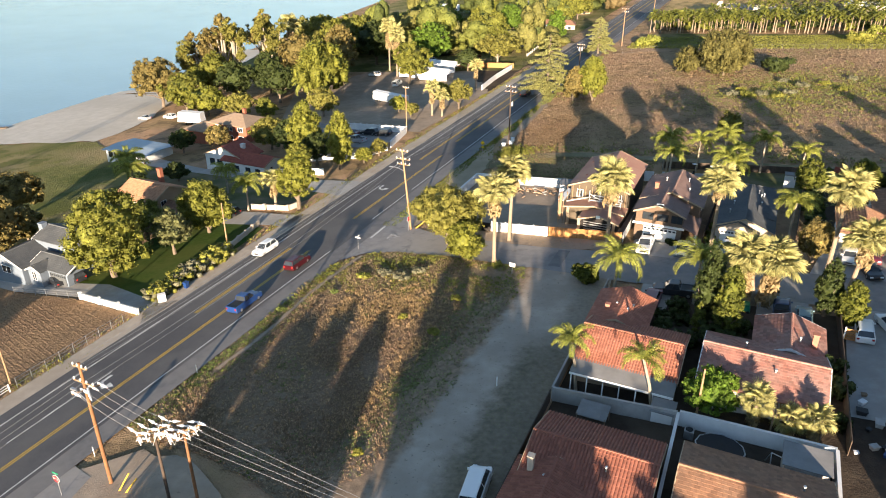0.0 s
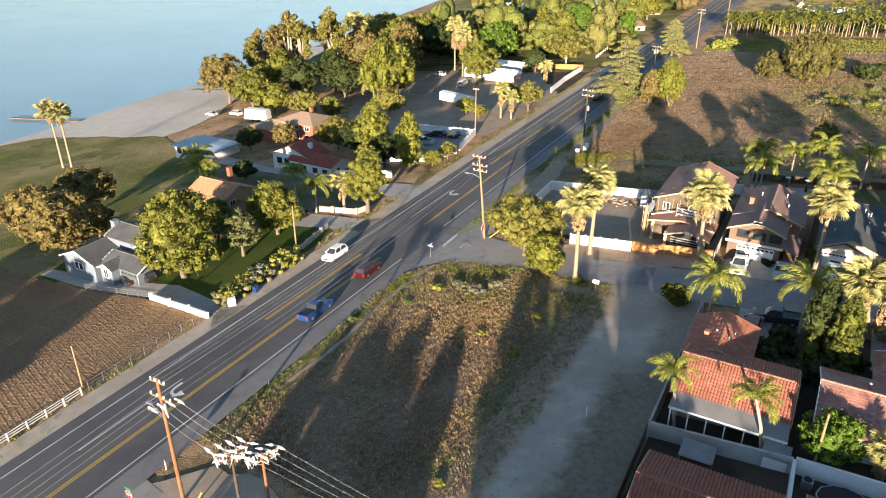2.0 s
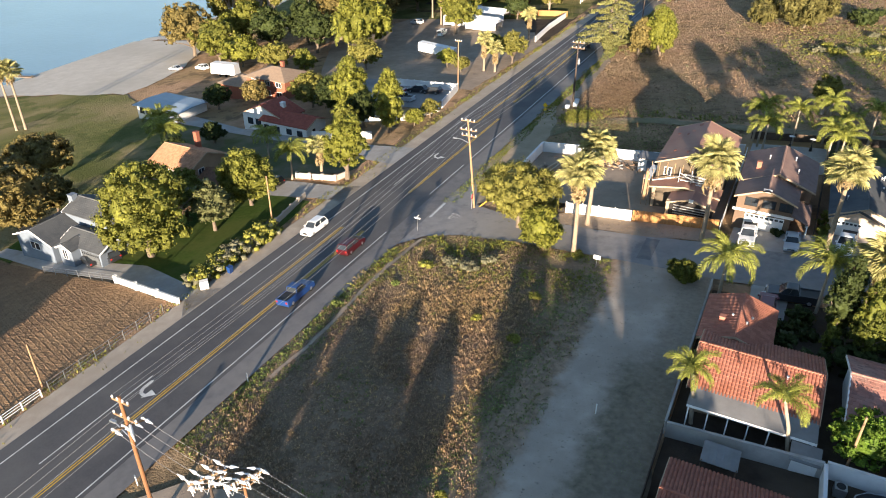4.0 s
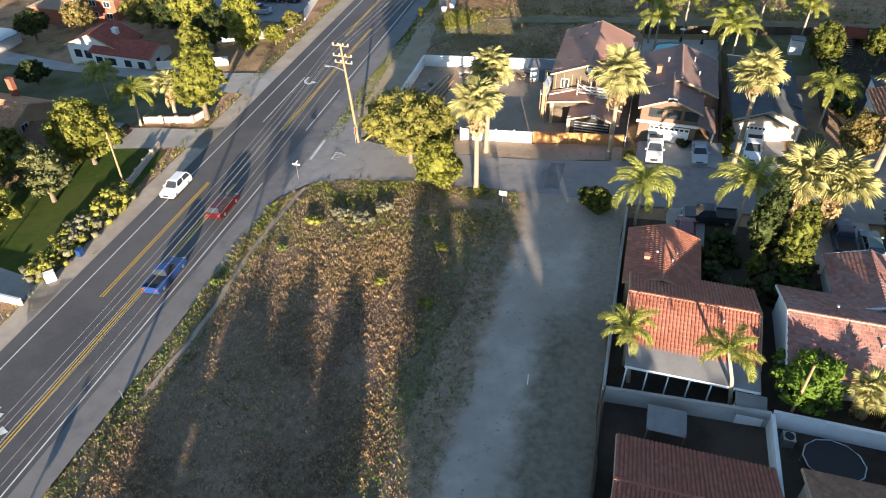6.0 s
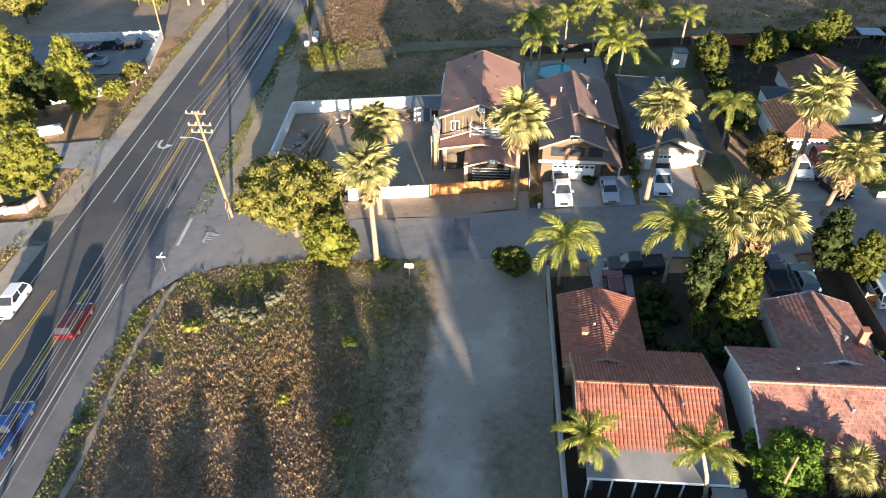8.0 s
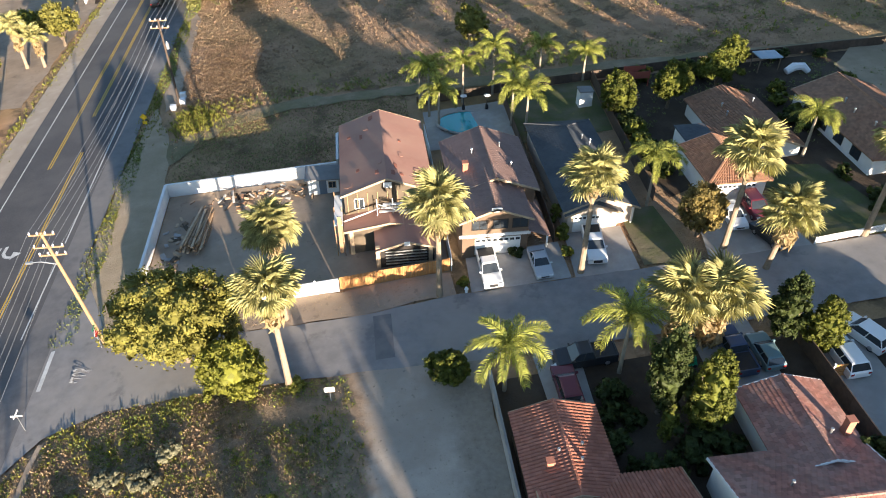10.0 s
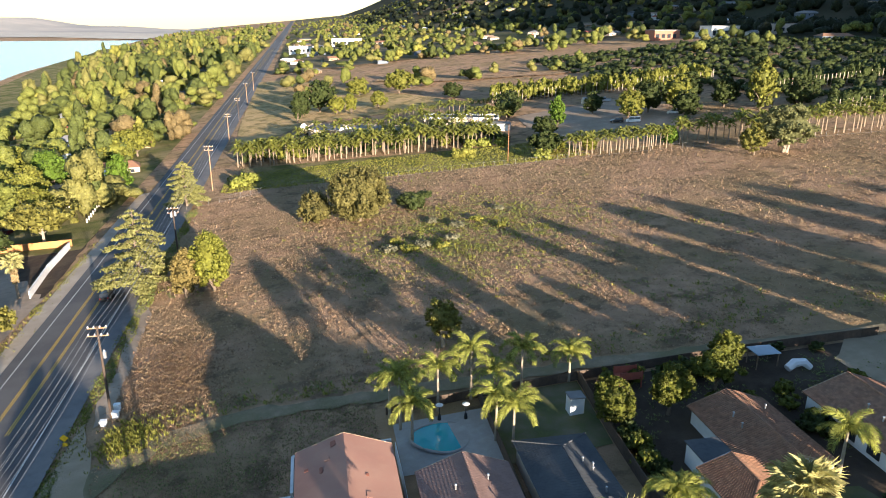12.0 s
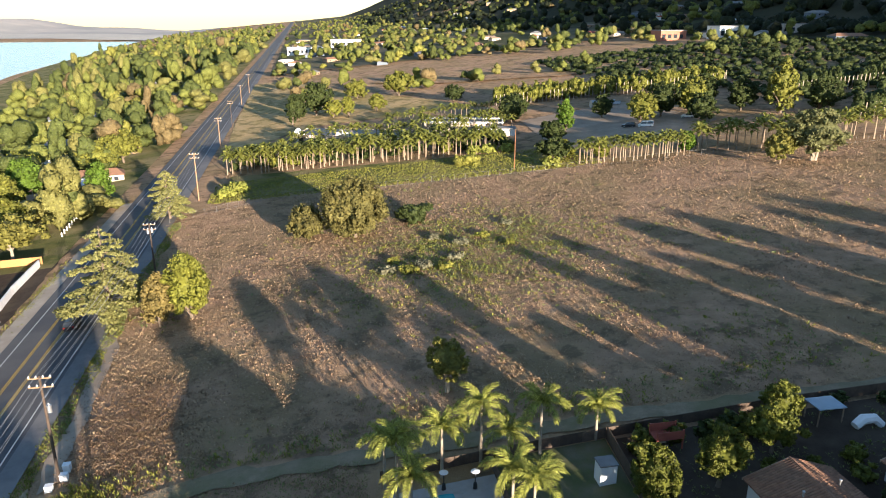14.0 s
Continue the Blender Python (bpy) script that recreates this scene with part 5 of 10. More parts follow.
# patio cover in dark grey, which paints in the shade lying on it
g = Geo().hexa([(-5.2, -7.3, 2.15), (5.5, -7.3, 2.15), (5.5, -4.7, 2.45), (-5.2, -4.7, 2.45)], [(-5.2, -7.3, 2.3), (5.5, -7.3, 2.3), (5.5, -4.7, 2.6), (-5.2, -4.7, 2.6)])
part("patio_cover", g, M["roof_flat"], A, "patio cover on white posts, greyed for shade")
for k in range(7):
    x = -5.0 + k * 1.7
    part("patio_post", Geo().box(x - 0.06, -7.2, -0.7, x + 0.06, -7.08, 2.2), M["trim_white"], A)
part("patio_beam", Geo().box(-5.2, -7.35, 2.05, 5.5, -7.3, 2.3), M["trim_white"], A)
g = Geo().hexa([(3.6, -9.3, 1.5), (6.0, -9.3, 1.5), (6.0, -7.4, 1.9), (3.6, -7.4, 1.9)], [(3.6, -9.3, 1.62), (6.0, -9.3, 1.62), (6.0, -7.4, 2.02), (3.6, -7.4, 2.02)])
part("shed_roof", g, M["roof_flat"], A)
part("shed_wall", Geo().box(3.8, -9.1, -0.9, 5.8, -7.5, 1.6), M["trim_white"], A)
for k in range(4):
    window_part(A, -3.6 + k * 2.4, -4.6, 0.5, 1.6, 1.5, "-y", M["trim_white"])
vents(A, ((-3.4, 7, 3.2), (-1.9, 6.0, 3.3), (-1.5, 7.4, 3.1), (2.4, -1.5, 3.6)))
chimney(A, -4.3, 6.0, 2.5, 3.7, 0.5, "tile_orange")
part("door", Geo().box(-4.9, 11.2, 0, -3.9, 11.26, 2.05), M["trim_tan"], A)

B = thing("house", "single-storey house with faded pink-grey tile roof", "house", Matrix.Translation((4.8, 68.2, -0.55)))
block(B, -5.7, -4.8, 5.5, 4.7, 2.6, 0.34, "x", "stucco_white", "tile_pink", "flat", fascia="trim_white")
block(B, -1.0, 3.5, 5.6, 10.6, 2.55, 0.34, "y", "stucco_white", "tile_pink", "flat", fascia="trim_white", z=0.02)
vents(B, ((-2, 1.5, 3.9), (3.2, 5.4, 3.6), (1.0, -2, 3.6)))
chimney(B, 4.6, 5.6, 2.6, 4.6, 0.55, "tile_orange")
for k in range(3):
    window_part(B, -3.6 + k * 3.2, -4.8, 0.7, 1.6, 1.3, "-y", M["trim_white"])
for k in range(16):
    part("pergola_slat", Geo().box(1.2 + k * 0.28, -7.3, 2.15, 1.32 + k * 0.28, -4.9, 2.23), M["wood"], B)
for x in (1.3, 5.5):
    part("pergola_post", Geo().box(x - 0.08, -7.2, -0.8, x + 0.08, -7.04, 2.15), M["wood"], B)

C = thing("house", "single-storey house with orange and brown barrel-tile roof", "house", Matrix.Translation((-8.1, 49.2, -2.0)))
block(C, -5.2, -4.6, 5.2, 4.6, 2.5, 0.33, "x", "stucco_tan", "tile_rust", "barrel", fascia="trim_tan")
block(C, -5.8, -10.5, 0.4, -2.5, 2.5, 0.33, "y", "stucco_tan", "tile_rust", "barrel", fascia="trim_tan", z=0.02)
chimney(C, -4.6, -3.9, 2.0, 4.5, 0.5, "stucco_pink")
vents(C, ((-3.2, -4.6, 3.1), (-2.6, -5.5, 3.0), (1.5, -2, 3.6)))
D = thing("house", "single-storey house with brown shingle roof", "house", Matrix.Translation((5.0, 49.0, -0.75)))
block(D, -5.6, -4.6, 5.6, 4.4, 2.5, 0.3, "x", "stucco_pink", "tile_brown", "flat", fascia="trim_tan")
vents(D, ((0.4, -1.6, 3.3), (3.5, 1.5, 3.5)))
for yy in (2.0, 4.7):
    part("eave_trim", Geo().box(-5.9, yy, 2.3, -5.8, yy + 0.1, 2.4), M["trim_tan"], D)

wall_run("block_wall", [(-14.9, 59.7), (-2.3, 59.5)], 1.7, 0.2, "block_grey", "grey stained block wall between two yards")
wall_run("white_wall", [(-2.1, 59.7), (11.4, 58.5)], 1.7, 0.2, "block_white", "white painted block wall behind the yards")
wall_run("white_wall", [(-2.2, 59.4), (-2.0, 40)], 1.7, 0.2, "block_white", "white painted block wall between two houses")
wall_run("white_wall", [(11.4, 58.3), (11.5, 40)], 1.7, 0.2, "block_white", "white painted block wall between two houses")
wall_run("block_wall", [(-15.1, 86), (-15.05, 60)], 1.5, 0.15, "block_grey", "low grey block wall along the dirt lane")
wall_run("yard_fence", [(-15.1, 59.4), (-14.9, 40)], 1.6, 0.06, "dark_wood", "weathered board fence along the dirt lane", "fence")
wall_run("yard_fence", [(12.4, 87), (12.6, 60)], 1.7, 0.06, "dark_wood", "dark board fence between yards", "fence")
drape("back_yard", [(-14.8, 55), (-14.8, 86), (30, 86), (60, 84), (60, 40), (-14.8, 40)], M["dark_soil"], 0.0, 0.0, "bare soil of the yards, darkened for shade", "yard", seed=21)
drape("driveway", [(-10.5, 80.3), (-6.9, 80.3), (-6.6, 88.6), (-10.8, 88.6)], M["concrete"], 0.06, 0, "concrete driveway", "driveway", seed=22)
drape("driveway", [(12.9, 66), (17.5, 66), (18, 88.4), (13.4, 88.4)], M["concrete"], 0.06, 0, "long concrete driveway", "driveway", seed=23)
drape("driveway", [(3.6, 79.2), (9.4, 79.2), (9.4, 88.4), (3.6, 88.4)], M["concrete"], 0.05, 0, "concrete driveway", "driveway", seed=24)

# yard clutter behind the block walls
gate = thing("wooden_gate", "low red-brown slatted wooden gate across the driveway", "gate", Matrix.Translation((12.9, 80.6, G(12.9, 80.6))))
for k in range(5):
    part("slat", Geo().box(0, -0.03, 0.15 + k * 0.3, 2.6, 0.03, 0.37 + k * 0.3), M["cedar"], gate)
for x in (0, 2.6):
    part("post", Geo().box(x - 0.07, -0.07, -0.2, x + 0.07, 0.07, 1.75), M["vinyl"], gate)
tarp = thing("covered_cart", "small cart under a green tarpaulin", "cart", Matrix.Translation((2.0, 84.6, G(2.0, 84.6))))
part("tarpaulin", Geo().hexa([(-0.9, -0.7, 0.3), (0.9, -0.7, 0.3), (0.9, 0.7, 0.3), (-0.9, 0.7, 0.3)], [(-0.7, -0.5, 1.1), (0.75, -0.45, 1.0), (0.7, 0.5, 1.15), (-0.75, 0.5, 1.05)]), M["sign_green"], tarp, "green plastic tarpaulin")
for x in (-0.7, 0.7):
    part("wheel", Geo().tube([(x, -0.72, 0.2), (x, -0.6, 0.2)], 0.2, 10), M["rubber"], tarp)
rnd = random.Random(31)
for k in range(16):
    x, y, c = rnd.uniform(13.2, 17.0), rnd.uniform(59, 72), rnd.choice(("plastic_black", "wood", "block_grey", "vinyl", "car_blue"))
    b = thing("storage_crate", "small crate standing on the long driveway", "crate", pose(x, y, G(x, y) + 0.06, 0, 0, rnd.uniform(0, 90)), "driveway clutter")
    w = rnd.uniform(0.2, 0.5)
    part("tub", Geo().hexa([(-w * 0.8, -w * 0.6, 0), (w * 0.8, -w * 0.6, 0), (w * 0.8, w * 0.6, 0), (-w * 0.8, w * 0.6, 0)], [(-w, -w * 0.75, w), (w, -w * 0.75, w), (w, w * 0.75, w), (-w, w * 0.75, w)]), M[c], b)
    part("rim", Geo().box(-w * 1.08, -w * 0.82, w, w * 1.08, w * 0.82, w + 0.05), M[c], b)
tramp = thing("trampoline", "round black trampoline with a low net", "trampoline", Matrix.Translation((2.0, 56.6, G(2, 56.6))))
ring = [(2.2 * math.cos(k * 0.5236), 1.9 * math.sin(k * 0.5236), 0.8) for k in range(12)]
part("mat", Geo().poly(*ring), M["plastic_black"], tramp, "black jumping mat")
part("rim", Geo().tube(ring + ring[:1], 0.06, 5), M["galv"], tramp)
for k in range(0, 12, 2):
    part("leg", Geo().tube([ring[k], (ring[k][0], ring[k][1], 0)], 0.04, 5), M["galv"], tramp)
swing = thing("swing_frame", "pale steel swing frame in the yard", "swing", Matrix.Translation((6.2, 56.2, G(6.2, 56.2))))
for a, b in (((0, 0, 1.7), (2.8, -1, 1.7)), ((0, 0, 1.7), (-0.3, 0.8, 0)), ((0, 0, 1.7), (0.1, -0.9, 0)), ((2.8, -1, 1.7), (3.0, -0.1, 0)), ((2.8, -1, 1.7), (2.6, -1.9, 0))):
    part("tube", Geo().tube([a, b], 0.05, 5), M["galv"], swing)
ac = thing("air_conditioner", "grey rooftop-style air conditioner on the ground", "air conditioner", Matrix.Translation((-0.9, 58.2, G(-0.9, 58.2))))
part("casing", Geo().box(-0.45, -0.45, 0, 0.45, 0.45, 0.9), M["galv"], ac)
part("grille", Geo().tube([(0, 0, 0.9), (0, 0, 0.94)], 0.36, 12), M["plastic_black"], ac)
rf = thing("lean_to", "low lean-to with a corrugated grey roof", "shed", Matrix.Translation((-10.0, 57.2, G(-10, 57.2))))
for k in range(10):
    part("roof_sheet", Geo().hexa([(-1.5 + k * 0.3, -1.2, 1.6), (-1.2 + k * 0.3, -1.2, 1.6 + 0.04 * (k % 2)), (-1.2 + k * 0.3, 1.2, 1.8), (-1.5 + k * 0.3, 1.2, 1.8)], [(-1.5 + k * 0.3, -1.2, 1.66), (-1.2 + k * 0.3, -1.2, 1.66 + 0.04 * (k % 2)), (-1.2 + k * 0.3, 1.2, 1.86), (-1.5 + k * 0.3, 1.2, 1.86)]), M["roof_flat"], rf)
for x, y in ((-1.4, -1.1), (1.4, -1.1), (-1.4, 1.1), (1.4, 1.1)):
    part("post", Geo().box(x - 0.05, y - 0.05, -0.1, x + 0.05, y + 0.05, 1.75), M["wood"], rf)
an = thing("tool_shed", "low metal shed with a pale rusty roof", "shed", Matrix.Translation((9.0, 56.0, G(9, 56))))
part("wall", Geo().box(-1.8, -1.4, -0.3, 1.8, 1.4, 1.9), M["block_grey"], an)
part("roof", Geo().hexa([(-2, -1.6, 1.9), (2, -1.6, 1.9), (2, 1.6, 2.1), (-2, 1.6, 2.1)], [(-2, -1.6, 1.97), (2, -1.6, 1.97), (2, 1.6, 2.17), (-2, 1.6, 2.17)]), M["roof_flat"], an)

# ---- the house being rebuilt, and its yard ----
H1 = thing("house", "two-storey house being rebuilt, bare rose-brown roof", "house", Matrix.Translation((-22.4, 117.0, -2.65)))
block(H1, -4.8, -7.5, 4.7, 7.5, 5.6, 0.38, "y", "ply", "sheath_rose", "plain", over=0.4, fascia="trim_tan")
block(H1, -4.7, -10.2, 4.6, -7.6, 2.7, 0.16, "y", "ply", "sheath_rose", "plain", over=0.35, fascia="trim_tan")
# near-black porch walls stand in for the shade of an open porch
block(H1, -1.4, -13.4, 4.4, -8.0, 2.4, 0.3, "y", "dark_open", "sheath_rose", "plain", over=0.45, fascia="trim_tan", z=0.0)
rnd = random.Random(5)
for k in range(16):
    s = rnd.choice((-1, 1))
    u, y = rnd.uniform(0.5, 4.6), rnd.uniform(-7, 7) if k % 2 else rnd.uniform(-7.6, -4)
    z = 5.6 + (4.75 - u) * 0.38 + 0.1
    w, d = rnd.uniform(0.15, 0.35), rnd.uniform(0.2, 0.5)
    part("torn_shingle", Geo().box(-w, -d, 0, w, d, 0.03, pose(s * u - 0.05, y, z, 0, s * 20.8, 0)), M["tile_rust" if k % 3 else "sheath_rose"], H1)
window_part(H1, -3.2, -7.5, 3.6, 0.9, 1.2, "-y", M["trim_white"])
window_part(H1, 2.8, -7.5, 3.6, 1.0, 1.0, "-y", M["trim_white"])
part("gable_vent", Geo().box(-0.45, -7.98, 6.35, 0.45, -7.9, 7.0), M["trim_white"], H1)
for k in range(3):
    part("gable_vent", Geo().box(1.2, -13.92, 2.85, 1.8, -13.86, 3.35), M["trim_white"], H1) if k == 0 else None
for k in range(5):
    part("porch_rail", Geo().box(-0.8, -13.65, 0.3 + k * 0.4, 3.6, -13.55, 0.42 + k * 0.4), M["galv"], H1)
for x in (-4.3, -1.6, 4.0):
    part("porch_post", Geo().box(x - 0.22, -13.5 if x > -2 else -10.4, -0.6, x + 0.22, -13.05 if x > -2 else -9.95, 2.5), M["trim_tan"], H1)
for k in range(4):
    part("scaffold_plank", Geo().box(-1.2 + k * 0.1, -8.75, 3.2 + k * 0.45, 3.9, -8.4, 3.29 + k * 0.45, pose(0, 0, 0, 0, 1.5 * (k - 1), 0)), M["trim_white"], H1)
for x in (-1.3, 0.4, 2.2, 3.9):
    part("scaffold_pole", Geo().tube([(x, -8.7, 2.6), (x, -8.7, 5.4)], 0.05, 5), M["trim_white"], H1)
part("scaffold_brace", Geo().tube([(-5.0, -9.0, 3.0), (-1.0, -8.8, 4.3)], 0.09, 5), M["trim_white"], H1)
part("scaffold_brace", Geo().tube([(-1.3, -8.7, 4.8), (2.2, -8.7, 3.2)], 0.05, 5), M["trim_white"], H1)
for x in (-5.9, -5.1):
    for y in (-10.4, -8.0, -5.0):
        part("scaffold_pole", Geo().tube([(x, y, -0.6), (x - 0.1, y, 4.3)], 0.06, 5), M["pole_pale"], H1)
for z in (1.4, 2.4, 3.6):
    part("scaffold_walk", Geo().box(-6.0, -10.5, z, -5.1, -4.8, z + 0.07), M["trim_tan" if z < 3 else "trim_white"], H1)
part("ladder", Geo().box(-5.6, -11.6, -0.5, -5.2, -11.5, 4.0, pose(0, 0, 0, -6, 0, 0)), M["pole_pale"], H1)
for k in range(9):
    part("stud", Geo().box(-4.5 + k * 1.1, -7.58, 2.9, -4.4 + k * 1.1, -7.5, 5.6), M["pole_pale"], H1)

wall_run("white_wall", [(-49.9, 101.2), (-50.1, 124.0), (-28.3, 123.4)], 1.75, 0.22, "block_white", "white block wall round the building yard", panel=2.4, pillar=0.0)
wall_run("white_wall", [(-28.2, 124.0), (-28.2, 130.6), (-16.8, 130.4)], 1.75, 0.22, "block_white", "white block wall behind the house being rebuilt")
wall_run("white_fence", [(-38.0, 101.0), (-28.3, 101.0)], 1.65, 0.1, "vinyl", "white panel fence along the side street", "fence", cap=0.05, panel=2.4, pillar=0.14)
cf = thing("board_fence", "new orange cedar board fence", "fence", Matrix.Translation((-28.2, 101.2, G(-28.2, 101.2))))
boards(cf, (-28.2, 101.2), (-16.6, 101.5), 1.65, 0.16, "cedar", "board", 0.03, 0.02, 0.03, 4)
for hh in (0.4, 1.3):
    part("rail", Geo().tube([(0, 0.06, hh), (11.6, 0.36, hh + G(-16.6, 101.5) - G(-28.2, 101.2))], 0.05, 4), M["cedar"], cf)
wall_run("dark_fence", [(-43, 101.0), (-38.2, 101.0)], 1.5, 0.06, "dark_open", "dark screened fence panel", "fence", cap=0)
drape("building_yard", [(-49.6, 101.5), (-49.8, 123.6), (-28, 123.2), (-17, 121), (-16.6, 102), (-28, 101.6)], M["dirt"], 0.02, 0.0, "bare dirt building yard", "yard", seed=25)
drape("street_verge", [(-44, 97.3), (-43, 100.8), (-16.5, 101.1), (-16.2, 97.8), (-27, 97)], M["dirt"], 0.05, 0.3, "dirt strip beside the street", "verge", seed=26)
pile = thing("lumber_pile", "stack of long weathered timber planks", "lumber", pose(-44.9, 115.2, G(-44.9, 115.2), 0, 5, 86))
rnd = random.Random(8)
for lay in range(5):
    for k in range(10 - lay):
        l = rnd.uniform(6.2, 9.0)
        x = rnd.uniform(-0.8, 0.8)
        yy = -1.4 + 0.29 * k + 0.13 * lay
        part("plank", Geo().box(x - l / 2, yy, 0.05 + lay * 0.2, x + l / 2, yy + 0.24, 0.22 + lay * 0.2, pose(0, 0, 0, 0, 0, rnd.uniform(-3, 3))), M[("pole_pale", "wood", "trim_tan")[(k * 2 + lay) % 3]], pile)
rub = Geo()
rnd = random.Random(9)
rubble = thing("rubble_heap", "heap of broken boards, rubble and scrap", "rubble", Matrix.Translation((-38, 120.8, G(-38, 120.8))))
for k in range(150):
    x, y = rnd.gauss(0, 3.6), rnd.gauss(0, 1.1)
    s = rnd.uniform(0.08, 0.26)
    g = Geo().box(-s * rnd.uniform(1, 3), -s * 0.6, -s * 0.3, s * rnd.uniform(1, 3), s * 0.6, s * 0.3, pose(0, 0, 0, rnd.uniform(-30, 30), rnd.uniform(-30, 30), rnd.uniform(0, 360)))
    ob = part("scrap", g, M[rnd.choice(("wood", "block_grey", "trim_tan", "pole_pale", "tile_brown", "dark_soil", "wood"))], rubble)
    ob.location = (x, y, G(-38 + x, 120.8 + y) - G(-38, 120.8) + s * 0.5 + max(0, 0.6 - abs(y) * 0.5) * rnd.random())
for k in range(34):
    x, y = rnd.uniform(-49, -46.5), rnd.uniform(103, 119)
    s = rnd.uniform(0.1, 0.3)
    ob = part("scrap", Geo().box(-s * 2, -s, -s * 0.3, s * 2, s, s * 0.3, pose(0, 0, 0, rnd.uniform(-20, 20), rnd.uniform(-20, 20), rnd.uniform(0, 360))), M[rnd.choice(("wood", "block_grey", "trim_tan", "ply"))], rubble)
    ob.location = (x + 38, y - 120.8, G(x, y) - G(-38, 120.8) + s * 0.4)
sh = thing("site_shed", "small white site shed with a flat grey roof", "shed", Matrix.Translation((-30.0, 120.6, G(-30, 120.6))))
part("wall", Geo().box(-1.9, -1.3, -0.3, 1.9, 1.5, 2.1), M["trim_white"], sh)
part("roof", Geo().box(-2.2, -1.6, 2.1, 2.1, 1.8, 2.25), M["roof_flat"], sh)
part("door", Geo().box(-0.5, -1.36, 0, 0.4, -1.3, 1.95), M["siding_grey"], sh)
window_part(sh, 1.1, -1.3, 0.9, 0.8, 0.8, "-y", M["trim_tan"])

# ---- the brown two-storey house, pool and drive ----
H2 = thing("house", "brown two-storey house with shingle roof and white garage", "house", Matrix.Translation((-10.7, 112.0, -1.65)))
block(H2, -4.5, -3.8, 4.4, 6.8, 4.7, 0.38, "y", "stucco_brown", "shingle_brown", "flat", fascia="trim_tan")
block(H2, -4.4, -9.0, 2.6, -2.0, 4.65, 0.40, "y", "stucco_brown", "shingle_brown", "flat", fascia="trim_tan", z=0.02)
add_slope(H2, "shingle_brown", (4.9, -9.6, 2.3), (4.9, -3.0, 2.3), (2.6, -3.0, 3.2), (2.6, -9.6, 3.2), "flat")
for y in (-9.4, -6.2):
    part("carport_post", Geo().box(4.6, y, -0.6, 4.78, y + 0.18, 2.35), M["trim_white"], H2)
part("band", Geo().box(-4.75, -9.12, 2.35, 2.9, -9.0, 2.7), M["trim_white"], H2)
garage_door(H2, -0.6, -9.02, 0.0, 4.9, 2.15)
for x in (-2.6, -0.4, 1.7):
    window_part(H2, x, -9.0, 3.35, 1.5, 1.05, "-y", M["dark_open"])
part("gable_vent", Geo().box(-1.5, -9.5, 5.75, -0.4, -9.4, 6.25), M["trim_white"], H2)
chimney(H2, -2.9, -0.5, 5.0, 6.3, 0.6, "tile_orange")
vents(H2, ((2.2, -1.0, 5.9), (1.6, 3, 6.1), (-1.8, 2, 6.1)))
window_part(H2, 4.4, -1.5, 3.3, 1.2, 1.0, "+x", M["trim_white"])
drape("driveway", [(-14.9, 97.6), (-14.7, 103.2), (-4.6, 103.4), (-4.6, 97.5)], M["concrete"], 0.06, 0, "pale concrete driveway", "driveway", seed=30)
car(-12.6, 100.2, 180, "pickup", "white", "white pickup truck parked on the driveway", lift=0.06)
car(-7.3, 99.9, 180, "sedan", "silver", "silver sedan parked on the driveway", lift=0.06)
deck = drape("pool_deck", [(-16, 125.5), (-16, 136), (-4.5, 136), (-4.5, 124.5)], M["concrete"], 0.03, 0, "pale concrete pool deck", "deck", seed=31)
pool = thing("swimming_pool", "kidney-shaped pool with clear turquoise water", "pool", Matrix.Translation((-10.8, 131.2, G(-10.8, 131.2))))
rim = [(3.5 * math.cos(a) * (1 + 0.10 * math.sin(a)), 3.1 * math.sin(a) * (1 + 0.16 * math.cos(a)), 0.10) for a in [k * math.pi / 14 for k in range(28)]]
part("water_surface", Geo().poly(*[(x, y, 0.2) for x, y, z in rim]), M["pool"], pool, "turquoise pool water")
part("coping", Geo().tube([(x * 1.04, y * 1.04, 0.2) for x, y, z in rim] + [(rim[0][0] * 1.04, rim[0][1] * 1.04, 0.2)], 0.17, 6), M["concrete"], pool)
for x, y in ((-10.2, 135.2), (-7.0, 134.4)):
    hh = thing("patio_heater", "tall patio heater with a round silver cap", "heater", Matrix.Translation((x, y, G(x, y))))
    part("post", Geo().tube([(0, 0, 0), (0, 0, 2.1)], 0.06, 6), M["plastic_black"], hh)
    part("base", Geo().tube([(0, 0, 0), (0, 0, 0.7)], [0.25, 0.18], 8), M["plastic_black"], hh)
    part("cap", Geo().tube([(0, 0, 2.1), (0, 0, 2.25)], [0.5, 0.1], 10), M["vinyl"], hh)
for i, (x, y, h) in enumerate(((-15.2, 134.6, 8.4), (-14.2, 131.2, 6.4), (-10.0, 137.4, 7.0), (-4.6, 128.8, 6.8), (-3.0, 127.0, 6.4), (1.2, 138.0, 7.4), (-5.4, 138.6, 8.2), (-3.2, 135.5, 6.2), (8.0, 138.6, 5.2), (-16.2, 137.4, 6.8))):
    queen_palm(x, y, h, 1.0, 50 + i, n=14)
wall_run("back_fence", [(-16.6, 138.6), (-4, 138.8), (9, 138.6), (30, 138), (52, 136)], 1.25, 0.06, "dark_wood", "weathered brown board fence along the track", "fence", cap=0)
wall_run("side_fence", [(-5.0, 103.5), (-4.6, 124), (-4.4, 138.5)], 1.6, 0.06, "dark_wood", "dark board fence between houses", "fence", cap=0)
wall_run("side_fence", [(-16.4, 101.5), (-16.3, 124), (-16.4, 130)], 1.6, 0.06, "vinyl", "white panel fence between houses", "fence", cap=0)
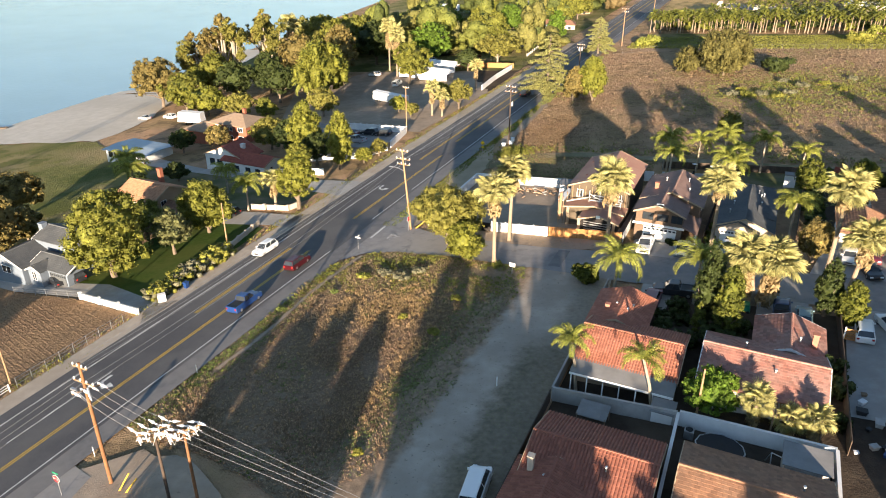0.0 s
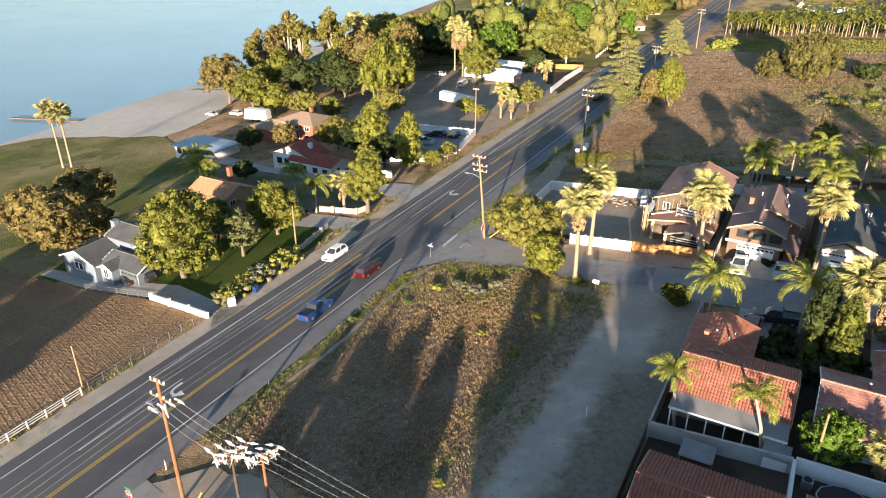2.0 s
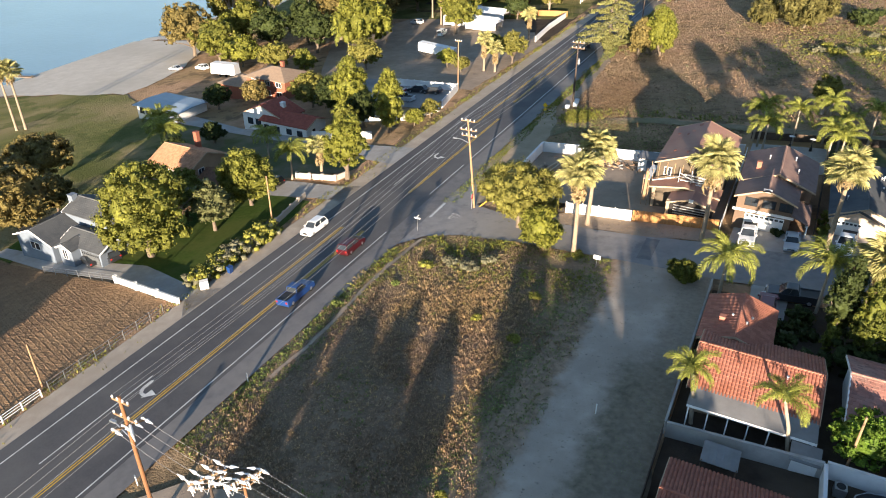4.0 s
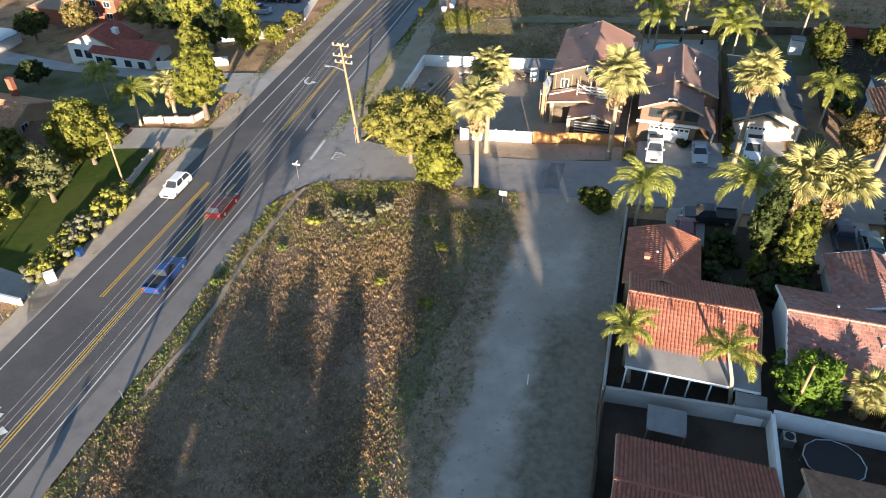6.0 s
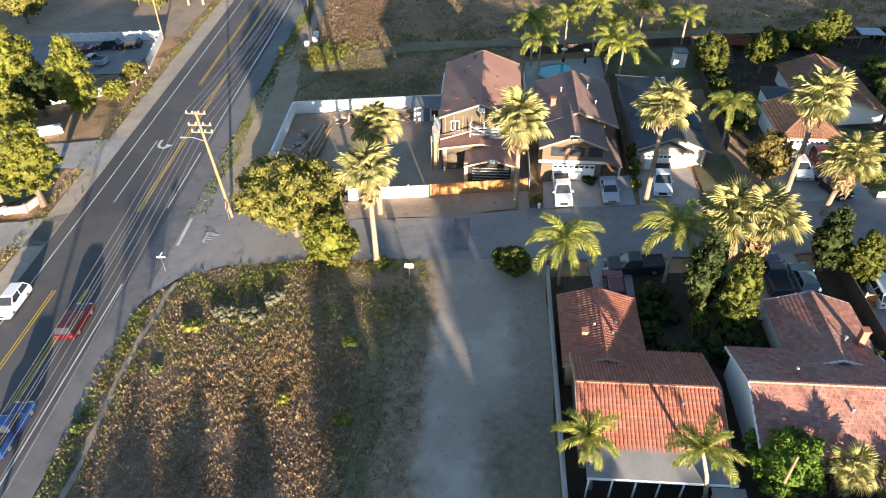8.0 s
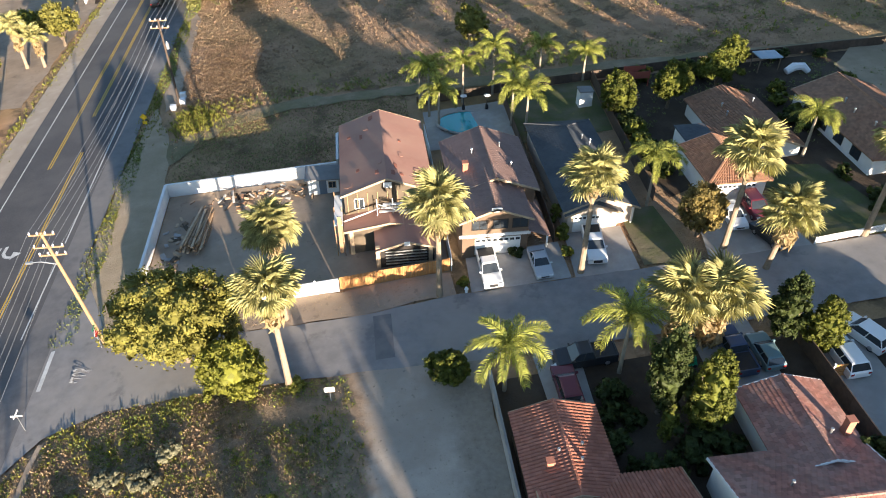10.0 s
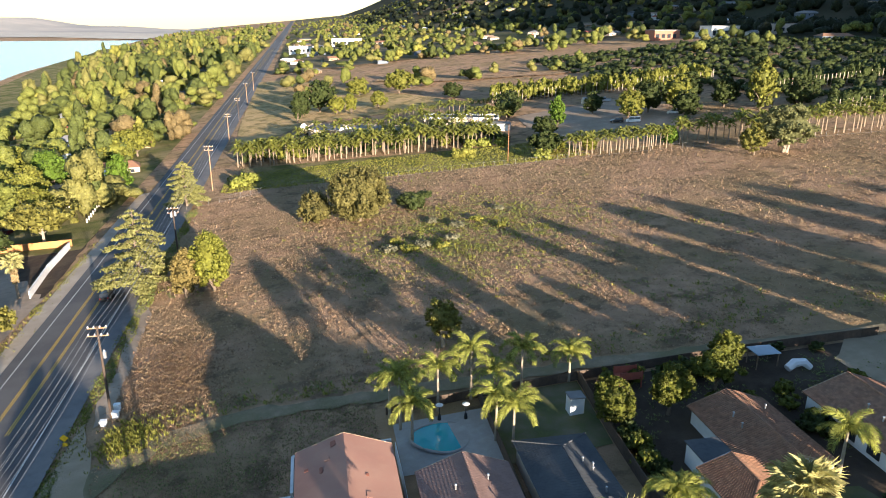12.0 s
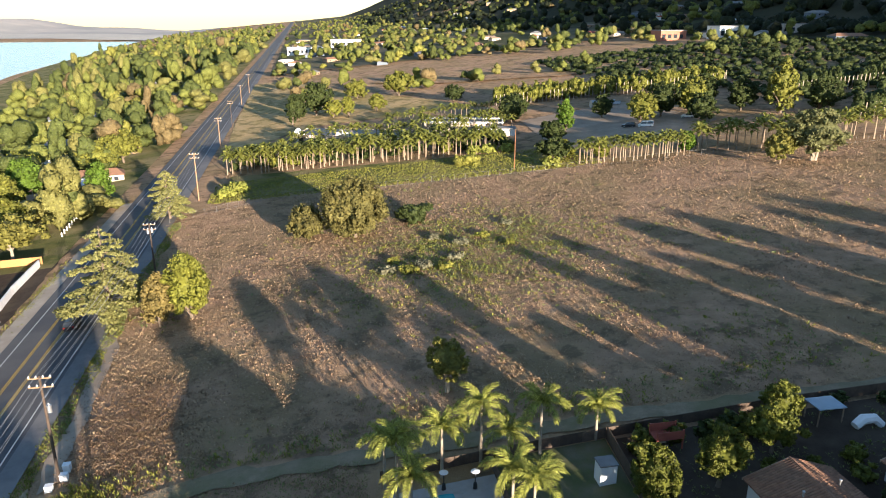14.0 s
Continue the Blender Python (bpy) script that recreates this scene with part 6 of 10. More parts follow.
wall_run("side_fence", [(7.6, 108), (8.2, 124), (9.2, 138.4)], 1.6, 0.06, "dark_wood", "dark board fence between houses", "fence", cap=0)
drape("back_lawn", [(-4.2, 124), (-4.2, 138.4), (9, 138.3), (8, 124)], M["dark_grass"], 0.0, 0, "back lawn, shade put in its darker green", "lawn", seed=33)
for i, (x, y, h, w) in enumerate(((-4.0, 104, 1.8, 1.7), (-4.0, 107, 2.4, 1.8), (-4.2, 101, 1.2, 1.4), (-15.6, 99, 0.9, 1.3), (-9.4, 102.4, 0.8, 1.6))):
    shrub("garden_bush", x, y, h, w, "leaf_mid" if i != 4 else "leaf_dark", 600, 0.13, 60 + i, "green bush beside the driveway", group="garden bushes")

# ---- charcoal-roofed house ----
H3 = thing("house", "single-storey house with charcoal shingle roof and white garage", "house", Matrix.Translation((0.2, 113.4, -0.75)))
block(H3, -3.7, -8.4, 4.0, 10.6, 2.7, 0.40, "y", "stucco_pink", "shingle_grey", "flat", fascia="trim_tan", hip=(0, 1))
block(H3, -3.6, -8.9, 2.0, -3.0, 2.5, 0.42, "y", "stucco_pink", "shingle_grey", "flat", fascia="trim_tan")
garage_door(H3, -1.5, -8.92, 0, 2.9, 2.1, 3, 4)
add_slope(H3, "shingle_grey", (1.6, -4.4, 3.5), (4.3, -4.4, 3.0), (4.3, -1.9, 3.6), (1.6, -1.9, 4.2), "plain")
part("carport_post", Geo().box(3.6, -8.7, -0.4, 3.8, -8.5, 2.6), M["trim_white"], H3)
vents(H3, ((-1.9, -2, 3.9), (-2.2, -5, 3.6), (1.8, 2.4, 4.0)))
vents(H3, ((1.4, 4.2, 4.0), (2.2, 3.4, 3.8), (2.0, -0.6, 3.8)))
drape("driveway", [(-4.2, 97.4), (-3.6, 104.6), (2.6, 104.4), (2.4, 97.2)], M["concrete"], 0.055, 0, "wide pale concrete driveway", "driveway", seed=34)
drape("front_lawn", [(3.0, 97.6), (3.2, 107), (7.2, 107), (8.0, 97.6)], M["dark_grass"], 0.03, 0.1, "front lawn, shade put in its darker green", "lawn", seed=35)
car(-1.2, 101.3, 172, "pickup", "white", "white pickup truck parked by the charcoal-roofed house", lift=0.06)
box = thing("garden_shed", "small white garden shed with a flat lid", "shed", Matrix.Translation((6.2, 131.6, G(6.2, 131.6))))
part("wall", Geo().box(-0.9, -0.8, -0.2, 0.9, 0.8, 2.2), M["vinyl"], box)
part("roof", Geo().box(-1.0, -0.9, 2.2, 1.0, 0.9, 2.35), M["roof_flat"], box)
tree("backyard_tree", 8.8, 126.6, 7.0, 4.6, "leaf_cypress", 1.2, 4200, 0.22, 71, "leafy yellow-green backyard tree", clumps=28)
tree("backyard_tree", 16.4, 127.4, 6.8, 5.4, "leaf_cypress", 1.4, 4200, 0.22, 72, "leafy green backyard tree", clumps=28)
tree("backyard_tree", 24.4, 130.6, 5.6, 5.4, "leaf_cypress", 1.2, 4000, 0.22, 73, "leafy green backyard tree", clumps=28)
tree("backyard_tree", 28.4, 135.0, 5.4, 4.4, "leaf_cypress", 1.0, 3000, 0.2, 74, "small yellow-green tree in a backyard", clumps=22)
tree("weeping_tree", 9.8, 100.9, 6.4, 4.8, "leaf_brown", 1.2, 3600, 0.18, 75, "drooping rusty-green tree by the drive", droop=True, clumps=26)
queen_palm(6.6, 107.3, 7.2, 1.0, 76, n=17)
queen_palm(27.2, 112.0, 6.4, 1.05, 77, n=14)
loft = thing("play_tower", "red timber play tower with a steep stair", "play tower", Matrix.Translation((14.6, 135.0, G(14.6, 135))))
part("deck", Geo().box(-1.6, -1.0, 1.4, 1.6, 1.0, 1.5), M["roof_red"], loft)
for x, y in ((-1.5, -0.9), (1.5, -0.9), (-1.5, 0.9), (1.5, 0.9)):
    part("post", Geo().box(x - 0.07, y - 0.07, -0.2, x + 0.07, y + 0.07, 2.5), M["roof_red"], loft)
part("panel", Geo().box(-1.6, -1.0, 1.5, 1.6, -0.94, 2.4), M["roof_red"], loft)
part("panel", Geo().box(-1.6, 0.94, 1.5, 1.6, 1.0, 2.4), M["roof_red"], loft)
for k in range(8):
    part("step", Geo().box(-1.4, -1.2 - k * 0.42, 1.3 - k * 0.19, -0.6, -0.95 - k * 0.42, 1.36 - k * 0.19), M["wood"], loft)

# ---- the two clay-tiled houses further up ----
H4 = thing("house", "single-storey house with brown clay-tile roof and front wing", "house", Matrix.Translation((22.4, 118.4, 0.9)))
block(H4, -4.4, -6.0, 4.4, 6.6, 2.6, 0.36, "y", "stucco_white", "tile_brown", "barrel", fascia="trim_tan", hip=(0, 0))
block(H4, -9.6, -12.4, -3.0, -4.6, 2.6, 0.36, "y", "stucco_white", "tile_brown", "barrel", fascia="trim_white", hip=(1, 0))
part("flat_roof", Geo().box(-8.8, -4.6, 2.4, -4.2, 0.4, 2.55), M["shingle_grey"], H4)
part("wall", Geo().box(-8.6, -4.4, -0.8, -4.4, 0.2, 2.4), M["stucco_white"], H4)
garage_door(H4, -6.4, -12.42, 0, 4.4, 2.1, 4, 4)
vents(H4, ((-2.2, 2, 3.9), (-2.4, 0, 3.8), (2.4, 3, 3.8)))
drape("driveway", [(9.5, 96.8), (11.4, 106.2), (19.4, 106), (20.2, 96.6)], M["concrete"], 0.06, 0, "concrete driveway", "driveway", seed=36)
car(14.4, 102.6, 175, "sedan", "white", "white car parked by the clay-tiled house", lift=0.06)
car(17.2, 103.4, 178, "suv", "maroon", "dark red car parked by the clay-tiled house", lift=0.06)
car(16.6, 98.6, 195, "sedan", "black", "black car parked at the kerb", lift=0.06)
drape("front_lawn", [(20.6, 97), (20.2, 112), (28, 110), (31, 97)], M["dark_grass"], 0.03, 0.1, "lawn between houses, shade put in its darker green", "lawn", seed=37)
rail_fence("picket_fence", [(20.4, 96.8), (35, 97.4)], 0.95, "vinyl", "low white picket fence along the street", space=2.4, rails=(0.3, 0.85), slat=0.16)
H5 = thing("house", "long single-storey house with brown tile roof", "house", Matrix.Translation((37.0, 114.5, 2.2)))
block(H5, -5.2, -8.0, 5.2, 9.0, 2.6, 0.36, "y", "stucco_white", "tile_brown", "flat", fascia="trim_tan", hip=(1, 0))
for y in (-5, -1.5, 2, 5.5):
    window_part(H5, -5.2, y, 0.9, 1.6, 1.1, "-x", M["dark_open"])
vents(H5, ((-2.5, 3, 3.8), (-2.8, 0.5, 3.7), (-2.4, -3, 3.8)))
H6 = thing("house", "single-storey house with tan tile roof", "house", Matrix.Translation((54, 112, 4.0)))
block(H6, -5, -7, 5, 8, 2.6, 0.36, "y", "stucco_pink", "tile_brown", "flat", fascia="trim_tan")
H7 = thing("house", "single-storey house with faded tile roof", "house", Matrix.Translation((22.5, 70, 1.2)))
block(H7, -4.6, -6, 4.6, 8, 2.6, 0.34, "y", "stucco_pink", "tile_pink", "flat", fascia="trim_white")
H8 = thing("house", "single-storey house with tan tile roof", "house", Matrix.Translation((24, 50, 1.0)))
block(H8, -6, -5, 6, 5, 2.6, 0.34, "x", "stucco_pink", "tile_brown", "flat", fascia="trim_white")
drape("side_yard", [(9.5, 108), (9.4, 138), (60, 135), (60, 97), (31, 97), (20, 112)], M["dark_soil"], -0.02, 0, "bare yards, soil darkened for shade", "yard", seed=38)
drape("graded_pad", [(43.5, 122), (42.6, 132), (47.2, 136.4), (60, 135), (75, 132), (75, 118), (60, 116)], M["track"], 0.06, 0.4, "pale graded dirt pad beside the last yard", "yard", seed=39)
dome = thing("play_slide", "pale plastic slide set in the yard", "slide", Matrix.Translation((36.5, 131.5, G(36.5, 131.5))))
part("chute", Geo().tube([(-1.5, 0, 0.3), (-0.4, 0.2, 0.9), (0.8, 0, 1.0), (1.6, -0.4, 0.3)], [0.5, 0.6, 0.55, 0.4], 8), M["vinyl"], dome)
can = thing("canopy_shed", "open shed with a pale blue roof", "shed", Matrix.Translation((33.2, 134.2, G(33.2, 134.2))))
part("roof", Geo().box(-1.7, -1.3, 2.0, 1.7, 1.3, 2.12), M["roof_blue"], can)
for x, y in ((-1.5, -1.1), (1.5, -1.1), (-1.5, 1.1), (1.5, 1.1)):
    part("post", Geo().box(x - 0.06, y - 0.06, -0.2, x + 0.06, y + 0.06, 2.0), M["wood"], can)

YB = random.Random(44)
for i in range(40):
    line = i % 4
    if line == 0:
        x, y = YB.uniform(10, 42), YB.uniform(134.2, 136.6)
    elif line == 1:
        x, y = YB.uniform(9.4, 11.0), YB.uniform(111, 134)
    elif line == 2:
        x, y = YB.uniform(28.8, 31.2), YB.uniform(100, 128)
    else:
        x, y = YB.uniform(20.4, 22), YB.uniform(99, 104)
    h = YB.uniform(0.9, 2.6)
    shrub("garden_bush", x, y, h, h * 1.35, "leaf_dark" if i % 3 else "leaf_cypress", 650, 0.14, 640 + i % 6, "dark green bush along a yard fence", group="garden bushes", key=("yard", i % 6, i % 3 > 0))

# cars in the shade by the street
car(-6.4, 86.6, 90, "pickup", "black", "black pickup truck with a white cab cover parked under palms", lift=0.06)
car(-8.7, 83.6, 0, "suv", "maroon", "dark red car on the short driveway", lift=0.06)
car(6.4, 84.6, 0, "pickup", "navy", "dark blue pickup on the driveway", lift=0.06)
car(8.9, 84.0, 0, "hatch", "teal", "grey-green car on the driveway", lift=0.06)
car(15.0, 82.2, 0, "suv", "white", "white suv on the long driveway", lift=0.06)
car(17.9, 84.2, 20, "suv", "white", "white car by the long driveway", lift=0.06)
car(-17.3, 44.4, 8, "van", "white", "white van parked on the dirt lane", lift=0.05)

# traffic on the road
car(-72.1, 84.0, 180, "suv", "white", "white suv driving on the road", lift=0.1, group="cars on the road")
car(-63.2, 80.8, 0, "suv", "red", "dark red car driving on the road", lift=0.1, group="cars on the road")
car(-62.9, 67.5, 0, "pickup", "blue", "blue pickup truck driving on the road", lift=0.1, group="cars on the road")
car(-65.2, 198.0, 0, "suv", "black", "black car driving on the road", lift=0.1, group="cars on the road")

# ---- poles and wires ----
def pole(x, y, h, arms, material="pole", r=0.17, label="wooden utility pole with crossarms and wires", lean=0.0):
    """A utility pole; arms: (height, half length, bearing). Returns wire points by arm."""
    z = G(x, y)
    e = thing("utility_pole", label, "utility pole", Matrix.Translation((x, y, z)), "utility poles")
    part("pole", Geo().tube([(0, 0, -0.5), (lean * 0.5, 0, h * 0.5), (lean, 0, h)], [r, r * 0.88, r * 0.68], 10), M[material], e)
    ends = []
    for ah, al, az in arms:
        c, s = math.cos(radians(az)), math.sin(radians(az))
        lx = lean * ah / h
        part("crossarm", Geo().box(-al, -0.06, ah - 0.07, al, 0.06, ah + 0.07, pose(lx, 0, 0, 0, 0, az)), M["pole_pale"], e)
        row = []
        for k in range(4):
            u = -al * 0.92 + al * 1.84 * k / 3
            part("insulator", Geo().tube([(lx + u * c, u * s, ah + 0.05), (lx + u * c, u * s, ah + 0.2), (lx + u * c, u * s, ah + 0.34)], [0.05, 0.1, 0.05], 6), M["insulator"], e)
            row.append((x + lx + u * c, y + u * s, z + ah + 0.34))
        ends.append(row)
    return e, ends


def wire(a, b, sag=0.5, r=0.013, label="pale overhead wire between poles"):
    a, b = Vector(a), Vector(b)
    pts = [a.lerp(b, k / 14) - Vector((0, 0, sag * 4 * (k / 14) * (1 - k / 14))) for k in range(15)]
    tagged(ob_of("overhead_wire", Geo().tube(pts, r, 4), M["wire"]), label, "wire", "overhead wires")


def transformer(e, x, y, z):
    t = part("transformer", Geo().tube([(x, y, z), (x, y, z + 0.9)], 0.26, 10), M["galv"], e, "grey can transformer")
    part("bushing", Geo().tube([(x, y, z + 0.9), (x, y, z + 1.15)], 0.06, 6), M["insulator"], t)


P0, w0 = pole(-51.8, 33.6, 14.4, ((13.9, 0.9, 0), (12.2, 1.3, 0), (11.4, 1.2, 60)), "pole", 0.2, "tall reddish-brown utility pole with white insulators")
P1, w1 = pole(-52.0, 98.6, 14.3, ((14.0, 1.1, 0), (12.6, 1.3, 0), (11.7, 1.2, 0)), "pole_pale", 0.19, "tan wooden utility pole at the street corner", lean=-1.4)
P2, w2 = pole(-53.0, 150.3, 13.6, ((13.3, 1.2, 0), (12.2, 1.3, 0)), "pole_dark", 0.19, "dark wooden utility pole beside the road")
P3, w3 = pole(-55.6, 220.9, 11.0, ((10.7, 1.2, 0), (9.7, 1.2, 0)), "pole_dark", 0.19)
P4, w4 = pole(-55.1, 282.3, 13.8, ((13.5, 1.3, 0), (12.4, 1.3, 0)), "pole_pale", 0.19)
P5, w5 = pole(-58.3, 368.7, 12.2, ((11.9, 1.3, 0), (10.9, 1.3, 0)), "pole_pale", 0.19)
P6, w6 = pole(-58.9, 424.7, 12.5, ((12.2, 1.3, 0), (11.2, 1.3, 0)), "pole_dark", 0.19)
P7, w7 = pole(-60.5, 500, 12.5, ((12.2, 1.3, 0),), "pole_pale", 0.19)
P8, w8 = pole(-62.0, 580, 12.5, ((12.2, 1.3, 0),), "pole_pale", 0.19)
PA, wa = pole(-44.5, 34.0, 8.6, ((8.3, 1.5, 60), (7.8, 1.4, 60)), "pole_dark", 0.16, "dark utility pole crowded with white insulators")
PB, wb = pole(-41.9, 35.0, 8.4, ((8.1, 1.5, 60), (7.7, 1.4, 60)), "pole", 0.16, "short brown utility pole with white insulators")
PL, wl = pole(-80.1, 83.7, 8.5, (), "pole_pale", 0.14, "bare tan wooden pole by the roadside")
PM, wm = pole(-79.4, 42.2, 6.0, (), "pole_pale", 0.13, "short bare wooden pole by the fence")
PN, wnn = pole(-83.2, 156.5, 12.0, ((11.6, 0.8, 0),), "pole_pale", 0.15, "wooden pole by the parking lot")
PO, wo = pole(-0.6, 60.5, 6.5, (), "pole_pale", 0.13, "bare leaning wooden pole by the white wall")
PQ, wq = pole(35.6, 268.1, 11.5, (), "pole", 0.16, "bare wooden pole beside the fence")
for e in (P2, P3):
    transformer(e, 0.42, 0, 9.0)
transformer(P3, -0.42, 0, 8.8)


def dead_end(e, a, b, skip=0.35):
    """A white teardrop cover with two sheds where a wire leaves its arm."""
    o = e.matrix_basis.translation
    d = (Vector(b) - Vector(a)).normalized()
    p = Vector(a) - o + d * skip
    part("insulator_cover", Geo().tube([p, p + d * 0.16, p + d * 0.36, p + d * 0.75], [0.05, 0.16, 0.13, 0.03], 7), M["insulator"], e)
    part("insulator", Geo().tube([p - d * 0.3, p - d * 0.22, p - d * 0.2, p - d * 0.05], [0.05, 0.11, 0.05, 0.09], 7), M["insulator"], e)


for k in range(4):
    far_end = (60, 22 - 1.2 * k, 18)
    dead_end(P0, w0[2][k], wa[0][k])
    dead_end(PA, wa[0][k], w0[2][k])
    dead_end(PA, wa[0][k], wb[0][k])
    dead_end(PB, wb[0][k], wa[0][k], 0.3)
    dead_end(PB, wb[0][k], far_end)
for e, sd in ((PA, 3), (PB, 4)):
    rnd = random.Random(sd)
    part("brace", Geo().tube([(-0.7, -1.2, 7.75), (0, 0, 7.0), (0.7, 1.2, 7.75)], 0.04, 4), M["pole_pale"], e)
    for k in range(7):
        u = rnd.uniform(-1.3, 1.3)
        z = 7.9 + rnd.uniform(-0.5, 0.5)
        pts = [(u * 0.5, u * 0.87, z), (u * 0.5 + rnd.uniform(-0.5, 0.5), u * 0.87 + rnd.uniform(-0.4, 0.4), z - 0.5), (u * 0.5 + rnd.uniform(-0.9, 0.9), u * 0.87 + rnd.uniform(-0.6, 0.6), z + 0.2)]
        part("jumper", Geo().tube(pts, 0.025, 4), M["insulator"], e)
for e in (PA, PB):
    rnd = random.Random(3)
    for k in range(9):
        u = rnd.uniform(-1.4, 1.4)
        part("insulator_cover", Geo().tube([(u * 0.5, u * 0.87, 7.4 + rnd.uniform(0, 0.8)), (u * 0.5 + 0.5, u * 0.87 - 0.25, 7.4 + rnd.uniform(0, 0.8))], [0.11, 0.05], 6), M["insulator"], e)
for k in range(4):
    part("insulator_cover", Geo().tube([(0.3 + 0.3 * k, -0.2 * k, 11.6), (0.9 + 0.3 * k, -0.3 - 0.2 * k, 11.4)], [0.12, 0.05], 6), M["insulator"], P0)
arm = part("street_lamp_arm", Geo().tube([(0, 0, 9.9), (-1.6, 0.3, 10.3), (-2.4, 0.5, 10.3)], 0.05, 6), M["galv"], P0)
part("lamp_head", Geo().box(-2.9, 0.4, 10.2, -2.3, 0.65, 10.36), M["galv"], arm)
arm = part("street_lamp_arm", Geo().tube([(-1.2, 0, 10.6), (-2.4, 0, 11.0), (-3.3, 0, 11.0)], 0.05, 6), M["galv"], P1)
part("lamp_head", Geo().box(-3.8, -0.12, 10.9, -3.2, 0.12, 11.06), M["galv"], arm)
part("guy_guard", Geo().tube([(0.5, 0.4, 0), (2.6, 1.6, 1.9)], 0.08, 6), M["yellow_line"], P1, "yellow guy-wire guard")
part("guy_guard", Geo().tube([(1.6, -0.6, 0), (2.4, 0.4, 1.9)], 0.08, 6), M["yellow_line"], P0, "yellow guy-wire guard")
part("guy_guard", Geo().tube([(2.4, -0.6, 0), (3.6, 0.2, 1.9)], 0.08, 6), M["yellow_line"], P0, "yellow guy-wire guard")
for a, b in ((w0, w1), (w1, w2), (w2, w3), (w3, w4), (w4, w5), (w5, w6), (w6, w7), (w7, w8)):
    for r in range(min(2, len(a), len(b))):
        for k in range(4):
            if r == 0 or k != 1:
                wire(a[r][k], b[r][k], 0.9)
for k in range(4):
    wire(w0[2][k], wa[0][k], 0.25)
    wire(wa[0][k], wb[0][k], 0.05)
    wire(wb[0][k], (60, 22 - 1.2 * k, 18), 1.2)
    wire(w0[1][k], (-53.5 + 0.8 * k, -60, 6), 1.0)

# ---- signs and small roadside things ----
def sign(x, y, h, plate, material, label, rz=0, name="road_sign"):
    e = thing(name, label, "sign", pose(x, y, G(x, y), 0, 0, rz), "")
    part("post", Geo().tube([(0, 0, -0.3), (0, 0, h)], 0.035, 6), M["galv"], e)
    part("plate", Geo().hexa([(px, -0.06, pz) for px, pz in plate], [(px, -0.035, pz) for px, pz in plate]), material, e)
    return e


M["stop_red"] = mat("red_sign_sheet", (0.42, 0.02, 0.025), None, 3, 0.4)
M["sign_yellow"] = mat("yellow_sign_sheet", (0.72, 0.47, 0.02), None, 3, 0.4)
octo = lambda r, z: [(r * math.cos(radians(22.5 + 45 * k)), z + r * math.sin(radians(22.5 + 45 * k))) for k in range(8)]


def stop_sign(x, y, rz):
    e = sign(x, y, 2.9, octo(0.46, 2.2), M["vinyl"], "red octagonal stop sign on a steel post", rz, "stop_sign")
    part("face", Geo().hexa([(px, -0.085, pz) for px, pz in octo(0.42, 2.2)], [(px, -0.061, pz) for px, pz in octo(0.42, 2.2)]), M["stop_red"], e)
    tx = bpy.data.curves.new("word", "FONT")
    tx.body, tx.size, tx.align_x, tx.align_y = "STOP", 0.3, "CENTER", "CENTER"
    tx.materials.append(M["vinyl"])
    w = new("word", tx)
    w.parent = e
    w.matrix_basis = pose(0, -0.092, 2.2, 90, 0, 0)
    part("street_plate", Geo().box(-0.4, -0.02, 2.78, 0.4, 0.02, 2.95), M["sign_green"], e)


stop_sign(-55.2, 30.6, 0)
stop_sign(-52.2, 98.0, 90)
ys = sign(-56.6, 143.0, 2.6, [(0, 1.7), (0.55, 2.25), (0, 2.8), (-0.55, 2.25)], M["sign_yellow"], "yellow diamond warning sign by the road", 0)
part("lower_plate", Geo().box(-0.3, -0.06, 1.1, 0.3, -0.035, 1.55), M["sign_yellow"], ys)
sign(-29.2, 86.7, 1.9, [(-0.45, 1.3), (0.45, 1.3), (0.45, 1.9), (-0.45, 1.9)], M["vinyl"], "small white sign on a post at the lot corner", 0)
nm = sign(-56.8, 88.9, 2.3, [(-0.5, 2.1), (0.5, 2.1), (0.5, 2.28), (-0.5, 2.28)], M["vinyl"], "street name blades on a thin post", 0)
part("blade", Geo().box(-0.02, -0.5, 2.32, 0.02, 0.5, 2.5), M["vinyl"], nm)
for x, y in ((-57.2, 51.5), (-57.0, 36), (-21.4, 60.2)):
    mk = thing("marker_post", "thin white marker post", "post", Matrix.Translation((x, y, G(x, y))))
    part("stake", Geo().box(-0.05, -0.03, -0.2, 0.05, 0.03, 1.3), M["vinyl"], mk)
for x, y, s in ((-52.6, 152.0, 0.9), (-52.4, 150.2, 0.75), (-53.6, 148.6, 0.6)):
    bx = thing("utility_cabinet", "small white utility cabinet by the pole", "utility box", Matrix.Translation((x, y, G(x, y))), "utility cabinets")
    part("casing", Geo().box(-0.4, -0.35, -0.1, 0.4, 0.35, s), M["vinyl"], bx)
    part("lid", Geo().box(-0.44, -0.39, s, 0.44, 0.39, s + 0.08), M["vinyl"], bx)
hyd = thing("hydrant", "white fire hydrant beside the street", "hydrant", Matrix.Translation((-15.4, 97.8, G(-15.4, 97.8))))
part("barrel", Geo().tube([(0, 0, 0), (0, 0, 0.5), (0, 0, 0.62), (0, 0, 0.75)], [0.14, 0.13, 0.16, 0.05], 8), M["vinyl"], hyd)
part("nozzle", Geo().tube([(-0.22, 0, 0.45), (0.22, 0, 0.45)], 0.07, 6), M["vinyl"], hyd)

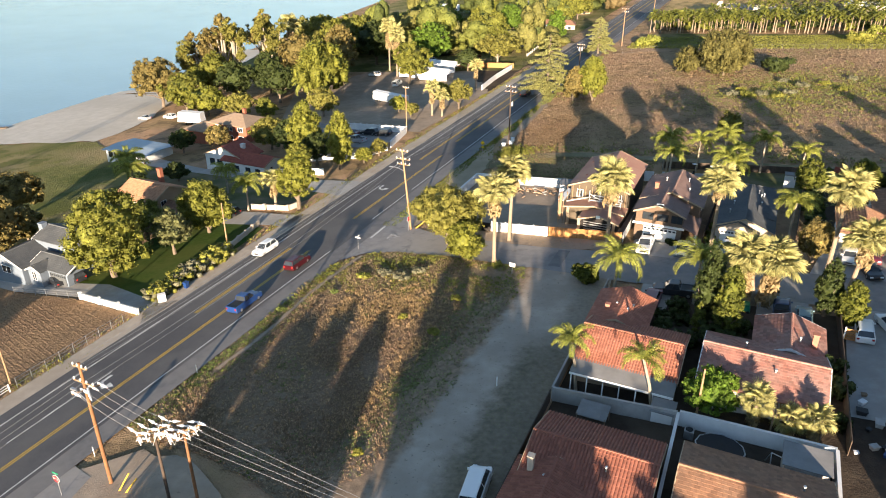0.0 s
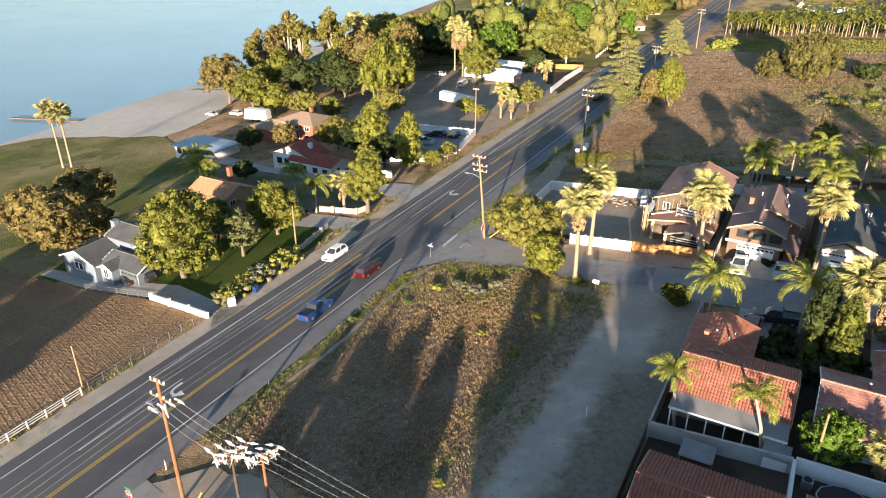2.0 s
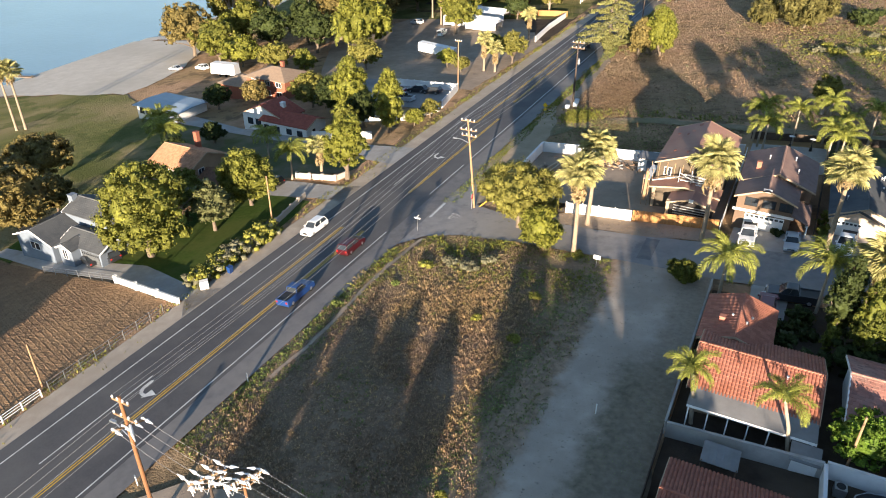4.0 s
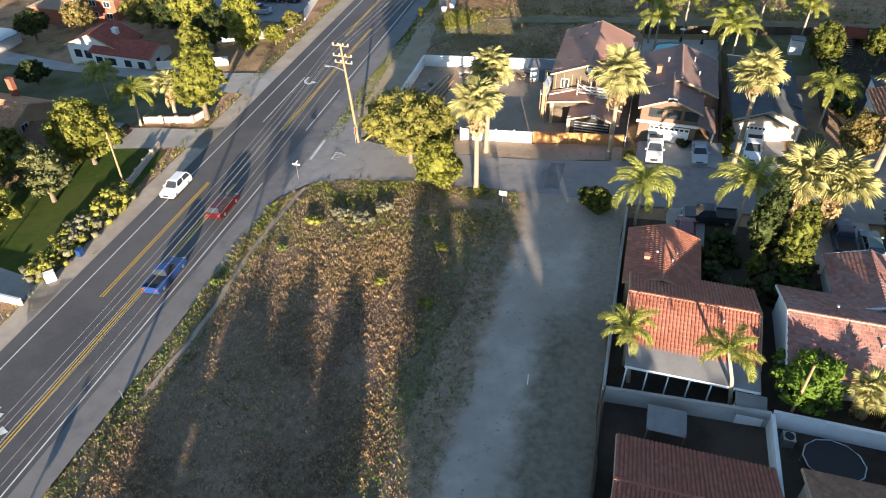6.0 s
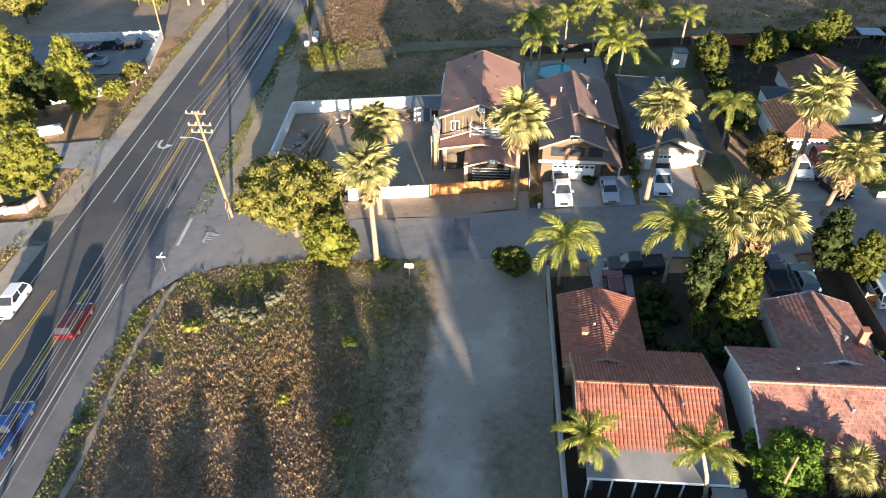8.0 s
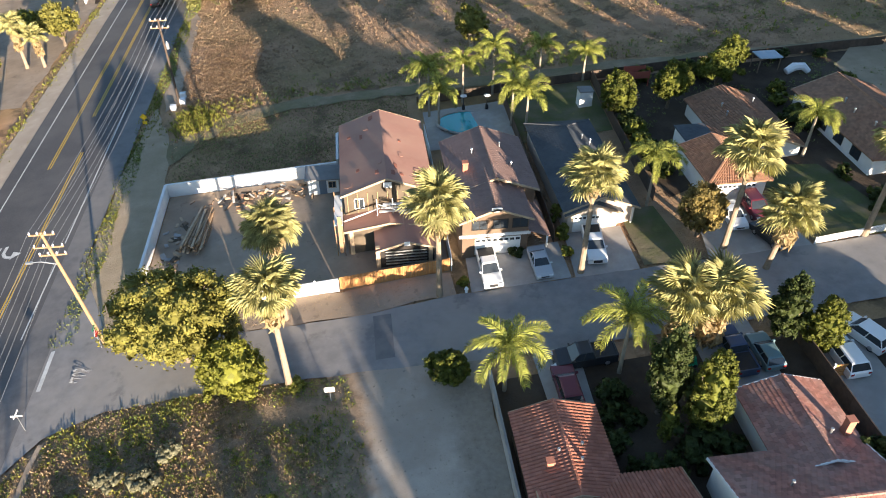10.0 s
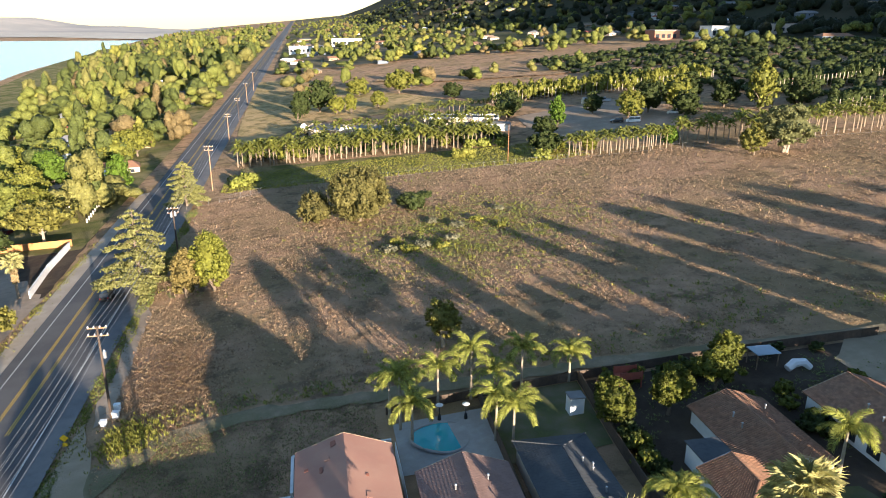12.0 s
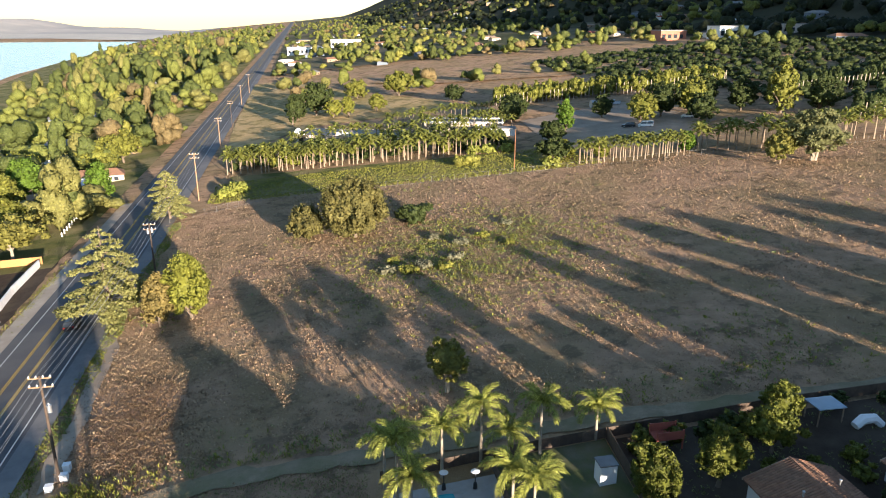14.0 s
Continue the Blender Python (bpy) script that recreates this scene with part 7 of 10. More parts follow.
# ---- lakeside lots ----
drape("tilled_field", [(-130, 20), (-130, 60), (-103.4, 60.2), (-92, 61.6), (-79.7, 60.4), (-78.6, 41), (-78.6, 20)], M["plough"], 0.03, 0.15, "tilled brown soil with faint furrows", "field", seed=41)
rows_g = Geo()
for k in range(74):
    # ridges run across the lot, slanting to the road
    pts = []
    for j in range(9):
        x = -127 + j * 6.0
        pts.append((x, 20.5 + k * 0.78 - 0.30 * (x + 100), 0.0))
    pts = [(x, y) for x, y, _ in pts if 21 < y < 59.5]
    for (x0, y0), (x1, y1) in zip(pts[:-1], pts[1:]):
        rows_g.add([(x0, y0 - 0.2, G(x0, y0) + 0.02), (x0, y0, G(x0, y0) + 0.05), (x0, y0 + 0.2, G(x0, y0) + 0.02), (x1, y1 - 0.2, G(x1, y1) + 0.02), (x1, y1, G(x1, y1) + 0.05), (x1, y1 + 0.2, G(x1, y1) + 0.02)], [(0, 3, 4, 1), (1, 4, 5, 2)])
tagged(ob_of("furrows", rows_g, M["plough"]), "low soil furrows across the tilled field", "furrows", kind="stuff")
drape("lawn", [(-96, 63), (-79, 63.5), (-78.2, 80), (-79.5, 93), (-98, 95), (-98, 75)], M["lawn"], 0.03, 0.2, "green front lawn under the large tree", "lawn", seed=42)
drape("lawn", [(-140, 60.5), (-112.5, 60.5), (-113, 80), (-124, 92), (-140, 92)], M["lawn"], 0.03, 0.2, "green lawn beside the grey house", "lawn", seed=43)
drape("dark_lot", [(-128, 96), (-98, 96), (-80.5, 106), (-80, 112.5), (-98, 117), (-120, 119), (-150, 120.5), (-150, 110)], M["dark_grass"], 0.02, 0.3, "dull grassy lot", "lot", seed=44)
drape("lane_drive", [(-79, 113), (-79, 119), (-98, 118.6), (-120, 121.0), (-140, 126), (-146, 130), (-146, 126), (-140, 120.8), (-122, 118.2), (-98, 115.5)], M["concrete"], 0.06, 0.05, "long pale concrete drive to the lakeside houses", "driveway", seed=45)
drape("driveway", [(-118, 61.2), (-118, 63.5), (-104, 64.2), (-90, 67), (-77.0, 64.5), (-74.4, 66), (-74.4, 58.5), (-77, 61.6), (-92, 62.2), (-104, 60.6)], M["concrete"], 0.05, 0.02, "pale concrete driveway of the grey house", "driveway", seed=46)
drape("driveway", [(-98, 91.5), (-98, 98), (-86, 99.5), (-80, 99.5), (-74.4, 101), (-74.4, 94.5), (-80, 94.2)], M["concrete"], 0.05, 0.02, "concrete driveway behind the low wall", "driveway", seed=47)
drape("driveway", [(-82, 112), (-74.3, 111), (-74.3, 119.5), (-82, 119)], M["concrete"], 0.07, 0.02, "concrete driveway apron", "driveway", seed=48)
drape("parking_lot", [(-120, 152), (-97, 143), (-84, 142), (-82.8, 156), (-100, 160), (-120, 164)], M["asphalt_old"], 0.04, 0.05, "grey asphalt parking lot", "parking lot", seed=49)
drape("yard_dirt", [(-128, 162), (-80, 157), (-79, 205), (-92, 240), (-140, 240), (-150, 200)], M["dirt"], 0.02, 0.3, "bare dirt yard between trees", "yard", seed=50)
drape("far_dirt", [(-100, 240), (-82, 204), (-79, 204), (-82.6, 290), (-100, 330), (-150, 330), (-150, 250)], M["dark_soil"], 0.03, 0.3, "yard soil darkened for shade", "yard", seed=51)

GH = thing("house", "pale grey house with charcoal roof, chimney and garage", "house", Matrix.Translation((-103.0, 69.0, -10.6)))
block(GH, -5.2, -0.4, 6.2, 5.6, 4.9, 0.42, "x", "siding_grey", "shingle_grey", "flat", fascia="trim_white", over=0.35)
block(GH, -9.6, -6.2, -1.6, 1.2, 2.7, 0.4, "y", "siding_grey", "shingle_grey", "flat", fascia="trim_white", over=0.35)
block(GH, -1.4, -4.6, 6.8, 0.4, 2.7, 0.42, "x", "siding_grey", "shingle_grey", "flat", fascia="trim_white", over=0.35)
block(GH, -0.4, -6.0, 2.4, -3.6, 2.7, 0.5, "y", "siding_grey", "shingle_grey", "flat", fascia="trim_white", over=0.3)
chimney(GH, -5.6, 1.8, 0, 6.6, 1.0, "siding_grey")
garage_door(GH, 4.6, -4.62, 0, 3.6, 2.1, 4, 4, "shingle_grey")
window_part(GH, 0.9, -6.0, 0.9, 0.9, 1.5, "-y", M["trim_white"])
window_part(GH, 5.2, -0.4, 3.3, 1.8, 1.0, "-y", M["trim_white"])
window_part(GH, 2.4, -0.4, 3.3, 1.2, 1.0, "-y", M["trim_white"])
window_part(GH, -5.6, -6.2, 0.9, 2.0, 1.2, "-y", M["trim_white"])
car(-105.6, 65.2, 90, "suv", "black", "black suv parked by the grey house", lift=0.06)
car(-99.6, 64.8, 75, "sedan", "black", "black car parked at the driveway", lift=0.06)
car(-97.6, 66.6, 80, "suv", "black", "dark car parked at the garage", lift=0.06)
wall_run("low_wall", [(-90.6, 62.0), (-77.0, 60.8)], 0.95, 0.2, "stucco_white", "low cream wall with pillars along the driveway", cap=0.08, panel=4.4, pillar=0.45)
wall_run("low_wall", [(-79.2, 81.6), (-81.6, 94.2)], 0.9, 0.2, "stucco_pink", "low cream roadside wall with pillars", cap=0.08, panel=2.6, pillar=0.4)
wall_run("low_wall", [(-88.6, 101.0), (-80.6, 101.8), (-79.6, 104.5)], 0.9, 0.2, "stucco_pink", "low cream wall with square pillars", cap=0.08, panel=2.6, pillar=0.45)
wall_run("gate_pillar", [(-77.0, 64.6), (-76.2, 65.4)], 1.2, 0.5, "stucco_white", "cream gate pillars at the driveway", "pillar", cap=0.1, panel=0.6)
rail_fence("rail_fence", [(-77.6, 18), (-77.8, 41)], 1.1, "vinyl", "white rail fence along the road", 0.12, 2.4, (0.35, 0.65, 0.95))
rail_fence("wire_fence", [(-77.8, 42), (-77.6, 58.5)], 1.4, "galv", "thin steel wire fence along the verge", 0.06, 2.2, (0.3, 0.6, 0.95))
rail_fence("wire_fence", [(-104, 60.2), (-91, 62.0)], 1.2, "galv", "thin chain-link fence by the tilled soil", 0.06, 2.2, (0.3, 0.6, 0.95))
for k in range(25):
    shrub("hedge_plant", -78.4 + 0.3 * math.sin(k * 2.1), 65.0 + k * 0.68, 2.0 + 0.35 * math.sin(k * 1.7), 3.1, "weed_yellow" if k % 3 else "weed_grey", 750, 0.12, 100 + k % 4, "yellow-green roadside hedge plant", group="roadside hedge", key=("hedge", k % 4, k % 3 > 0))
bin_ = thing("waste_bin", "blue plastic wheeled bin by the hedge", "bin", Matrix.Translation((-76.2, 69.6, G(-76.2, 69.6))))
part("tub", Geo().hexa([(-0.25, -0.28, 0.05), (0.25, -0.28, 0.05), (0.25, 0.28, 0.05), (-0.25, 0.28, 0.05)], [(-0.32, -0.36, 1.0), (0.32, -0.36, 1.0), (0.32, 0.36, 1.0), (-0.32, 0.36, 1.0)]), M["car_blue"], bin_)
part("lid", Geo().box(-0.34, -0.38, 1.0, 0.34, 0.38, 1.08), M["car_blue"], bin_)

OH = thing("house", "two-storey house with orange-brown hipped tile roof", "house", Matrix.Translation((-106, 92.8, -10.6)))
block(OH, -5.0, -4.4, 4.2, 4.4, 5.0, 0.42, "x", "stucco_tan", "tile_tan", "barrel", fascia="trim_tan", hip=(0, 0))
block(OH, -0.6, -7.0, 3.9, -4.5, 3.2, 0.4, "y", "stucco_tan", "tile_tan", "barrel", fascia="trim_tan")
window_part(OH, 4.2, -1.6, 3.2, 1.3, 1.1, "+x", M["trim_white"])
block(OH, 3.0, -3.6, 10.6, 3.0, 2.7, 0.38, "x", "stucco_tan", "tile_brown", "flat", fascia="trim_tan", hip=(0, 1))
chimney(OH, -1.5, 4.0, 3, 8.2, 0.8, "brick_red")
for x in (-3, 0, 2.6):
    window_part(OH, x, -4.4, 3.1, 1.3, 1.1, "-y", M["trim_white"])
car(-91.0, 96.8, 90, "suv", "black", "black car on the driveway behind the wall", lift=0.06)

WH = thing("house", "white single-storey house with red tile roof", "house", Matrix.Translation((-109.5, 124.2, -11.3)))
block(WH, -9.2, -3.0, 2.0, 4.0, 3.2, 0.42, "y", "stucco_white", "roof_red", "flat", fascia="trim_tan", hip=(0, 0), over=0.35)
block(WH, -3.0, -4.4, 9.0, 2.4, 3.0, 0.36, "x", "stucco_white", "roof_red", "flat", fascia="trim_tan", over=0.4)
chimney(WH, -1.0, 1.0, 2.5, 5.4, 0.9, "stucco_white")
for x in (-7.2, -5.0):
    window_part(WH, x, -3.0, 0.9, 1.3, 1.3, "-y", M["dark_open"])
for x in (-1.6, 1.2, 4.4, 7.2):
    window_part(WH, x, -4.4, 0.9, 1.2, 1.1, "-y", M["dark_open"])
part("door", Geo().box(-0.4, -4.46, 0, 0.5, -4.4, 2.05), M["tile_brown"], WH)
part("door", Geo().box(9.0, -2.4, 0, 9.06, -1.4, 2.05), M["dark_open"], WH)
wall_run("low_wall", [(-99, 119.6), (-86, 122.4)], 1.4, 0.2, "stucco_white", "white garden wall beside the white house", panel=3)

BR = thing("house", "two-storey red brick house with tan hipped roof", "house", Matrix.Translation((-129.5, 146.5, -12.9)))
block(BR, -6.0, -4.5, 6.0, 5.0, 5.2, 0.36, "x", "brick_red", "shingle_tan", "plain", fascia="trim_tan", hip=(1, 1), over=0.6)
block(BR, -14.0, -6.5, -5.0, 2.0, 2.8, 0.34, "x", "brick_red", "shingle_tan", "plain", fascia="trim_tan", hip=(1, 0), over=0.5)
for x in (-3.5, 0.5, 4):
    window_part(BR, x, -4.5, 3.4, 1.5, 1.1, "-y", M["trim_white"])
    window_part(BR, x, -4.5, 0.9, 1.5, 1.2, "-y", M["trim_white"])
chimney(BR, 1.0, 1.5, 5, 8.0, 0.8, "brick_red")
BG = thing("house", "low white house with blue-grey flat metal roof", "house", Matrix.Translation((-146.0, 125.8, -14.4)))
block(BG, -6.4, -4.6, 7.0, 4.8, 2.7, 0.06, "x", "stucco_white", "roof_blue", "plain", over=0.7)
for k in range(6):
    window_part(BG, -4.8 + k * 2.0, -4.6, 0.8, 1.3, 1.4, "-y", M["dark_open"])
car(-140.5, 120.8, 60, "sedan", "silver", "blue-grey car on the drive", lift=0.06)
TR = thing("boat_trailer", "white covered trailer parked near the shore", "trailer", pose(-158.5, 158.5, G(-158.5, 158.5), 0, 0, 10))
part("box", Geo().hexa([(-4, -1.5, 0.7), (4, -1.5, 0.7), (4, 1.5, 0.7), (-4, 1.5, 0.7)], [(-3.6, -1.3, 3.7), (3.8, -1.3, 3.7), (3.8, 1.3, 3.7), (-3.6, 1.3, 3.7)]), M["trim_white"], TR)
for x in (-1, 1):
    for y in (-1.4, 1.4):
        part("wheel", Geo().tube([(x, y - 0.1, 0.4), (x, y + 0.1, 0.4)], 0.4, 12), M["rubber"], TR)
part("hitch", Geo().tube([(4, 0, 0.6), (5.6, 0, 0.5)], 0.08, 6), M["galv"], TR)
car(-172, 163, 80, "suv", "white", "white car parked on the beach", lift=0.1)
car(-181, 161, 85, "sedan", "silver", "grey car parked on the beach", lift=0.1)
dock = thing("dock", "narrow wooden dock reaching into the lake", "dock", pose(-239, 141.5, LAKE_Z, 0, 0, 20))
part("deck", Geo().box(-14, -0.8, 0.5, 12, 0.8, 0.62), M["wood"], dock)
for k in range(7):
    part("pile", Geo().tube([(-13 + k * 4, 0.7, -2), (-13 + k * 4, 0.7, 0.9)], 0.12, 6), M["wood"], dock)

# parking lot, trailer and tents
wall_run("white_wall", [(-104, 158.4), (-83.2, 156.2), (-80.8, 143.5)], 1.6, 0.2, "block_white", "white panel wall round the parking lot", panel=2.2, pillar=0.2)
wall_run("low_wall", [(-97, 130.0), (-84, 134.6), (-80.5, 141.5)], 1.3, 0.2, "stucco_white", "low cream wall by the parking lot", panel=2.4, pillar=0.3)
for i, (x, y, c, k) in enumerate(((-97.5, 152.5, "maroon", "sedan"), (-92.6, 153.6, "black", "suv"), (-88.4, 153.2, "black", "suv"), (-92.5, 146.8, "silver", "pickup"), (-98, 147, "navy", "sedan"))):
    car(x, y, 90 if i < 3 else 80, k, c, {"maroon": "dark red car in the parking lot", "black": "black suv in the parking lot", "silver": "silver pickup in the parking lot", "navy": "dark blue car in the parking lot"}[c], lift=0.05)
tl = thing("box_trailer", "long white box trailer standing in the yard", "trailer", pose(-104, 185.4, G(-104, 185.4) + 0.2, 0, 5, 3))
part("box", Geo().box(-5.4, -1.25, 0.9, 5.4, 1.25, 3.3), M["trim_white"], tl)
for x in (-4.2, -3.2, 3.6):
    for y in (-1.1, 1.1):
        part("wheel", Geo().tube([(x, y - 0.12, 0.42), (x, y + 0.12, 0.42)], 0.42, 12), M["rubber"], tl)
for x, y, w in ((-106, 222, 11), (-110, 236, 13), (-118, 228, 9)):
    tn = thing("tent_canopy", "white canvas canopy with a peaked roof", "canopy", Matrix.Translation((x, y, G(x, y))), "white canopies")
    part("roof", Geo().hexa([(-w / 2, -3, 2.6), (w / 2, -3, 2.6), (w / 2, 3, 2.6), (-w / 2, 3, 2.6)], [(-w / 2 + 0.6, -0.2, 4.0), (w / 2 - 0.6, -0.2, 4.0), (w / 2 - 0.6, 0.2, 4.0), (-w / 2 + 0.6, 0.2, 4.0)]), M["vinyl"], tn)
    for px in (-w / 2 + 0.3, w / 2 - 0.3):
        for py in (-2.8, 2.8):
            part("post", Geo().box(px - 0.06, py - 0.06, -0.6, px + 0.06, py + 0.06, 2.65), M["galv"], tn)
    part("side_panel", Geo().box(-w / 2 + 0.2, -2.9, 0.1, w / 2 - 0.2, -2.85, 2.6), M["vinyl"], tn)
car(-134, 228, 80, "suv", "white", "white car among the yards", lift=0.05)
car(-116, 212, 10, "van", "white", "white van in the dirt yard", lift=0.05)
car(-124, 256, 60, "sedan", "white", "white car among the trees", lift=0.05)
car(-108, 262, 60, "pickup", "red", "red pickup truck among the trees", lift=0.05)
wall_run("white_wall", [(-82.0, 205), (-83.6, 221), (-84.0, 238)], 1.6, 0.25, "block_white", "white roadside wall in stepped lengths", panel=8, cap=0.05, step=True)
wall_run("board_fence", [(-84, 240), (-110, 244)], 1.8, 0.08, "cedar", "orange-brown board fence beside a yard", "fence", cap=0)
rail_fence("post_fence", [(-86.5, 262), (-89.5, 300)], 1.2, "stucco_white", "white posts along the road", 0.25, 3.0, (0.5,))

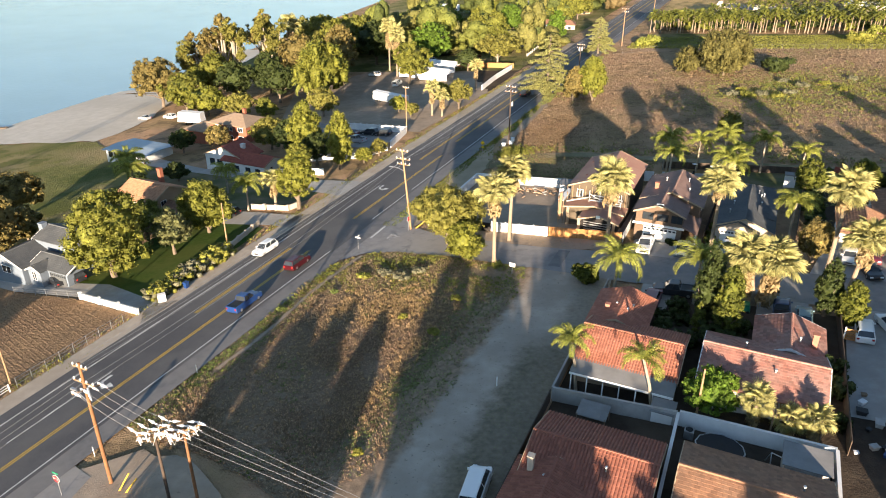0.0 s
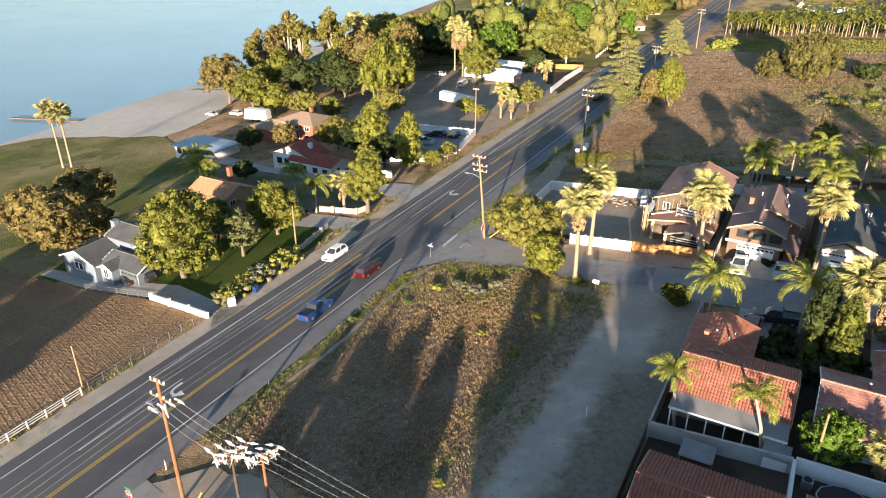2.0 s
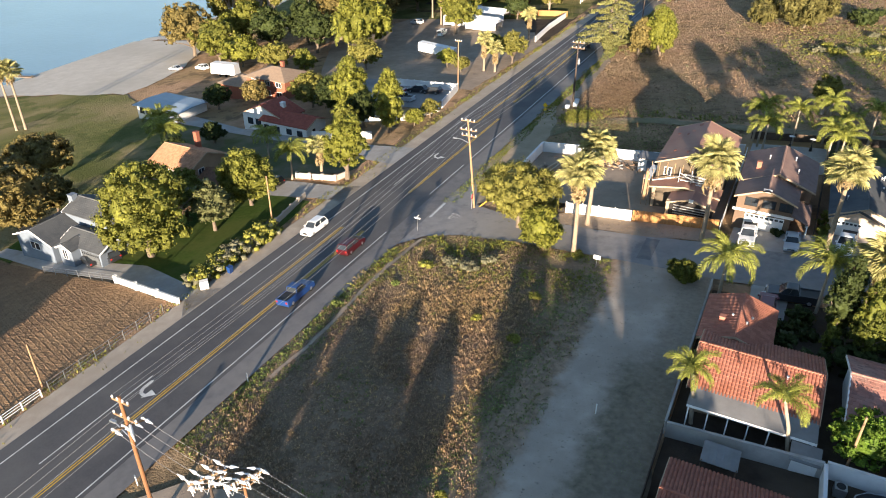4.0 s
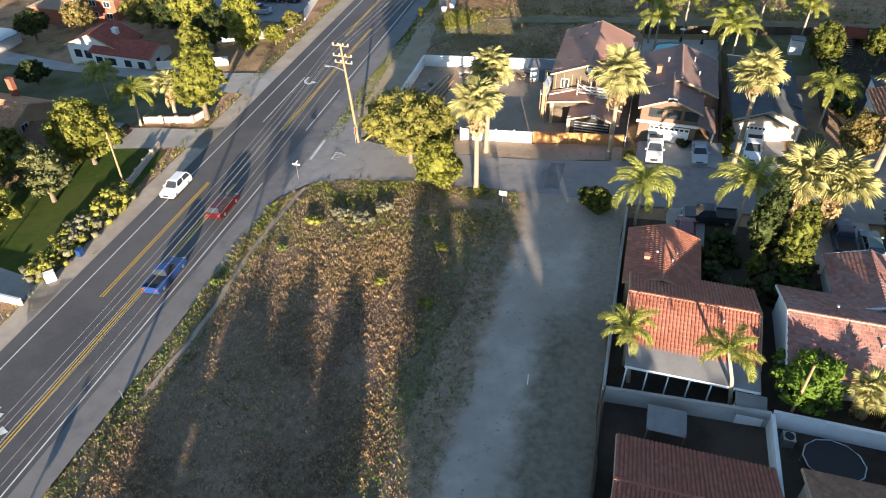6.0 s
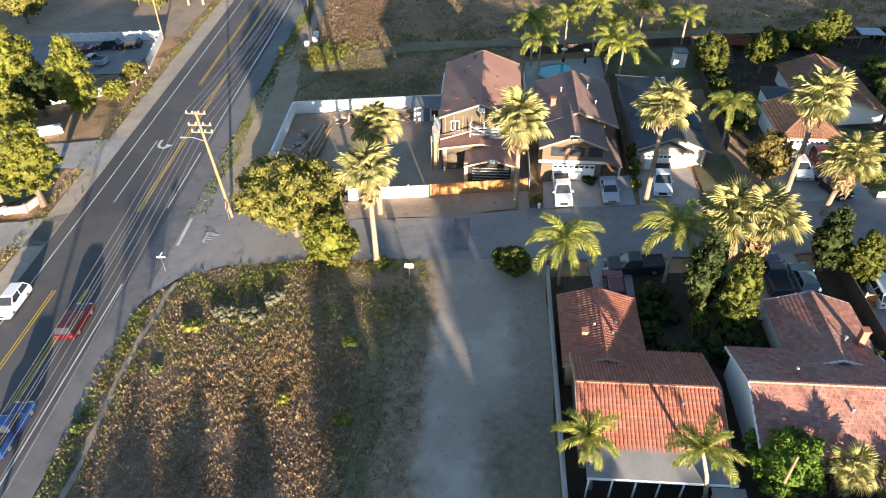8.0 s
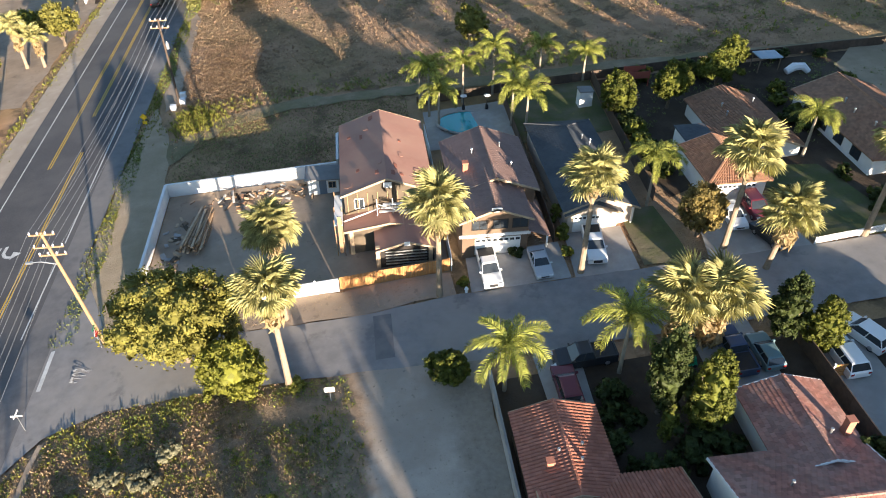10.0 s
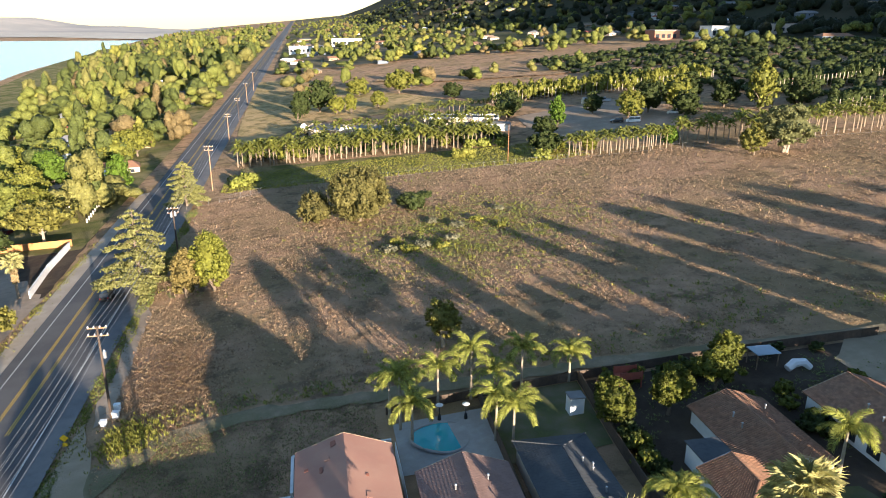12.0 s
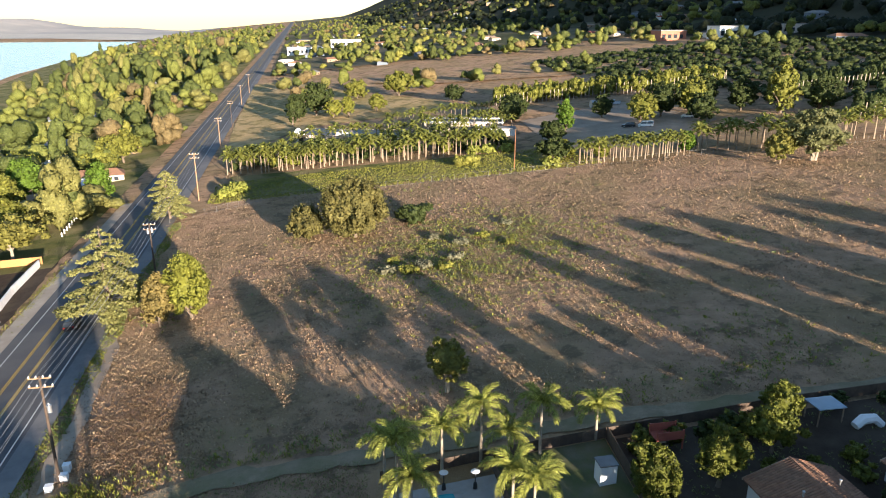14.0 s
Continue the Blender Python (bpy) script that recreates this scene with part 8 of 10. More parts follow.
# ---- lakeside trees ----
LT = [
    (-91.5, 69.5, 15.4, 14.0, "leaf_mid", 11000, 0.27, "broad leafy green tree on the front lawn", {"trunk": 1.0, "gap": 0, "clumps": 46}),
    (-88.8, 88.8, 10.2, 10.6, "leaf_mid", 8000, 0.24, "rounded green tree behind the low wall", {"trunk": 1.0, "gap": 0, "clumps": 40}),
    (-88.1, 79.3, 8.6, 7.8, "leaf_grey", 4000, 0.2, "pale grey-green tree on the lawn", {}),
    (-78.9, 103.0, 12.4, 7.4, "leaf_yellow", 6500, 0.22, "upright yellow-green tree by the road", {"clumps": 34, "gap": 0}),
    (-97.5, 132.5, 14.6, 9.8, "leaf_yellow", 7500, 0.22, "dense upright yellow-green tree", {"columnar": True, "gap": 0, "trunk": 0.8, "clumps": 40}),
    (-84.4, 126.6, 13.4, 8.2, "leaf_yellow", 7000, 0.22, "dense upright yellow-green tree by the road", {"columnar": True, "gap": 0, "trunk": 0.8, "clumps": 40}),
    (-91.5, 121.0, 7.5, 6.0, "leaf_mid", 3500, 0.2, "leafy green tree by the drive", {}),
    (-81.2, 131.6, 3.6, 4.6, "leaf_yellow", 1800, 0.18, "low yellow-green roadside tree", {}),
    (-80.4, 137.2, 4.0, 4.0, "leaf_olive", 1800, 0.18, "low olive roadside tree", {}),
    (-112.4, 138.0, 8.2, 10.4, "leaf_olive", 4500, 0.24, "rounded olive-green tree beside the houses", {}),
    (-129.7, 188.2, 18.6, 20.0, "leaf_yellow", 9000, 0.34, "very large drooping green tree", {"droop": True, "clumps": 40}),
    (-160.3, 167.9, 9.0, 12.4, "leaf_yellow", 4500, 0.27, "bright yellow-green rounded tree", {}),
    (-128.0, 136.2, 6.5, 7.0, "leaf_brown", 2500, 0.24, "brownish tree by the brick house", {}),
    (-136.0, 131.5, 6.5, 6.5, "leaf_dark", 2500, 0.24, "dark green tree by the white house", {}),
    (-182.7, 203.4, 28.5, 21.0, "leaf_brown", 5500, 0.45, "towering thin eucalyptus with rusty foliage", {"trunk": 9, "stems": 3}),
    (-170.5, 213.0, 28.0, 16.0, "leaf_olive", 4500, 0.45, "towering olive eucalyptus near the lake", {"trunk": 10, "stems": 2}),
    (-196.0, 205.0, 24.0, 16.0, "leaf_brown", 4000, 0.42, "tall rusty eucalyptus near the shore", {"trunk": 7, "stems": 2}),
    (-189.2, 177.2, 17.0, 18.0, "leaf_brown", 4500, 0.36, "large rusty-brown tree near the shore", {}),
    (-172.5, 171.0, 13.0, 15.0, "leaf_mid", 4500, 0.32, "broad green tree near the shore", {}),
    (-150.0, 205.0, 20.0, 15.0, "leaf_brown", 4500, 0.36, "tall autumn-brown tree near the lake", {}),
    (-139.0, 214.0, 21.0, 15.0, "leaf_brown", 4500, 0.36, "tall amber-leaved tree near the lake", {}),
    (-164.7, 262.0, 19.0, 24.0, "leaf_mid", 6000, 0.42, "large spreading green tree mass", {}),
    (-146.0, 250.0, 17.0, 18.0, "leaf_dark", 5000, 0.38, "large dark green tree by the yards", {}),
    (-127.5, 266.3, 17.0, 18.0, "leaf_yellow", 5000, 0.38, "large pale yellow-green tree", {}),
    (-92.7, 246.5, 10.6, 16.5, "leaf_olive", 5000, 0.3, "wide olive tree with pale trunks", {"trunk": 3.4, "stems": 3}),
    (-100.0, 236.0, 8.0, 8.0, "leaf_dark", 2500, 0.26, "dark tree by the fence", {}),
    (-114.5, 318.0, 15.0, 16.0, "leaf_yellow", 3800, 0.4, "tall pale green tree by the yards", {}),
    (-84.9, 294.2, 13.2, 9.6, "leaf_bright", 4200, 0.28, "upright bright green tree by the road", {"columnar": True, "gap": 0, "trunk": 0.8, "clumps": 40}),
    (-107.0, 282.0, 15.0, 13.0, "leaf_mid", 4200, 0.34, "large green tree behind yards", {}),
    (-99.5, 262.0, 12.0, 10.0, "leaf_mid", 3500, 0.3, "leafy green tree behind yards", {}),
    (-115.0, 65.5, 14.0, 13.0, "leaf_brown", 4500, 0.27, "broad brownish tree on the lawn", {"trunk": 4}),
    (-132.0, 70.0, 12.0, 12.0, "leaf_brown", 3500, 0.28, "brown-green tree on the lawn", {"trunk": 3}),
    (-136.3, 84.7, 10.4, 11.6, "leaf_brown", 3500, 0.26, "rust-coloured tree by the shore lots", {}),
    (-118.0, 100.0, 6.0, 6.0, "leaf_dark", 2200, 0.24, "dark tree in the back lots", {}),
    (-112.5, 84.0, 5.5, 6.5, "leaf_dark", 2200, 0.22, "dark bushy tree behind the grey house", {}),
    (-116.0, 90.0, 4.5, 5.0, "leaf_mid", 1800, 0.2, "small green tree in the back lots", {}),
    (-96.0, 176.0, 5.0, 6.0, "leaf_yellow", 2200, 0.24, "low yellow-green tree in the dirt yard", {}),
    (-90.0, 172.0, 4.0, 4.5, "leaf_olive", 1600, 0.22, "low olive tree in the dirt yard", {}),
    (-79.8, 182.0, 8.5, 7.0, "leaf_olive", 3000, 0.26, "leafy olive tree at the roadside", {}),
    (-199.0, 222.0, 20.0, 16.0, "leaf_olive", 4500, 0.4, "tall olive tree near the shore", {"trunk": 5}),
    (-188.0, 232.0, 26.0, 16.0, "leaf_brown", 4500, 0.42, "towering rusty eucalyptus near the lake", {"trunk": 8, "stems": 2}),
    (-176.0, 190.0, 17.0, 14.0, "leaf_mid", 4500, 0.36, "tall green tree near the shore", {}),
    (-164.0, 186.0, 14.0, 13.0, "leaf_dark", 4200, 0.34, "dark green tree near the shore", {}),
    (-157.0, 196.0, 15.0, 13.0, "leaf_dark", 4200, 0.34, "dark tree behind the brick house", {}),
    (-146.0, 186.0, 13.0, 12.0, "leaf_dark", 4000, 0.32, "dark green tree behind the brick house", {}),
    (-149.0, 226.0, 19.0, 15.0, "leaf_mid", 4500, 0.38, "tall green tree behind the yards", {}),
    (-158.0, 240.0, 20.0, 17.0, "leaf_mid", 4500, 0.4, "large green tree behind the yards", {}),
    (-175.0, 246.0, 21.0, 18.0, "leaf_olive", 4500, 0.4, "large olive tree near the lake", {}),
    (-186.0, 272.0, 18.0, 17.0, "leaf_mid", 4500, 0.4, "large green tree near the lake", {}),
    (-140.0, 276.0, 16.0, 15.0, "leaf_olive", 4200, 0.38, "large olive tree among houses", {}),
    (-118.0, 290.0, 14.0, 13.0, "leaf_mid", 3800, 0.34, "leafy green tree among houses", {}),
    (-146.0, 166.0, 8.0, 10.0, "leaf_olive", 3200, 0.28, "olive tree beside the brick house", {}),
    (-134.0, 164.0, 7.0, 8.0, "leaf_mid", 3000, 0.26, "green tree beside the brick house", {}),
    (-118.0, 170.0, 9.0, 9.0, "leaf_olive", 3200, 0.28, "olive tree behind the parking lot", {}),
    (-104.0, 134.0, 9.0, 7.5, "leaf_dark", 3500, 0.24, "dark tree beside the yellow-green trees", {}),
    (-92.0, 128.5, 8.0, 7.0, "leaf_dark", 3500, 0.24, "dark leafy tree behind the roadside trees", {}),
    (-119.0, 112.0, 4.5, 5.5, "leaf_dark", 1800, 0.22, "low dark tree in the bare lot", {}),
    (-122.0, 76.0, 7.0, 8.0, "leaf_brown", 2600, 0.24, "brownish tree behind the grey house", {}),
    (-100.0, 84.5, 7.0, 7.5, "leaf_mid", 3000, 0.22, "green tree beside the tile-roofed house", {}),
    (-93.5, 82.5, 6.0, 6.0, "leaf_mid", 2600, 0.22, "green tree on the lawn", {}),
    (-160.0, 206.0, 27.0, 15.0, "leaf_olive", 6500, 0.36, "towering olive eucalyptus behind the brick house", {"trunk": 8, "stems": 3}),
    (-176.0, 202.0, 26.0, 15.0, "leaf_olive", 6500, 0.36, "towering pale eucalyptus near the shore", {"trunk": 8, "stems": 2}),
    (-190.0, 194.0, 21.0, 15.0, "leaf_olive", 6000, 0.34, "tall olive eucalyptus near the shore", {"trunk": 5, "stems": 2}),
    (-181.0, 186.0, 12.0, 13.0, "leaf_yellow", 5000, 0.32, "broad yellow-green tree near the shore", {}),
    (-140.0, 200.0, 16.0, 13.0, "leaf_brown", 5000, 0.34, "amber-leaved tree behind the large drooping tree", {}),
    (-112.0, 214.0, 14.0, 14.0, "leaf_mid", 5000, 0.34, "broad green tree beside the yards", {}),
    (-120.0, 246.0, 16.0, 15.0, "leaf_bright", 5000, 0.36, "tall bright green tree among the yards", {}),
    (-108.0, 304.0, 15.0, 14.0, "leaf_bright", 4500, 0.36, "tall bright green tree by the yards", {}),
    (-96.0, 340.0, 12.0, 16.0, "leaf_mid", 4200, 0.38, "rounded green tree at the roadside", {}),
    (-94.0, 362.0, 13.0, 17.0, "leaf_mid", 4200, 0.4, "rounded green tree at the roadside", {}),
    (-128.0, 330.0, 14.0, 17.0, "leaf_yellow", 4200, 0.4, "pale feathery green tree among houses", {}),
    (-148.0, 318.0, 14.0, 20.0, "leaf_bright", 4500, 0.4, "wide bright green tree among houses", {}),
    (-86.0, 184.0, 7.0, 7.0, "leaf_mid", 2800, 0.26, "leafy green tree at the roadside", {}),
]
for i, (x, y, h, w, leaf, n, size, lab, kw) in enumerate(LT):
    tree("tree", x, y, h, w, leaf, n=n if y < 160 else int(n * 0.62), size=size if y < 160 else size * 1.1, seed=200 + i, label=lab, **kw)
queen_palm(-89.0, 100.1, 6.6, 1.05, 81, lean=(0.3, 0))
queen_palm(-100.5, 107.5, 6.0, 0.95, 83)
queen_palm(-128.5, 107.5, 7.5, 1.3, 84, label="shaggy dark feathery palm on the shore lots")
queen_palm(-124.0, 104.0, 6.5, 1.3, 85, label="shaggy dark feathery palm on the shore lots")
queen_palm(-133.1, 184.2, 8.0, 1.5, 86, 22, label="stout date palm with a dense crown")
fan_palm(-84.6, 103.2, 7.4, (0, 0), 1.20, 82, 1.2, "fan palm with a tan skirt by the wall", n=38)
fan_palm(-178.6, 106.4, 17.0, (-1.6, 0.8), 1.6, 87, 0.3, "tall dark fan palm near the lake", n=38)
fan_palm(-176.8, 107.6, 16.6, (-1.0, 0.6), 1.6, 88, 0.3, "tall dark fan palm near the lake", n=38)
fan_palm(-133.1, 237.8, 19.0, (0, 0), 2.04, 89, 2.4, "very tall fan palm with a long tan skirt", n=38)
fan_palm(-124.2, 227.3, 17.4, (0, 0), 1.92, 90, 2.4, "very tall fan palm with a long tan skirt", n=38)
fan_palm(-164, 219, 24, (0, 0), 2.16, 91, 2.6, "very tall fan palm with a long tan skirt", n=38)
fan_palm(-84.2, 173.7, 9.8, (0, 0), 1.20, 92, 2.4, "fan palm with a long tan skirt by the road", n=38)
fan_palm(-80.9, 173.2, 7.6, (0, 0), 1.14, 93, 2.0, "fan palm with a long tan skirt by the road", n=38)
fan_palm(-84.5, 206, 9.5, (0, 0), 1.20, 94, 2.4, "fan palm with a long tan skirt by the road", n=38)

# ---- weeds of the vacant lot ----
LOT = [(-57.2, 41), (-57.4, 62), (-58.4, 76), (-57.6, 83), (-54.6, 87.6), (-49.8, 89.6), (-40, 89.8), (-28, 89), (-26.3, 84), (-26.4, 77), (-26.3, 65), (-25.8, 57), (-26.6, 49), (-28.2, 43), (-31.5, 37), (-38, 38.5), (-46, 40), (-52, 39.8)]
drape("vacant_lot", LOT, M["lot"], 0.02, 0.35, "vacant lot of dry brown weeds", "lot", seed=12)
rng = np.random.default_rng(77)


def scatter(n, x0, x1, y0, y1, outline=None):
    px, py = rng.uniform(x0, x1, n), rng.uniform(y0, y1, n)
    if outline:
        k = inside(px, py, outline)
        px, py = px[k], py[k]
    return px, py


def patchy(px, py, f, lo, hi, off=0.0):
    """A soft patch value 0..1 from smooth waves, to thin or thicken growth."""
    v = np.sin(px * f + 1.3 * np.sin(py * f * 0.7 + off) + off) + np.sin(py * f * 1.2 + 1.7 * np.sin(px * f * 0.6 - off)) + 0.6 * np.sin((px + py) * f * 2.3 + off)
    return np.clip((v - lo) / (hi - lo), 0, 1)


def clumps_of(name, px, py, hgt, spread, width, material, seed, label, category="weeds", blades=10):
    """Bushy weeds as one mesh: at each place a clump of blades that lean out from its middle."""
    r = np.random.default_rng(seed)
    n = len(px)
    idx = np.repeat(np.arange(n), blades)
    m = len(idx)
    big = r.uniform(0.55, 1.45, n)[idx]
    a, u = r.uniform(0, 6.283, m), np.sqrt(r.random(m))
    h = (hgt[idx] if hasattr(hgt, "__len__") else hgt) * big * (1.15 - 0.55 * u) * r.uniform(0.7, 1.2, m)
    rad = spread * big * u
    ca, sa = np.cos(a), np.sin(a)
    bx, by = px[idx] + ca * rad * 0.55, py[idx] + sa * rad * 0.55
    tx, ty = px[idx] + ca * rad * 1.25 + r.normal(scale=0.05, size=m), py[idx] + sa * rad * 1.25 + r.normal(scale=0.05, size=m)
    z0 = height(px, py)[idx] - 0.03
    t = a + r.uniform(0.6, 2.5, m)
    w = width * big * r.uniform(0.6, 1.3, m)
    wx, wy = np.cos(t) * w, np.sin(t) * w
    v = np.stack([np.stack([bx - wx * 0.4, by - wy * 0.4, z0], 1), np.stack([bx + wx * 0.4, by + wy * 0.4, z0], 1),
                  np.stack([tx + wx * 0.55, ty + wy * 0.55, z0 + h * 0.9], 1), np.stack([tx - wx * 0.45, ty - wy * 0.45, z0 + h], 1)], 1).reshape(-1, 3)
    return tagged(new(name, mesh_arrays(name, v, np.arange(4 * m).reshape(-1, 4), material)), label, category, kind="stuff")


px, py = scatter(44000, -59, -24.5, 36, 90.5, LOT)
edge = np.clip((px + 58.5) / 6.0, 0, 1) ** 1.4
top = np.clip((py - 74) / 9, 0, 1)
right = np.clip((px + 34.5) / 3, 0, 1) * np.clip((py - 40) / 8, 0, 1)
blot = patchy(px, py, 0.55, -0.7, 1.3, 0.7)
green = np.maximum.reduce([(1 - edge) * (0.7 + 0.3 * blot), (0.2 + 0.65 * blot) * top, (0.6 + 0.4 * blot) * right, 0.12 * patchy(px, py, 0.3, 0.4, 1.8, 2.0)])
bare = np.maximum.reduce([1.1 * np.exp(-(((px + 33.5) / 5.4) ** 2 + ((py - 86.2) / 2.0) ** 2)), 0.95 * np.clip((px + 29.8) / 3.2, 0, 1) * (0.35 + 0.65 * patchy(px, py, 0.9, -0.6, 0.8, 5.0)), 0.3 * patchy(px, py, 0.4, 0.7, 1.9, 6.0)])
path = np.abs(px - (-55.3 + 0.35 * np.sin(py * 0.23))) < 0.42 * (py > 52)
r = rng.random(len(px))
keep = ~path & (rng.random(len(px)) > bare)
g_ = keep & (r < green)
d_ = keep & ~(r < green)
mid = patchy(px, py, 0.25, -0.4, 1.0, 4.0)
# paler weeds paint the sunlit top and left, darker ones the shaded middle
s1 = d_ & (rng.random(len(px)) < 0.30 + 0.5 * np.clip((py - 66) / 10, 0, 1) + 0.45 * np.clip((-43 - px) / 4, 0, 1) * patchy(px, py, 0.5, -1.5, 0.6))
s2 = d_ & ~s1
clumps_of("dry_weeds", px[s1], py[s1], 0.15 + 0.11 * mid[s1], 0.25, 0.058, M["straw"], 1, "dry weed clumps, pale straw to carry the sun on the lot", "weeds", 6)
clumps_of("dead_weeds", px[s2], py[s2], 0.14 + 0.11 * mid[s2], 0.26, 0.058, M["straw_dark"], 2, "dead weed clumps, dark brown to carry the lot's shade", "weeds", 6)
dull = g_ & (px > -34.5) & (py < 80)
y1 = g_ & ~dull & (py > 72) & (rng.random(len(px)) < 0.5)
clumps_of("mustard_weeds", px[y1], py[y1], 0.26, 0.24, 0.06, M["weed_yellow"], 3, "yellow-green mustard weeds", "weeds", 7)
g1 = g_ & ~y1 & ~dull
clumps_of("green_weeds", px[g1], py[g1], 0.2, 0.24, 0.065, M["weed"], 4, "low green weeds at the lot's edge", "weeds", 7)
clumps_of("dull_weeds", px[dull], py[dull], 0.16, 0.24, 0.06, M["weed_dull"], 9, "low dull green weeds beside the lane", "weeds", 6)
# the lot's sunlit patches and thin sun streak, put in as gold weeds
qx = np.concatenate([rng.normal(-40.6, 3.0, 1500), rng.normal(-48.6, 1.0, 260), rng.normal(-45.5, 5.0, 300), rng.normal(-34.0, 1.1, 420)])
qy = np.concatenate([rng.normal(73.8, 3.4, 1500), rng.normal(71.5, 3.2, 260), rng.normal(60.0, 9.0, 300), rng.uniform(47, 70, 420)])
k = inside(qx, qy, LOT) & (qx > -54.5)
clumps_of("golden_weeds", qx[k], qy[k], 0.26, 0.26, 0.055, M["straw_sunlit"], 19, "dry weeds coloured gold along the lot's sun patches and streak")
ys_ = lines([(53, 87, 2)])
fp = Geo()
for a, b in zip(ys_[:-1], ys_[1:]):
    xa, xb = -55.3 + 0.35 * math.sin(a * 0.23) + 0.12 * math.sin(a * 1.1), -55.3 + 0.35 * math.sin(b * 0.23) + 0.12 * math.sin(b * 1.1)
    wa, wb = 0.26 + 0.1 * math.sin(a * 1.7), 0.26 + 0.1 * math.sin(b * 1.7)
    fp.poly(*[(x, y, G(x, y) + 0.075) for x, y in ((xa - wa, a), (xa + wa, a), (xb + wb, b), (xb - wb, b))])
tagged(ob_of("foot_path", fp, M["dirt"]), "narrow trodden dirt path through the weeds", "path", kind="structure")
for i, (x, y, h, w, leaf) in enumerate(((-50.5, 80.2, 1.2, 2.2, "weed_yellow"), (-47.8, 82, 0.9, 2.4, "weed_grey"), (-44.6, 81.5, 1.0, 2.8, "weed_grey"), (-34.0, 77.5, 0.9, 1.6, "weed_yellow"), (-38.8, 71.0, 0.8, 1.4, "weed_yellow"), (-33.2, 68.6, 0.9, 1.6, "weed_yellow"), (-56.8, 68, 0.7, 1.3, "weed"), (-52.2, 74.6, 0.7, 1.2, "weed"), (-32.4, 89.0, 1.0, 1.8, "weed_yellow"), (-30.6, 45.5, 0.6, 1.2, "weed_yellow"), (-43.0, 84.0, 0.9, 2.2, "weed_grey"))):
    shrub("weed_clump", x, y, h * 0.55, w, leaf, 620, 0.11, 300 + i, "bushy clump of weeds in the lot", "weeds", "weed clumps")

# lane and verge growth
px, py = scatter(26000, -25.8, -15.4, 34, 88)
k = rng.random(len(px)) < 0.04 + 0.8 * np.clip((px + 22) / 3, 0, 1) * np.clip((70 - py) / 12, 0, 1) * patchy(px, py, 0.7, -1.6, 0.8) + 0.2 * patchy(px, py, 0.6, 0.3, 1.6)
tufts("lane_weeds", px[k], py[k], 0.11, 0.075, M["weed_dull"], 5, "sparse low weeds on the lane", "weeds", 3)
px, py = scatter(30000, -60.6, -53.5, 99, 260)
cx = -58.3 + road_shift(py) + 1.6
k = (np.abs(px - cx) < 1.15 + 0.4 * np.sin(py * 0.4)) & (rng.random(len(px)) < 0.9)
k &= rng.random(len(px)) < 0.25 + 0.75 * patchy(px, py, 0.35, -0.8, 1.0)
half = rng.random(len(px)) < 0.5 + 0.4 * np.sin(py * 0.2)
tufts("verge_weeds", px[k & half], py[k & half], 0.26, 0.11, M["weed_dull"], 6, "dull green weeds along the road verge", "weeds", 4)
tufts("verge_weeds", px[k & ~half], py[k & ~half], 0.28, 0.11, M["weed_yellow"], 16, "yellowing dry weeds along the road verge", "weeds", 4)
px, py = scatter(7000, -79, -74.6, 20, 240)
k = rng.random(len(px)) < (0.03 + 0.75 * np.clip((-76.6 - px) / 0.8, 0, 1)) * (0.35 + 0.65 * patchy(px, py, 0.35, -0.6, 1.2))
tufts("verge_weeds", px[k], py[k], 0.3, 0.11, M["weed_yellow"], 7, "yellow-green weeds along the lakeside verge", "weeds", 3)
px, py = scatter(2200, -44, -16.5, 97.4, 101)
k = rng.random(len(px)) < 0.5
tufts("verge_weeds", px[k], py[k], 0.14, 0.09, M["straw"], 8, "dry weeds beside the street", "weeds", 4)

# ---- weeds and bushes of the back yards ----
px, py = scatter(2600, 10, 58, 112, 137, [(10, 122), (10, 137), (58, 134), (58, 124), (44, 124), (44, 112), (30, 112), (30, 124), (16, 124)])
k = rng.random(len(px)) < patchy(px, py, 0.5, -0.8, 0.9, 8.0)
clumps_of("yard_weeds", px[k], py[k], 0.2, 0.35, 0.08, M["weed_dull"], 16, "low dull weeds in the back yards", "weeds", 5)
for i, (x, y, h, w) in enumerate(((11.4, 134.6, 1.6, 2.4), (20.6, 134.9, 2.2, 2.8), (22.4, 127.6, 1.4, 2.2), (27.0, 127.2, 1.2, 1.8), (31.4, 127.0, 2.0, 2.4), (31.2, 120.8, 1.5, 2.0), (40.6, 126.4, 1.8, 2.6), (10.9, 121.6, 1.3, 1.9))):
    shrub("yard_bush", x, y, h, w, "leaf_cypress", 700, 0.16, 520 + i, "loose green bush in a shaded back yard", "bush", "back yard bushes", key=("yardbush", i % 3))

# ---- the open field ----
FIELD = [(-51, 126), (-53, 150), (-55.5, 190), (-58.5, 225), (-60, 262), (-34, 272), (46, 261), (80, 257), (150, 240), (150, 131), (58, 138.5), (10, 144), (-19, 145.5), (-34, 146.5), (-46, 144), (-50.5, 139)]
px, py = scatter(130000, -60, 150, 126, 272, FIELD)
near = np.clip((235 - py) / 90, 0.12, 1) * np.clip((95 - px) / 60, 0.3, 1)
dens = patchy(px, py, 0.22, -1.2, 0.9, 1.0)
k = rng.random(len(px)) < near * (0.35 + 0.62 * dens) + 0.8 * np.exp(-(((px - 8) / 26) ** 2 + ((py - 210) / 26) ** 2))
px, py = px[k], py[k]
